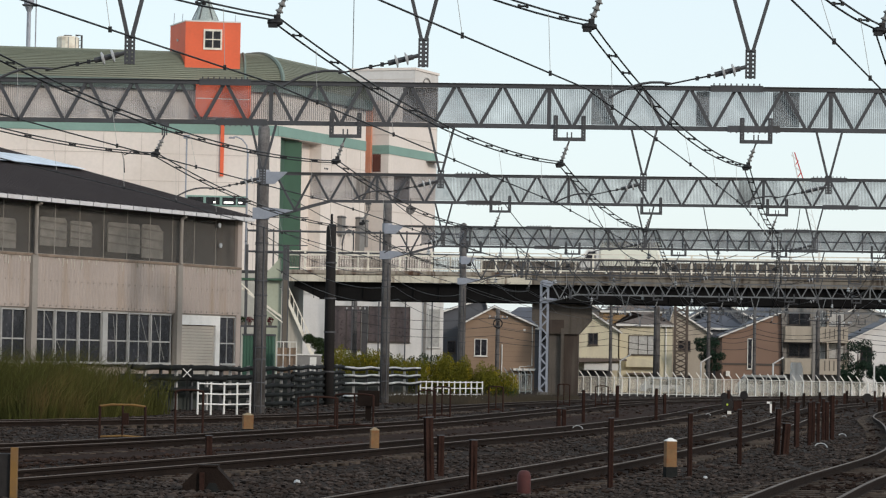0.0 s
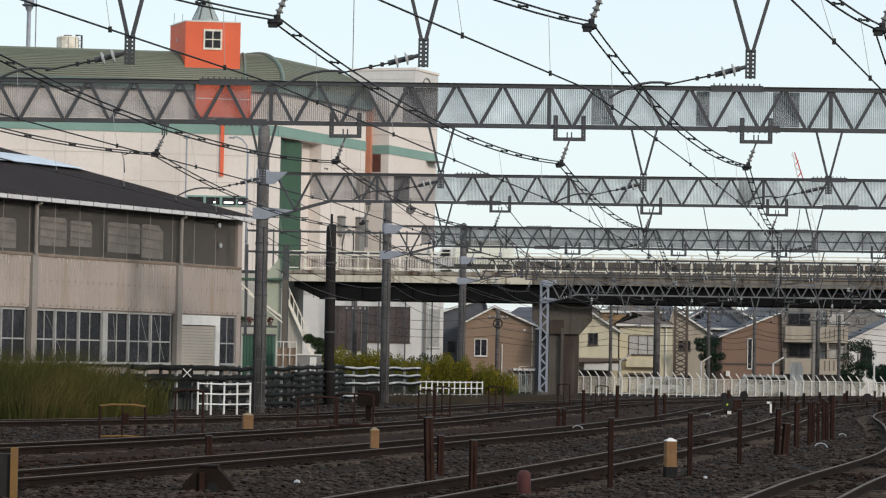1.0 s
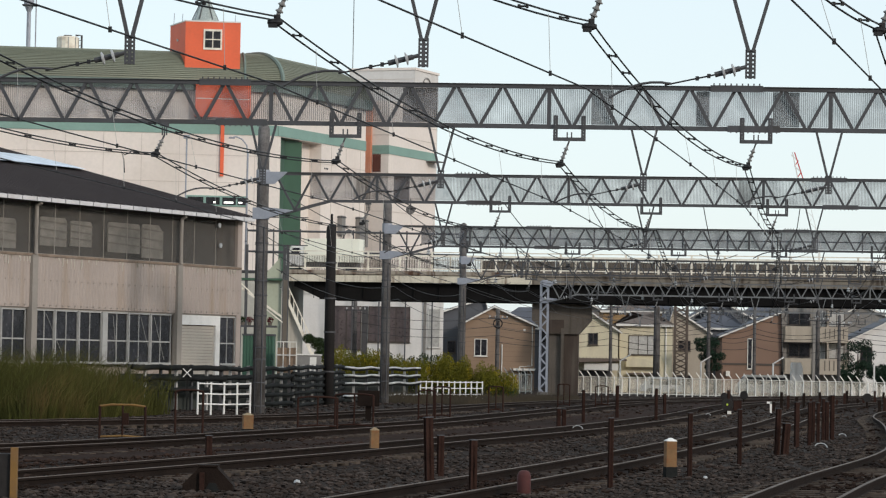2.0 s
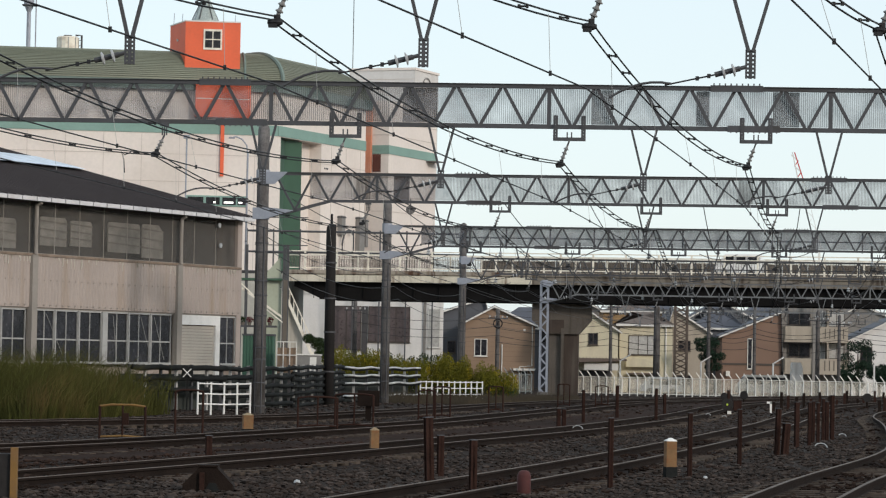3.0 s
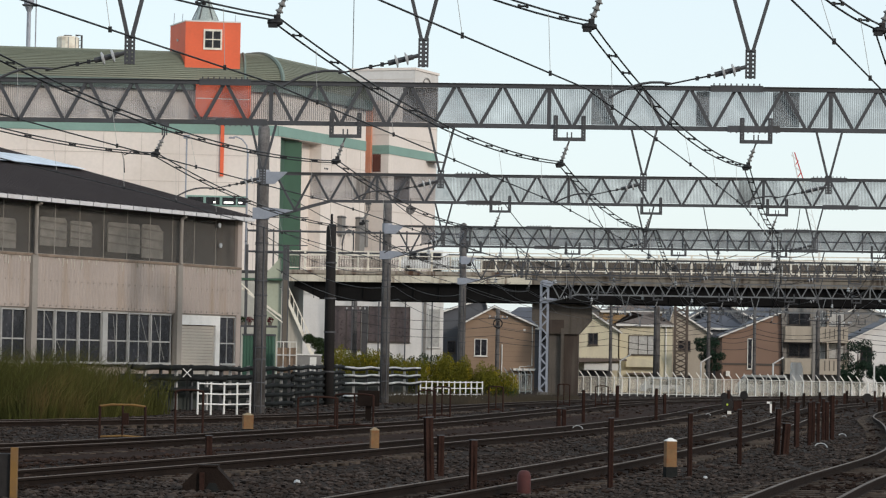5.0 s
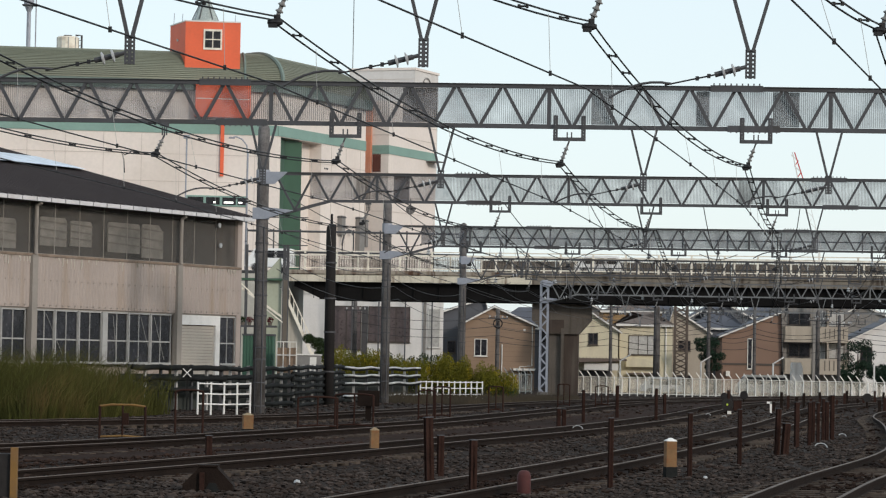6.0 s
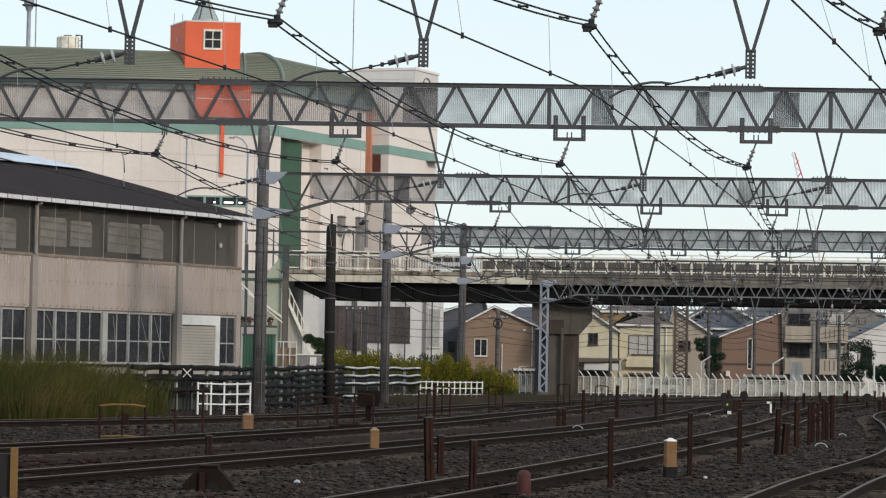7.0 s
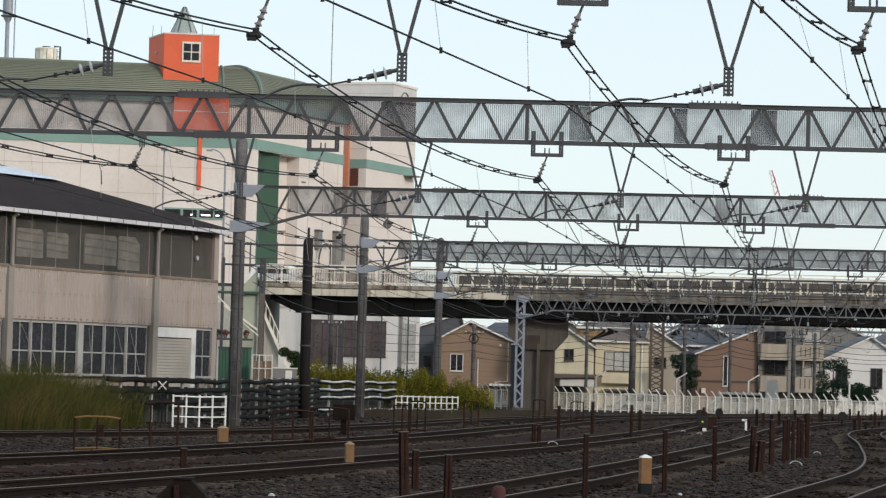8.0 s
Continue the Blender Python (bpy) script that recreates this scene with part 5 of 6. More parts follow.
TREE_LEAF = leaf_material("tree_leaf", (0.018, 0.035, 0.022), (0.03, 0.05, 0.03))
RED_LEAF = leaf_material("red_leaf", (0.10, 0.02, 0.025), (0.05, 0.03, 0.02))
BARK = mat("bark", (0.06, 0.045, 0.035), 0.95, 0, 0.3, 3, 20, 0.5)


def leaf_cloud(name, clumps, count, size, material, parent, seed, up=0.4):
    """Many small leaves about clump centres (x, y, z, rx, ry, rz)."""
    rnd = random.Random(seed)
    g = Geo()
    wts = [c[3] * c[5] for c in clumps]
    for _ in range(count):
        cx, cy, cz, rx, ry, rz = rnd.choices(clumps, wts)[0]
        while True:
            p = Vector((rnd.uniform(-1, 1), rnd.uniform(-1, 1), rnd.uniform(-1, 1)))
            if 0.25 < p.length < 1:
                break
        c = Vector((cx + p.x * rx, cy + p.y * ry, cz + p.z * rz))
        d = Vector((rnd.uniform(-1, 1), rnd.uniform(-1, 1), rnd.uniform(-0.4, 1) + up)).normalized() * size * rnd.uniform(0.6, 1.4)
        s = d.orthogonal().normalized() * size * 0.28
        s.rotate(Matrix.Rotation(rnd.uniform(0, 6.28), 3, d.normalized()))
        g.add([c - d * 0.5, c + s, c + d * 0.5, c - s], [(0, 1, 2, 3)])
    me = bpy.data.meshes.new(name)
    me.from_pydata(g.v, [], g.f)
    return part(name, None, material, parent, me=me)


def plants():
    rnd = random.Random(11)
    # yellow-green weed hedge beyond the racks
    h = thing("weed_hedge", "overgrown yellow-green flowering weeds along the fence", "shrubs", pose(0, 173, -0.85))
    clumps = []
    for i in range(60):
        x = -6.2 + 10.0 * i / 59 + rnd.uniform(-0.2, 0.2)
        top = 2.75 - 0.10 * (x + 5) + rnd.uniform(-0.3, 0.3) + (0.25 if 0 < x < 1.4 else 0)
        if x > 2.2:
            top -= 0.25 * (x - 2.2)
        clumps.append((x, rnd.uniform(-1, 2), top * 0.55, 0.45, 0.6, top * 0.45))
    leaf_cloud("foliage", clumps, 45000, 0.10, HEDGE, h, 3, 0.8)
    # darker leaves fill the low part of the hedge
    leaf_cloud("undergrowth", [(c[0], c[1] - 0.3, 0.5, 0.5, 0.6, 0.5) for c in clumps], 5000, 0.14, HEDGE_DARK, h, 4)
    d = thing("dark_shrub", "dark green shrubs behind the hedge", "shrubs", pose(0, 190, -0.9))
    leaf_cloud("foliage", [(x, rnd.uniform(-0.5, 0.5), 1.6 + rnd.uniform(-0.2, 0.5), 0.5, 0.5, 0.75) for x in (-5.4, -4.8, -4.0, -3.2, -2.4, -1.7, -1.0, -0.3, 0.5, 1.3)], 6000, 0.12, HEDGE_DARK, d, 7)
    b = thing("bush", "small dark bush at the end of the hedge", "shrub", pose(2.75, 178, -0.9))
    leaf_cloud("foliage", [(0, 0, 0.95, 0.7, 0.6, 0.8), (0.5, 0, 0.7, 0.5, 0.5, 0.7), (-0.4, 0, 0.6, 0.5, 0.5, 0.6)], 6000, 0.09, HEDGE, b, 9)
    # darker leaves mixed into the bush
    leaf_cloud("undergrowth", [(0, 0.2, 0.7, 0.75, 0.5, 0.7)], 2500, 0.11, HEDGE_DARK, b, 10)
    # reeds by the warehouse
    r = thing("reed_bed", "tall green and straw-coloured grass in front of the warehouse", "grass", pose(-11, 92, -0.4), kind="stuff")
    g = Geo()
    for _ in range(34000):
        y = rnd.uniform(-5.5, 9)
        x = rnd.uniform(-7.5, 0.9 + 0.17 * y)
        if x > -0.5 + 0.2 * y and rnd.random() < 0.4:
            continue
        hgt = rnd.uniform(0.8, 2.4) * (0.72 + 0.55 * noise.noise((x * 0.8, y * 0.4, 2)))
        if x > 1.2:
            hgt *= 0.8
        lean = Vector((rnd.gauss(0.05, 0.36), rnd.uniform(-0.3, 0.3), 0))
        w = rnd.uniform(0.004, 0.013)
        g.add([(x - w, y, 0), (x + w, y, 0), (x + lean.x * 0.4 + w * 0.8, y + lean.y * 0.4, hgt * 0.65), (x + lean.x * 0.4 - w * 0.8, y + lean.y * 0.4, hgt * 0.65), (x + lean.x * hgt, y + lean.y, hgt)], [(0, 1, 2, 3), (3, 2, 4)])
    me = bpy.data.meshes.new("blades")
    me.from_pydata(g.v, [], g.f)
    part("blades", None, REED, r, me=me)
    # withered grass in front of the weeds
    r = thing("dry_grass", "withered grey-brown grass along the white grid fence", "grass", pose(0, 160, 0), kind="stuff")
    g = Geo()
    for _ in range(9000):
        y = rnd.uniform(-8, 5)
        x = rnd.uniform(-3.2, 6.8)
        hgt = rnd.uniform(0.2, 0.85) * (0.7 + 0.6 * noise.noise((x * 1.1, y * 0.4, 5)))
        lean = rnd.gauss(0, 0.25)
        w = rnd.uniform(0.010, 0.022)
        z = ground_z(x, y + 160) - 0.03
        g.add([(x - w, y, z), (x + w, y, z), (x + lean * hgt, y, z + hgt)], [(0, 1, 2)])
    me = bpy.data.meshes.new("blades")
    me.from_pydata(g.v, [], g.f)
    part("blades", None, DRY_GRASS, r, me=me)
    # trees by the far houses
    for x, y, s, hgt in ((38.6, 292, 1.35, 4.3), (37.6, 289, 1.0, 1.9), (40.2, 289, 1.1, 2.2), (42.0, 296, 1.1, 2.4), (25.0, 296, 1.0, 4.4), (26.2, 305, 1.0, 4.6)):
        t = thing("garden_tree", "dark green garden tree with an uneven crown", "tree", pose(x, y, -1.4), "garden trees")
        part("trunk", Geo().lathe([(0.14 * s, 0), (0.1 * s, hgt * 0.5), (0.04, hgt * 0.95)], n=8), BARK, t)
        for k in range(4):
            q = k * 1.7
            part("limb", Geo().tube([(0, 0, hgt * (0.4 + 0.1 * k)), (0.6 * s * math.cos(q), 0.6 * s * math.sin(q), hgt * (0.65 + 0.1 * k))], 0.04, 6), BARK, t)
        cl = [(rnd.uniform(-0.9, 0.9) * s, rnd.uniform(-0.6, 0.6) * s, hgt * rnd.uniform(0.55, 1.15), 0.55 * s, 0.5 * s, 0.42 * s) for _ in range(9)]
        leaf_cloud("crown", cl, 3500, 0.16, TREE_LEAF, t, int(x * 10))


# ---- fences, racks and posts ----
FENCE_WHITE = mat("fence_white", (0.8, 0.79, 0.76), 0.6, 0, 0.1, 1.5, 14, 0.05)
FENCE_NET = net_material("fence_net", (0.75, 0.70, 0.60), 0.27, 0.05)
HOSE = mat("black_hose", (0.016, 0.017, 0.017), 0.8, 0, 0.3, 2, 14, 0.1, (0.022, 0.023, 0.022), 0.6, 1.5, spec=0.05)
HOSE_WHITE = mat("white_duct_strip", (0.5, 0.51, 0.51), 0.7, 0, 0.3, 2, 14, 0.1, (0.12, 0.12, 0.12), 0.7, 1.8)


def fence_run(name, label, p0, p1, n, z0, hgt, bent=True, net=True):
    a, b = Vector((*p0, z0)), Vector((*p1, z0))
    turn = math.degrees(math.atan2(b.y - a.y, b.x - a.x))
    t = thing(name, label, "fence", pose(a.x, a.y, z0, 0, 0, turn))
    length = (b - a).length
    arm = 0.42
    post = Geo().span((-0.035, -0.035, -0.4), (0.035, 0.035, hgt))
    if bent:
        post.beam((0, 0, hgt - 0.02), (-0.30, -0.15, hgt + arm), 0.06)
    me = post.mesh("fence_post")
    for i in range(n + 1):
        part("fence_post", None, FENCE_WHITE, t, me=me).location = (length * i / n, 0, 0)
    for z in (0.12, hgt - 0.05):
        part("fence_rail", Geo().beam((0, 0, z), (length, 0, z), 0.05), TRIM, t)
    if net:
        part("fence_net", Geo().span((0, 0.03, 0.05), (length, 0.04, hgt - 0.1)), FENCE_NET, t, "pale wire netting")
    return t


def grid_fence(label, p0, p1, z0, hgt, posts, rails, group=""):
    a, b = Vector((*p0, 0)), Vector((*p1, 0))
    t = thing("grid_fence", label, "fence", pose(a.x, a.y, z0, 0, 0, math.degrees(math.atan2(b.y - a.y, b.x - a.x))), group)
    length = (b - a).length
    for i in range(posts):
        x = length * i / (posts - 1)
        part("fence_post", Geo().tube([(x, 0, -0.3), (x, 0, hgt)], 0.035, 8), WHITE, t)
    for k in range(rails):
        z = hgt * (1 - k * 0.34) - 0.05
        part("fence_rail", Geo().tube([(0, -0.02, z), (length * 0.5, -0.02, z - 0.02), (length, -0.02, z)], 0.025, 8), WHITE, t)
    return t


def racks():
    """Wavy rows of old cable ducts laid on brackets along the line."""
    rnd = random.Random(21)
    def rack(p0, p1, z0, rows, r, material, label, bays, seed):
        a, b = Vector((*p0, 0)), Vector((*p1, 0))
        t = thing("cable_rack", label, "cable rack", pose(a.x, a.y, z0, 0, 0, math.degrees(math.atan2(b.y - a.y, b.x - a.x))), "cable racks")
        L = (b - a).length
        for k, z in enumerate(rows):
            part("duct", Geo().tube([(L * i / 24, rnd.uniform(-0.02, 0.02), z + 0.02 * math.sin(i * 0.9 + k + seed) - 0.03 * abs(math.sin(i * 0.39))) for i in range(25)], r, 10), HOSE, t, smooth=True)
            # white strip along the top of each dark duct
            if material is HOSE_WHITE:
                part("white_cover", Geo().tube([(L * i / 24, -0.05, z + 0.06 + 0.02 * math.sin(i * 0.9 + k + seed) - 0.03 * abs(math.sin(i * 0.39))) for i in range(25)], 0.05, 6), HOSE_WHITE, t, "white strip along the top of the duct")
        for i in range(bays + 1):
            x = L * i / bays
            part("rack_post", Geo().span((x - 0.04, 0.1, -0.4), (x + 0.04, 0.2, max(rows) + 0.1)), FRAME_PALE if i % 2 else STEEL_DARK, t)
        part("back_panel", Geo().span((0, 0.6, -0.3), (L, 0.63, max(rows) - 0.25)), mat("dim_panel", (0.03, 0.034, 0.03), 0.9, 0, 0.4, 1.5, 10, 0.2), t)
        return t
    rack((-10.9, 111.5), (-7.9, 115.5), -0.45, (0.72, 1.12, 1.50), 0.10, HOSE, "black corrugated cable ducts on a low rack", 6, 1)
    rack((-7.9, 115.5), (-6.0, 128), -0.5, (0.15, 0.5, 0.85, 1.2, 1.52), 0.085, HOSE, "black cable ducts stacked on a rack beside the track", 8, 2)
    rack((-6.0, 128), (-4.65, 151), -0.6, (0.1, 0.36, 0.62, 0.88, 1.14, 1.4, 1.66), 0.085, HOSE, "dark weathered cable ducts stacked in rows", 12, 3)
    rack((-4.7, 152), (-1.1, 163), -0.75, (0.35, 0.95, 1.32, 1.70), 0.085, HOSE_WHITE, "white-topped cable ducts stacked on a rack", 6, 4)
    grid_fence("short white tubular grid fence beside the track", (-7.95, 103.5), (-6.3, 104.6), -0.35, 0.98, 5, 3)
    grid_fence("white tubular grid fence before the weeds", (-1.05, 166), (2.25, 169), -0.62, 0.95, 12, 3)
    sign = thing("cross_marker", "small black sign with a white cross", "sign", pose(-8.85, 110.2, -0.4))
    part("board", Geo().span((-0.2, 0, 1.05), (0.2, 0.03, 1.5)), HOSE, sign)
    part("cross_bar", Geo().beam((-0.14, -0.02, 1.13), (0.14, -0.02, 1.42), 0.07, 0.03), WHITE, sign)
    part("cross_bar", Geo().beam((-0.14, -0.035, 1.42), (0.14, -0.035, 1.13), 0.07, 0.03), WHITE, sign)
    part("post", Geo().span((-0.03, 0.03, -0.1), (0.03, 0.08, 1.1)), HOSE, sign)
    fence_run("boundary_fence", "white netting boundary fence with outward bent post tops", (10.6, 247.5), (37.5, 240), 45, -1.1, 1.42)
    fence_run("boundary_fence", "short white netting fence by the bridge pier", (5.3, 249), (7.2, 249), 4, -1.1, 1.5)


PAINT_YELLOW = mat("faded_yellow", (0.17, 0.09, 0.022), 0.8, 0, 0.25, 3, 20, 0.2, (0.16, 0.09, 0.05), 0.7, 4)
POST_WORN = mat("worn_post_top", (0.30, 0.24, 0.15), 0.85, 0, 0.3, 3, 20, 0.3, (0.15, 0.07, 0.03), 0.8, 9)
POST_TAN = mat("tan_post", (0.19, 0.105, 0.045), 0.85, 0, 0.3, 3, 20, 0.3, (0.17, 0.06, 0.018), 0.9, 7, cut=0.47)


def trackside():
    # squat marker posts with white chamfered tops
    for x, y, w, h in ((-4.09, 67.3, 0.21, 0.48), (-1.13, 55.0, 0.14, 0.5), (3.53, 48.2, 0.16, 0.58)):
        t = thing("marker_post", "squat tan concrete marker post with a worn white top", "marker post", pose(x, y, rail_z(y) - 0.2, 0, 0, 12), "marker posts")
        part("shaft", Geo().prism([(-w / 2, -0.1), (w / 2, -0.1), (w / 2, h), (-w / 2, h)], -w / 2, w / 2), POST_TAN, t)
        part("cap", Geo().lathe([(w * 0.72, h), (w * 0.70, h + 0.012), (w * 0.15, h + 0.05)], ((0, 0, 0), (0, 0, 1)), 4), WHITE if x > 0 else POST_WORN, t)
        part("foot", Geo().span((-w * 0.55, -w * 0.55, -0.2), (w * 0.55, w * 0.55, 0.19)), HOSE, t)
    # rusty rail-post stakes: x, y, height, width, lean
    stakes = ((-3.65, 50.0, 0.48, 0.09, 0, 0), (-0.12, 42.5, 0.98, 0.105, -2.2, 0), (0.02, 47.3, 0.62, 0.085, 0, 0), (0.42, 38.9, 0.78, 0.08, 0, 0), (2.39, 44.0, 0.99, 0.06, 0, 0), (3.89, 49.0, 1.0, 0.06, 0, 0), (5.23, 55.0, 0.98, 0.06, 0, 0),
              (6.66, 62.3, 0.9, 0.085, 2, 0), (6.78, 62.0, 0.62, 0.12, 4, 0), (7.58, 67.0, 0.98, 0.085, 0, 0), (8.2, 70.0, 0.95, 0.065, 0, 0), (8.52, 72.0, 0.95, 0.06, 0, 0), (8.75, 73.0, 0.9, 0.06, 0, 0), (9.05, 74.5, 0.98, 0.06, 0, 0), (9.25, 75.4, 0.9, 0.07, 0, 0), (9.45, 76.0, 1.05, 0.08, 0, 0),
              (4.0, 88, 0.95, 0.07, 0, 0), (6.3, 92, 1.0, 0.07, 0, 0), (5.5, 98, 1.05, 0.08, 0, 0), (7.4, 104, 0.8, 0.08, 0, 0), (10.6, 116, 0.9, 0.08, 0, 0), (2.84, 75.5, 0.62, 0.08, 0, 0), (2.99, 76.0, 0.6, 0.08, 0, 0))
    for x, y, h, w, lean, _ in stakes:
        t = thing("track_stake", "rusty brown steel stake standing in the ballast", "stake", pose(x, y, rail_z(y) - 0.2, 0, lean, 20), "track stakes")
        part("stake", Geo().span((-w / 2, -w / 2, -0.2), (w / 2, -w / 2 + 0.02, h)).span((-0.012, -w / 2, -0.2), (0.012, w / 2, h)).span((-w / 2, w / 2 - 0.02, -0.2), (w / 2, w / 2, h)), RUST, t)
        part("cap", Geo().span((-w * 0.55, -w * 0.55, h), (w * 0.55, w * 0.55, h + 0.012)), STEEL, t)
    t = thing("bollard", "dull red round-topped steel bollard", "bollard", pose(1.06, 39.2, -0.2))
    part("shaft", Geo().lathe([(0.085, -0.2), (0.085, 0.34), (0.07, 0.39), (0.03, 0.415)], n=16), mat("dull_red", (0.06, 0.013, 0.012), 0.8, 0, 0.3, 3, 20, 0.2, (0.05, 0.02, 0.018), 0.6, 4), t, smooth=True)
    # small house-shaped relay box, and the yellow-edged one
    t = thing("relay_box", "dark rust-red house-shaped trackside box", "relay box", pose(-2.85, 39.0, -0.43))
    part("body", Geo().prism([(-0.31, -0.2), (0.31, -0.2), (0.31, 0.40), (0.10, 0.62), (-0.10, 0.62), (-0.31, 0.40)], 0, 0.4), RUST_DARK, t)
    part("inspection_hole", Geo().prism([(-0.02, 0.02), (0.14, 0.02), (0.14, 0.34), (0.1, 0.42), (0.02, 0.42), (-0.02, 0.36)], -0.01, 0.0), HOSE, t)
    part("roof_plate", Geo().span((-0.12, -0.03, 0.62), (0.12, 0.43, 0.64)), RUST_DARK, t)
    part("door_post", Geo().span((-0.10, -0.05, -0.2), (-0.04, -0.01, 0.55)), RUST, t)
    part("cable_loop", Geo().tube([(0.30, -0.03, 0.1 + 0.12 * math.sin(k * 0.5)) if k > 6 else (0.28 + 0.03 * math.cos(k), -0.03, 0.3 - 0.04 * k) for k in range(7)], 0.01, 6), PORCELAIN, t)
    t = thing("relay_box", "dark trackside box with a faded yellow corner post", "relay box", pose(-5.15, 36.9, -0.25))
    part("body", Geo().span((-0.45, 0, 0.12), (0.14, 0.35, 0.62)), POLE_DARK, t)
    part("corner_post", Geo().span((0.15, -0.05, -0.2), (0.23, 0.03, 0.70)), PAINT_YELLOW, t)
    part("lens", Geo().lathe([(0.1, 0), (0.1, 0.05)], ((-0.1, -0.03, 0.35), (0, 1, 0)), 12), PAINT_YELLOW, t)
    # pipe frames beside the second track
    def pipe_frame(x, y, w, h, turn, label, mid=False, low=True, box=False):
        t = thing("pipe_frame", label, "guard frame", pose(x, y, rail_z(y) - 0.2, 0, 0, turn), "pipe frames")
        part("top_rail", Geo().tube([(-w / 2, 0, h - 0.03), (-w / 4, 0, h), (w / 4, 0, h), (w / 2, 0, h - 0.03)], 0.022, 8), PAINT_YELLOW if box else RUST, t)
        for s in (-1, 1):
            part("leg", Geo().tube([(s * w / 2, 0, -0.2), (s * w / 2, 0, h - 0.03)], 0.025, 8), RUST, t)
        if low:
            part("low_rail", Geo().tube([(-w / 2, 0, h * 0.22), (0, 0, h * 0.25), (w / 2, 0, h * 0.22)], 0.02, 8), PAINT_YELLOW if box else RUST, t)
        if mid:
            part("mid_leg", Geo().tube([(0, 0, h * 0.22), (0, 0, h)], 0.02, 8), RUST, t)
        if box:
            part("red_box", Geo().span((0.0, -0.04, h * 0.52), (0.12, 0.02, h * 0.8)), RUST, t)
        return t
    pipe_frame(-6.0, 59.7, 0.86, 0.78, 0, "rusty pipe frame with a yellowed top rail", True, True, True)
    pipe_frame(-5.3, 66.7, 0.58, 1.0, 0, "tall rusty pipe frame", False, False)
    pipe_frame(-2.75, 71.0, 0.9, 0.85, 12, "rusty pipe guard frame", True)
    pipe_frame(-1.95, 71.8, 0.9, 0.92, -14, "rusty pipe guard frame leaning inwards", True)
    pipe_frame(-0.35, 84, 0.45, 0.9, 10, "rusty pipe guard frame", True)
    pipe_frame(0.05, 84.5, 0.45, 1.0, -10, "rusty pipe guard frame", True)
    pipe_frame(1.75, 99, 0.45, 0.95, 5, "rusty pipe guard frame", True)
    pipe_frame(4.7, 120, 0.45, 1.0, 5, "rusty pipe guard frame", True)
    pipe_frame(6.4, 125, 0.5, 0.95, 5, "rusty pipe guard frame", True)
    mo = thing("point_motor", "dark rusty switch motor on a stub post", "switch motor", pose(-1.95, 86, -0.2))
    part("body", Geo().span((-0.3, -0.15, 0.42), (0.3, 0.2, 0.85)), RUST_DARK, mo)
    part("stub", Geo().span((-0.08, -0.05, -0.2), (0.08, 0.08, 0.42)), RUST_DARK, mo)
    # dwarf signals
    green = bpy.data.materials.new("signal_lamp")
    green.use_nodes = True
    bs = green.node_tree.nodes["Principled BSDF"]
    bs.inputs["Base Color"].default_value = (0.25, 0.3, 0.02, 1)
    bs.inputs["Emission Color"].default_value, bs.inputs["Emission Strength"].default_value = (0.55, 0.75, 0.05, 1), 0.22
    for x, y, h, lit in ((10.1, 111, 0.42, True), (12.4, 136, 0.5, False), (15.4, 160, 0.5, False), (14.6, 162, 0.4, False), (20.3, 150, 0.55, False), (22.6, 150, 0.55, False)):
        t = thing("dwarf_signal", "small round dark dwarf signal with a yellow-green lamp" if lit else "small round dark dwarf signal", "signal", pose(x, y, rail_z(y) - 0.2), "dwarf signals")
        part("stub", Geo().tube([(0, 0.05, -0.2), (0, 0.05, h)], 0.04, 8), RUST_DARK, t)
        part("disc", Geo().lathe([(0.2, 0), (0.21, 0.03), (0.2, 0.12)], ((0, -0.05, h), (0, 1, 0)), 18), POLE_DARK, t)
        if lit:
            part("lamp", Geo().lathe([(0.034, 0), (0.038, 0.03)], ((0.0, -0.085, h), (0, 1, 0)), 12), green, t, "glowing yellow-green lamp")
            part("side_box", Geo().span((0.22, -0.05, h - 0.2), (0.5, 0.15, h + 0.15)), RUST, t)
            part("white_label", Geo().span((-0.0, -0.08, h - 0.33), (0.14, -0.06, h - 0.22)), TRIM, t)
    # small markers and litter in the ballast
    t = thing("white_marker", "small bent white marker plate", "marker", pose(13.0, 124, rail_z(124) - 0.2))
    part("stem", Geo().span((-0.04, 0, 0), (0.04, 0.03, 0.44)), WHITE, t)
    part("flag", Geo().span((-0.16, 0, 0.38), (0.04, 0.03, 0.46)), WHITE, t)
    for x, y, r, kind in ((3.3, 75.5, 0.08, 0), (7.8, 64.5, 0.085, 0), (8.5, 100, 0.05, 1), (9.1, 101, 0.05, 1), (9.7, 76, 0.06, 1), (-1.9, 42.4, 0.05, 2), (-1.1, 39.8, 0.05, 2), (-1.3, 39.9, 0.04, 2), (4.05, 48.0, 0.04, 2)):
        if kind == 2:
            g = Geo().lathe([(r * 0.5, -r * 0.2), (r, r * 0.3), (r * 0.7, r * 0.9), (r * 0.2, r * 1.1)], n=7)
            solid("pale_stone", g, PORCELAIN, "pale broken stone lying on the ballast", "stone", m=pose(x, y, ground_z(x, y)))
        else:
            solid("cable_loop", Geo().tube([(r * 1.5 * math.cos(k * 0.35), r * 0.8 * math.sin(k * 0.35), 0.05 + r * math.sin(k * 0.35)) for k in range(9)], 0.011, 6), PORCELAIN, "loop of pale cable rising from the ballast", "cable", m=pose(x, y, ground_z(x, y) + 0.02))
    # row of short stakes along the far tracks
    for i in range(44):
        y = 128 + 2.1 * i + 1.1 * math.sin(i * 3)
        x = plan_x(4, y) + (-2.2 if i % 3 else 2.3)
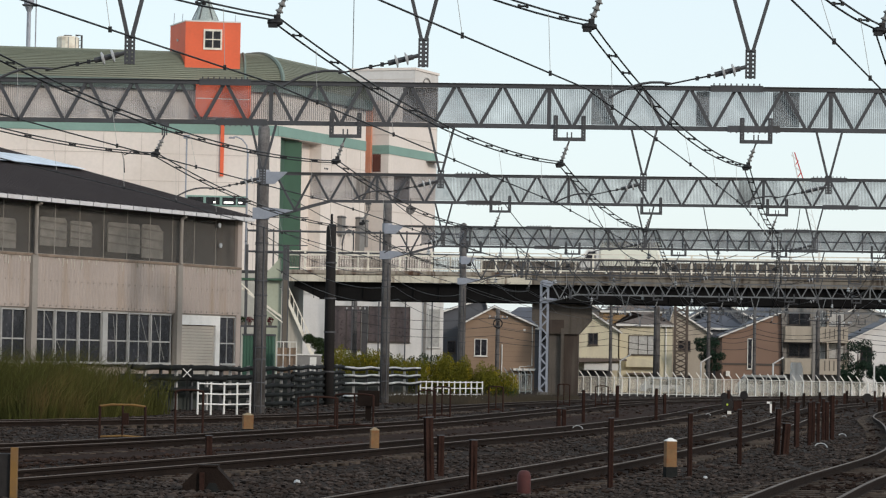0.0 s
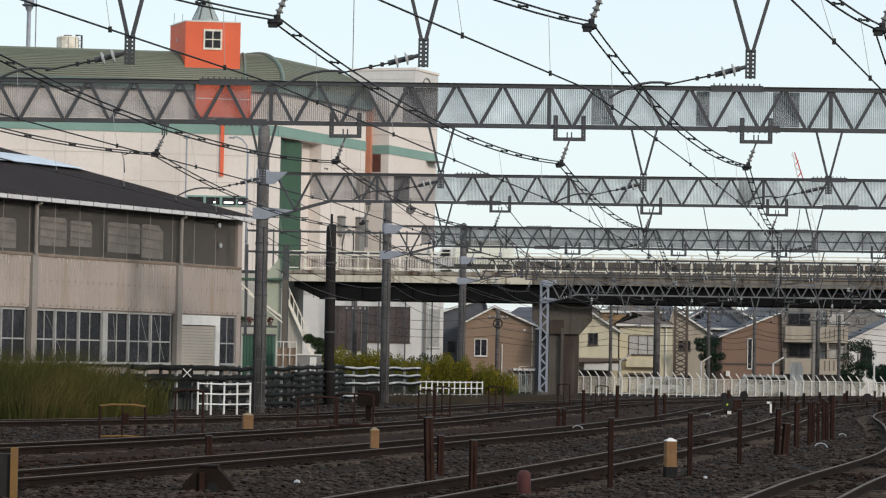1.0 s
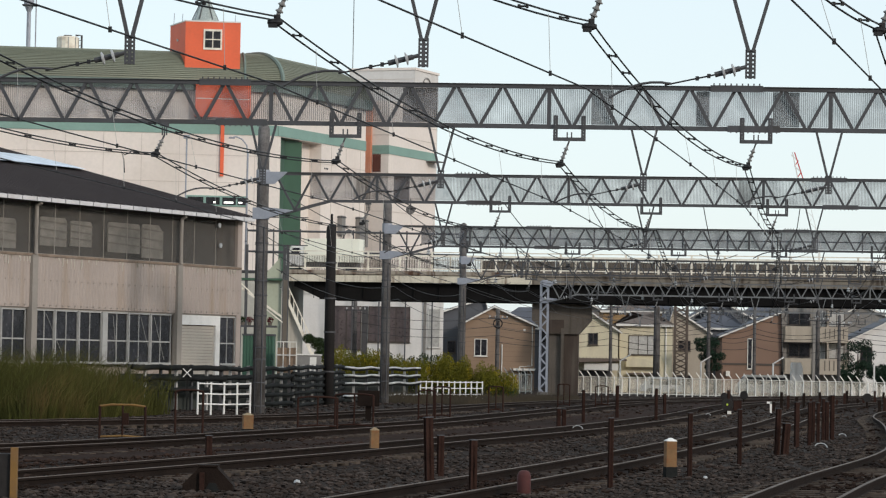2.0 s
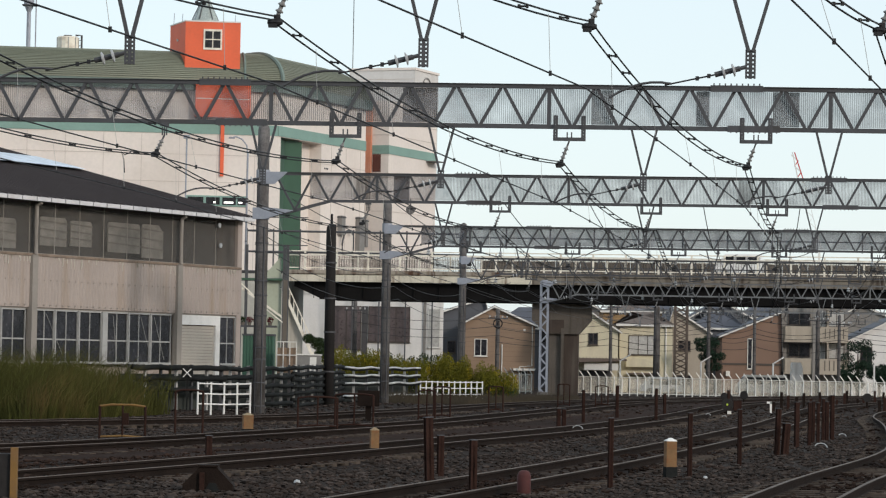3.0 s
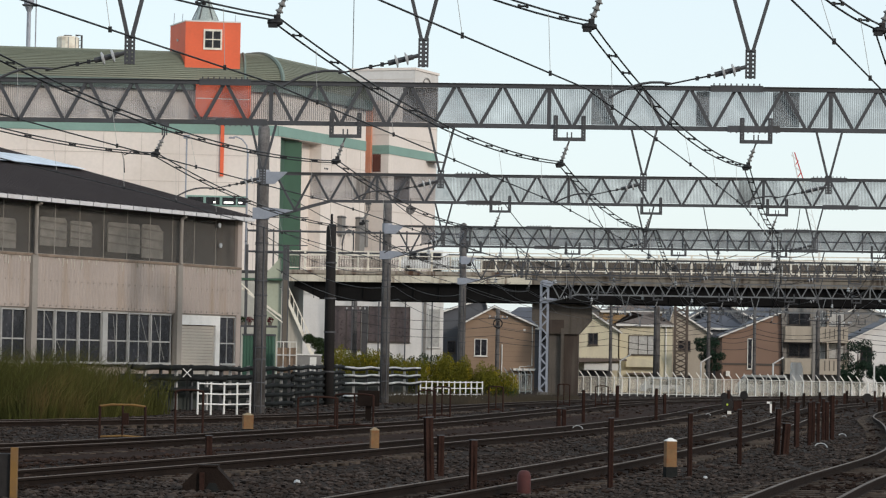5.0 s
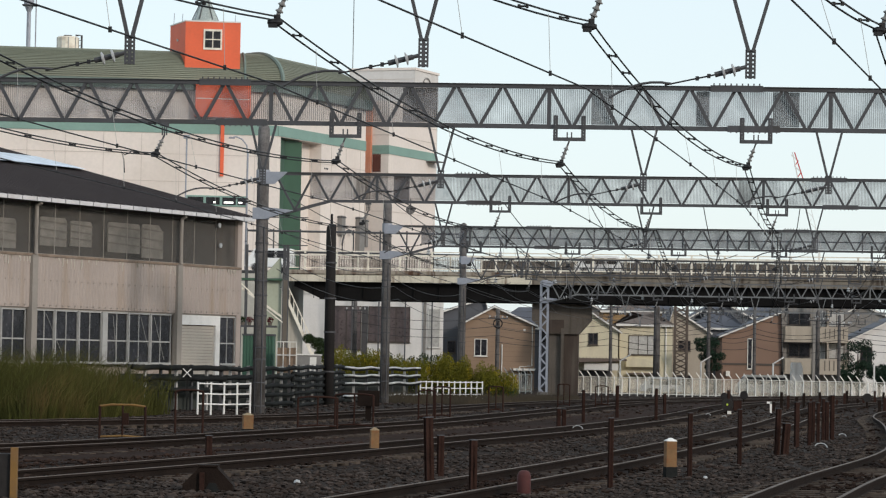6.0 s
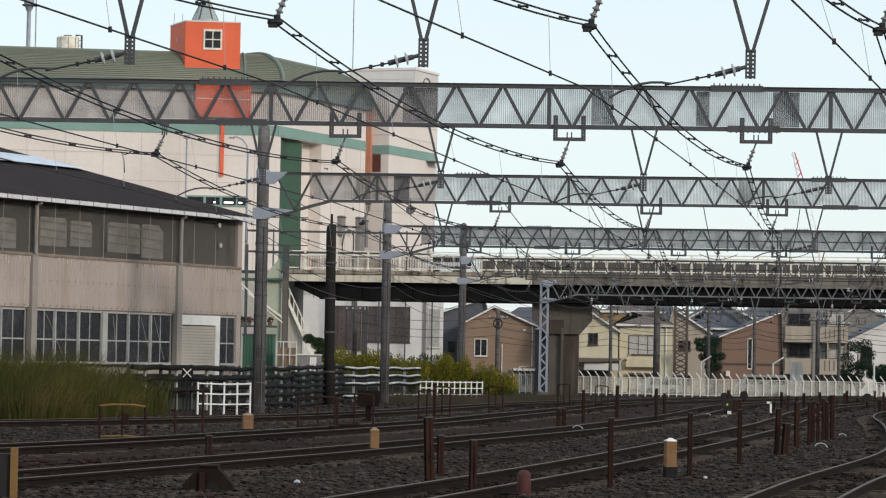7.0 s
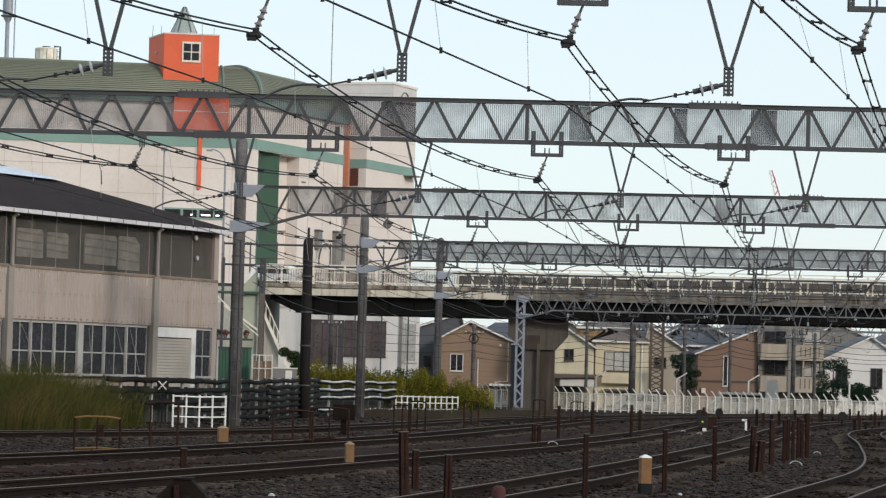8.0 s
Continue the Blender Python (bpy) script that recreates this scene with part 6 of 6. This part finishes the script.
        t = solid("track_stake", Geo().span((-0.06, -0.06, -0.3), (0.06, 0.06, 0.55 + 0.25 * math.sin(i * 5.1))), RUST if i % 2 else RUST_DARK, "short rusty stake among the far tracks", "stake", "track stakes", m=pose(x, y, rail_z(y) - 0.2))


def poles():
    ring = thing("safety_mirror", "round grey mirror on a utility pole", "mirror", pose(4.9, 274.6, 4.6))
    part("ring", Geo().tube([(0.38 * math.cos(a * 0.35), 0, 0.38 * math.sin(a * 0.35)) for a in range(19)], 0.06, 6), POLE_DARK, ring)
    part("bracket", Geo().span((-0.05, 0, -0.1), (0.05, 0.25, 0.1)), POLE_DARK, ring)
    disc = thing("tension_pulley", "grey round tension pulley under the gantry beam", "pulley", pose(-1.14, 108.0, 6.62))
    part("wheel", Geo().lathe([(0.11, 0), (0.155, 0.02), (0.155, 0.06), (0.11, 0.08)], ((0, 0, 0), (0, 1, 0)), 18), POLE, disc)
    part("strap", Geo().span((-0.02, 0.03, 0.1), (0.02, 0.07, 0.4)), STEEL, disc)
    rows = (("dark_pole", -5.0, 141, 7.45, 0.25, POLE_DARK, "dark wooden line pole with a capped top"), ("utility_pole", -7.2, 262, 6.2, 0.2, POLE, "grey concrete utility pole"),
            ("utility_pole", 4.9, 275, 5.9, 0.2, POLE, "grey concrete utility pole with a mirror ring"), ("utility_pole", 15.2, 283, 7.2, 0.16, POLE, "slim grey utility pole"),
            ("utility_pole", 17.9, 262, 6.2, 0.30, POLE, "thick weathered grey line pole"), ("utility_pole", 23.9, 282, 6.8, 0.18, POLE, "grey concrete utility pole"),
            ("utility_pole", 28.0, 282, 6.6, 0.16, POLE, "grey concrete utility pole"), ("utility_pole", 30.8, 258, 6.0, 0.19, POLE, "grey concrete line pole beside the fence"), ("utility_pole", 35.2, 279, 6.0, 0.16, POLE, "slim grey utility pole"),
            ("utility_pole", -16.4, 262, 18.4, 0.10, STEEL_PALE, "tall thin pale green lamp pole"))
    for name, x, y, z, r, m, label in rows:
        t = thing(name, label, "pole", pose(x, y, -1.4), "line poles")
        h = z + 1.4
        part("shaft", Geo().lathe([(r, 0), (r * 0.85, h - 0.4), (r * 0.9, h - 0.15), (r * 0.5, h)], n=14), m, t, smooth=True)
        if z > 13:
            part("arm", Geo().tube([(0, 0, h - 0.2), (-0.1, 0, h + 0.5), (-0.5, 0, h + 1.0), (-1.0, 0, h + 1.2), (-1.25, 0, h + 1.15)], 0.06, 8), m, t)
            part("lantern", Geo().box((-1.35, 0, h + 1.1), (0.5, 0.25, 0.15)), m, t)
        if name == "dark_pole":
            part("cap", Geo().lathe([(0.06, h), (0.05, h + 0.45)], n=8), m, t)
        for k in (0.25, 0.45, 0.62, 0.8):
            part("band", Geo().lathe([(r * 1.08, h * k), (r * 1.08, h * k + 0.07)], n=14), STEEL, t)
        if r < 0.22 and z < 8:
            part("cross_arm", Geo().span((-0.9, -0.2, h - 0.9), (0.9, -0.1, h - 0.8)), STEEL, t)
            for s in (-0.7, -0.2, 0.4, 0.8):
                part("pin_insulator", Geo().lathe([(0.03, 0), (0.07, 0.08), (0.05, 0.18)], ((s, -0.15, h - 0.8), (0, 0, 1)), 8), PORCELAIN, t)
    t = thing("lattice_mast", "brown steel lattice mast of the railway line", "mast", pose(19.9, 262, -1.4))
    for sx in (-0.5, 0.5):
        for sy in (-0.3, 0.3):
            part("corner_angle", Geo().beam((sx, sy, 0), (sx, sy, 7.6), 0.17), MAST_BROWN, t)
    for j in range(16):
        for s in (-1, 1):
            for y in (-0.3, 0.3):
                part("lacing_bar", Geo().beam((-0.5 * s, y, j * 0.47), (0.5 * s, y, (j + 1) * 0.47), 0.08), MAST_BROWN, t)
    # white street lamps behind the fence
    for x, y in ((14.9, 262), (21.6, 262), (27.6, 262), (36.0, 262)):
        t = thing("street_lamp", "small white street lamp with a slanting arm", "street lamp", pose(x, y, -1.2), "street lamps")
        part("pole", Geo().tube([(0, 0, 0), (0, 0, 2.8)], 0.07, 8), WHITE, t)
        part("arm", Geo().beam((0, 0, 2.75), (0.85, -0.2, 3.3), 0.12, 0.1), WHITE, t)
    t = thing("white_hut", "white tapered concrete marker behind the fence", "marker", pose(29.0, 256, -1.2))
    part("shaft", Geo().prism([(-0.55, 0), (0.55, 0), (0.35, 2.6), (0.2, 2.9), (-0.5, 2.9), (-0.55, 2.4)], 0, 0.8), WHITE_WALL, t)
    # far tower crane
    t = thing("tower_crane", "distant red and white lattice crane boom", "crane", pose(107.5, 900, 0))
    red = mat("crane_red", (0.50, 0.05, 0.05), 0.6, 0, 0.1, 0.1, 2, 0)
    pale = mat("crane_white", (0.7, 0.7, 0.68), 0.6, 0, 0.1, 0.1, 2, 0)

    def boom(h):
        return Vector((-7.8 * (h - 34) / 28, 0, h))
    for s in (-0.75, 0.75):
        part("boom_chord", Geo().beam(boom(34) + Vector((s, 0, 0)), boom(54) + Vector((s, 0, 0)), 0.13), pale, t)
        part("boom_head", Geo().beam(boom(54) + Vector((s, 0, 0)), boom(62) + Vector((s * 0.4, 0, 0)), 0.30), red if s > 0 else pale, t, "red and white boom head")
    for j in range(17):
        a, b = boom(34 + 1.6 * j), boom(35.6 + 1.6 * j)
        e = Vector((0.75 * (-1) ** j, 0, 0))
        part("boom_lacing", Geo().beam(a + e, b - e, 0.12 if j < 12 else 0.28), red if j > 11 and j % 2 else pale, t)
    part("mast", Geo().span((-0.3, -0.3, 0), (0.3, 0.3, 34)), pale, t)


PALE_GREEN = mat("pale_green_wall", (0.36, 0.385, 0.30), 0.8, 0, 0.12, 0.5, 6, 0.1, (0.28, 0.28, 0.22), 0.5, 0.5, True)


def utility_cables():
    """Slack service cables strung between the poles beyond the bridge."""
    rnd = random.Random(8)
    ends = ((-7.2, 262), (4.9, 275), (15.2, 283), (23.9, 282), (28.0, 282), (35.2, 279), (46, 280))
    for (x0, y0), (x1, y1) in zip(ends, ends[1:]):
        for k in range(3 if x0 < 0 else 5):
            z = 5.3 - (0.8 if x0 < 0 else 0.55) * k + rnd.uniform(-0.15, 0.15)
            sag = rnd.uniform(0.25, 0.6)
            pts = [(x0 + (x1 - x0) * u / 10, y0 + (y1 - y0) * u / 10 - 0.3, z - sag * 4 * (u / 10) * (1 - u / 10)) for u in range(11)]
            solid("service_cable", Geo().tube(pts, 0.022, 5), WIRE, "slack black service cable between utility poles", "cable", "service cables")
    # feeder wires that run along the line past the left-hand poles
    for k, (dx, z) in enumerate(((-0.5, 6.6), (-0.2, 5.9), (0.3, 5.2), (0.5, 4.6))):
        pts = []
        for (xa, ya), (xb, yb) in (((-6.2, 108.4), (-2.6, 149.8)), ((-2.6, 149.8), (1.3, 190.8)), ((1.3, 190.8), (7.6, 231.8))):
            pts += [(xa + (xb - xa) * u / 8 + dx, ya + (yb - ya) * u / 8 - 0.3, z + rail_z(ya + (yb - ya) * u / 8) - 0.5 * 4 * (u / 8) * (1 - u / 8)) for u in range(8)]
        solid("feeder_wire", Geo().tube(pts, 0.013, 5), WIRE, "dark feeder wire strung along the line posts", "cable", "feeder wires")


def auxiliary_lines():
    """Slack signal and return wires hung from the far gantries, each on small porcelain pots."""
    rnd = random.Random(44)
    spots = ((108.0, 6.35), (149.0, 6.35), (190.0, 6.1), (231.0, 5.85), (284.0, 5.6), (321.0, 5.4))
    for k in range(9):
        t = thing("auxiliary_wire", "thin slack wire hung on porcelain pots under the gantries", "cable", group="auxiliary wires")
        z_off = rnd.uniform(-0.25, 0.5)
        base = [(-5.2 + 3.5 * k + (y - 108) * 0.105 + rnd.uniform(-0.3, 0.3), y, z + (z_off if y > 110 else 0.55)) for y, z in spots]
        for a, b in zip(base, base[1:]):
            A, B = Vector(a), Vector(b)
            sag = rnd.uniform(0.3, 0.9)
            part("wire", Geo().tube([A.lerp(B, u / 12) - Vector((0, 0, sag * 4 * (u / 12) * (1 - u / 12))) for u in range(13)], 0.016, 5), WIRE, t)
        for x, y, z in base[1:]:
            part("pot", Geo().lathe([(0.03, -0.02), (0.1, 0.04), (0.1, 0.08), (0.04, 0.12), (0.09, 0.18), (0.03, 0.26)], ((x, y, z), (0, 0, 1)), 8), PORCELAIN, t, "white porcelain pot")
            part("drop_loop", Geo().tube([(x - 0.9 + 0.3 * u, y - 0.1, z - 0.25 * math.sin(u * math.pi / 6)) for u in range(7)], 0.016, 5), WIRE, t)
            part("pot_bracket", Geo().beam((x, y, z + 0.24), (x, y, z + 0.75 - z_off * 0.6), 0.05), STEEL, t)


def stair_side():
    """The stairs up to the bridge and the sheds below them."""
    t = thing("bridge_stair", "pale green and cream steel stairway up to the bridge", "stairway", pose(-14.0, 238, 0))
    part("side_wall", Geo().prism([(0.4, 7.35), (1.8, 7.35), (1.8, 8.95)], 0, 0.12), PALE_GREEN, t)
    part("lower_wall", Geo().span((0.5, 0.05, -1.3), (1.85, 0.2, 7.1)), PALE_GREEN, t)
    part("landing", Geo().span((-1.5, -0.4, 7.12), (1.9, 2.0, 7.28)), GREEN_DARK, t)
    part("stringer", Geo().beam((1.9, -0.1, 6.6), (5.3, -0.1, -0.6), 0.14, 0.22), CREAM, t)
    part("stringer", Geo().beam((-1.1, -0.2, 6.5), (2.2, -0.2, 4.2), 0.12, 0.16), CREAM, t)
    for i in range(14):
        u = i / 13
        part("step", Geo().box((1.9 + 3.4 * u, 0.5, 6.6 - 7.2 * u), (0.28, 1.1, 0.05)), STEEL, t)
    for i in range(12):
        u = i / 11
        part("baluster", Geo().beam((1.9 + 3.4 * u, -0.1, 6.6 - 7.2 * u), (1.9 + 3.4 * u, -0.1, 7.7 - 7.2 * u), 0.06), CREAM, t)
    part("handrail", Geo().beam((1.9, -0.1, 7.7), (5.3, -0.1, 0.5), 0.07), CREAM, t)
    for x in (-0.9, 1.95, 2.2):
        part("column", Geo().span((x, -0.3, -1.4), (x + 0.22, -0.1, 9.8)), STEEL, t)
    for z in (9.8, 9.2, 11.9):
        part("rail", Geo().beam((-0.2, -0.3, z), (3.8, -0.3, z), 0.07), STEEL, t)
    s = thing("green_container", "green corrugated storage container with a grey lid", "container", pose(-12.9, 205, -1.2))
    body = corrugated(Geo(), 0, 2.0, 0.2, 3.95, 0.0, 0.2, -0.05).span((0, 0.02, 0.0), (2.0, 2.4, 3.95))
    part("body", body, mat("container_green", (0.035, 0.095, 0.06), 0.6, 0, 0.15, 1, 10, 0.1, (0.03, 0.07, 0.045), 0.5, 1.0), s)
    part("lid", Geo().span((-0.05, -0.08, 3.95), (2.05, 2.45, 4.07)), STEEL, s)
    c = thing("wire_cage", "rusty wire mesh cage crate", "crate", pose(-10.6, 203, -1.2))
    for i in range(4):
        part("upright", Geo().span((0.42 * i, 0, 0), (0.42 * i + 0.06, 0.06, 3.6)), TRIM, c)
    for z in (0.3, 1.1, 1.9, 2.7, 3.55):
        part("bar", Geo().span((0, -0.02, z), (1.3, 0.04, z + 0.06)), TRIM, c)
    part("crate_load", Geo().span((0.05, 0.2, 0.0), (1.25, 1.2, 3.2)), TAN_WALL, c)
    k = thing("equipment_cabinet", "pale grey electrical cabinet", "cabinet", pose(-8.2, 180, -0.85))
    part("body", Geo().span((0, 0, 0), (1.35, 0.7, 2.4)), DUCT, k)
    part("lid", Geo().span((-0.04, -0.05, 2.4), (1.39, 0.75, 2.46)), TRIM, k)
    part("door", Geo().span((0.72, -0.03, 1.5), (1.1, 0.0, 2.3)), TRIM, k, "pale door panel")
    part("door_seam", Geo().span((0.73, -0.02, 0.1), (0.76, 0.0, 1.35)), STEEL, k)
    # planted ledge under the landing
    ledge = thing("planter_ledge", "grey steel ledge with braces beside the stairway", "ledge", pose(-15.2, 235, 0))
    part("slab", Geo().span((0, 0, 3.55), (2.9, 0.9, 3.7)), STEEL, ledge)
    part("brace", Geo().beam((1.6, 0.1, 5.3), (3.4, 0.1, 3.9), 0.09), CREAM, ledge)
    part("brace", Geo().beam((0.1, 0.1, 6.9), (1.7, 0.1, 5.4), 0.09), CREAM, ledge)
    part("post", Geo().span((3.35, 0.0, -1.3), (3.65, 0.25, 7.1)), TAN_DULL, ledge, "dull brown steel post")
    part("post", Geo().span((0.1, 0.0, -1.3), (0.25, 0.2, 3.55)), STEEL, ledge)
    rnd = random.Random(61)
    for x, material in ((0.35, HEDGE_DARK), (0.85, RED_LEAF), (1.35, RED_LEAF), (1.8, HEDGE_DARK), (2.4, RED_LEAF)):
        pot = thing("potted_plant", "dark red and green potted plant on the ledge", "potted plant", pose(-15.2 + x, 235.3, 3.7), "potted plants")
        part("pot", Geo().lathe([(0.12, 0), (0.17, 0.22)], n=10), TAN_DULL, pot)
        leaf_cloud("foliage", [(0, 0, 0.4, 0.26, 0.2, 0.24)], 160, 0.12, material, pot, int(x * 100))
    sh = thing("dark_shrub", "dark wind-bent shrub by the cabinet", "shrub", pose(-8.0, 200, -1.1))
    part("trunk", Geo().lathe([(0.06, 0), (0.04, 2.6)], n=7), BARK, sh)
    leaf_cloud("foliage", [(-0.4, 0, 3.7, 0.42, 0.4, 0.32), (0.2, 0, 3.4, 0.5, 0.4, 0.42), (0.45, 0, 2.7, 0.5, 0.4, 0.5)], 3200, 0.11, HEDGE_DARK, sh, 77)
    # pipe rail along the plant yard, above the road ramp
    y = thing("yard_pipe_rack", "grey steel pipe rack along the plant yard", "pipe rack", pose(-17, 272, 8.0))
    for z in (0.6, 2.4, 4.2):
        part("pipe", Geo().tube([(0, 0, z), (19, 0, z)], 0.09, 8), STEEL, y)
    for i in range(9):
        part("upright", Geo().span((2.3 * i, -0.08, -8), (2.3 * i + 0.12, 0.08, 4.4)), STEEL, y)
    # yard lamps in front of the plant
    for x, z, c in ((-21.5, 20.5, STEEL_PALE),):
        t = thing("yard_lamp", "thin grey yard lamp before the plant wall", "street lamp", pose(x + 0.0, 262, -1.0))
        part("pole", Geo().tube([(0, 0, 0), (0, 0, z)], 0.07, 8), c, t)
        part("head", Geo().box((0, -0.2, z), (0.5, 0.4, 0.3)), c, t)
    t = thing("lightning_rod", "thin lightning rod on the plant roof", "rod", pose(-10.1, 338.9, 32.3))
    part("rod", Geo().tube([(0, 0, 0), (0, 0, 12)], 0.05, 6), STEEL_DARK, t)


# ---- vehicles on the bridge ----
def van(name, label, length, height, paint, box_body):
    """A van that drives along its own -x."""
    t = thing(name, label, "van")
    tyre, dark = mat("tyre", (0.02, 0.02, 0.02), 0.9), GLASS
    w, cabl = 1.7, 1.5
    if box_body:
        part("cargo_box", Geo().span((cabl + 0.1, 0, 0.75), (length, w + 0.2, height)), paint, t)
        part("cab", Geo().prism([(0, 0.45), (cabl, 0.45), (cabl, 2.0), (0.55, 2.0), (0.12, 1.3), (0, 1.1)], 0.05, w + 0.1), WHITE, t)
        part("side_window", Geo().prism([(0.35, 1.25), (cabl - 0.25, 1.25), (cabl - 0.25, 1.85), (0.65, 1.85)], 0.03, 0.05), dark, t)
        part("chassis", Geo().span((0.3, 0.2, 0.4), (length - 0.2, w, 0.75)), STEEL_DARK, t)
    else:
        part("body", Geo().prism([(0, 0.3), (length, 0.3), (length, height * 0.6), (length - 0.08, height), (0.75, height), (0.15, height * 0.55), (0, height * 0.45)], 0, w), paint, t)
        for a, b in ((0.75, 1.5), (1.6, 2.4), (2.5, length - 0.2)):
            part("side_window", Geo().span((a, -0.02, height * 0.58), (b, 0.0, height * 0.90)), dark, t)
        part("windscreen", Geo().prism([(0.2, height * 0.58), (0.62, height * 0.92), (0.66, height * 0.92), (0.26, height * 0.58)], 0.1, w - 0.1), dark, t)
    for x in (0.75, length - 0.8):
        for y in (0.0, w - 0.15):
            wh = part("wheel", Geo().lathe([(0.3, 0), (0.3, 0.18)], ((x, y, 0.3), (0, 1, 0)), 18), tyre, t)
            part("rim", Geo().lathe([(0.17, 0), (0.17, 0.02)], ((x, y - 0.015, 0.3), (0, 1, 0)), 12), STEEL, wh)
    part("headlight", Geo().span((-0.02, 0.15, 0.7), (0.02, 0.4, 0.85)), TRIM, t)
    return t


ground()
tracks()
gantries()
overhead_lines()
bridge()
warehouse()
plant()
houses()
far_houses()
plants()
racks()
trackside()
poles()
stair_side()
utility_cables()
auxiliary_lines()
stones()

delivery_van = van("delivery_van", "pale cream box van driving along the bridge", 6.0, 2.6, mat("cream_van_paint", (0.82, 0.81, 0.70), 0.4, 0, 0.05, 1, 8, 0), True)
small_van = van("small_van", "small white van driving along the bridge", 3.6, 1.78, mat("white_van_paint", (0.86, 0.86, 0.85), 0.3, 0, 0.05, 1, 8, 0), False)

white_car = van("small_car", "small white car driving along the bridge", 3.5, 1.5, mat("white_car_paint", (0.86, 0.86, 0.85), 0.3, 0, 0.05, 1, 8, 0), False)

parked = van("parked_car", "small white car parked behind the boundary fence", 3.4, 1.5, mat("parked_car_paint", (0.7, 0.7, 0.7), 0.3, 0, 0.05, 1, 8, 0), False)
parked.matrix_basis = pose(16.4, 258, -1.2)
parked = van("parked_car", "pale grey van parked behind the boundary fence", 4.2, 1.8, mat("parked_van_paint", (0.5, 0.48, 0.45), 0.35, 0, 0.05, 1, 8, 0), False)
parked.matrix_basis = pose(24.4, 260, -1.2)


def on_bridge(s, lane=2.0):
    """A pose on the bridge's roadway, s metres along it from the pier."""
    return pose(7.5, 243, 0, 0, 0, -11) @ pose(s, lane, 8.15)


def motions():
    walk(delivery_van, [(0, on_bridge(2.8)), (0.9, on_bridge(-7.5)), (1.6, on_bridge(-16.0)), (3.0, on_bridge(-32.3)), (8.0, on_bridge(-88.5))])
    walk(small_van, [(0, on_bridge(50.5)), (4.7, on_bridge(-7.8)), (5.9, on_bridge(-22.7)), (8.0, on_bridge(-48.7))])
    walk(white_car, [(0, on_bridge(73.3)), (6.7, on_bridge(-6.0)), (7.5, on_bridge(-15.7)), (8.0, on_bridge(-21.9))])


motions()
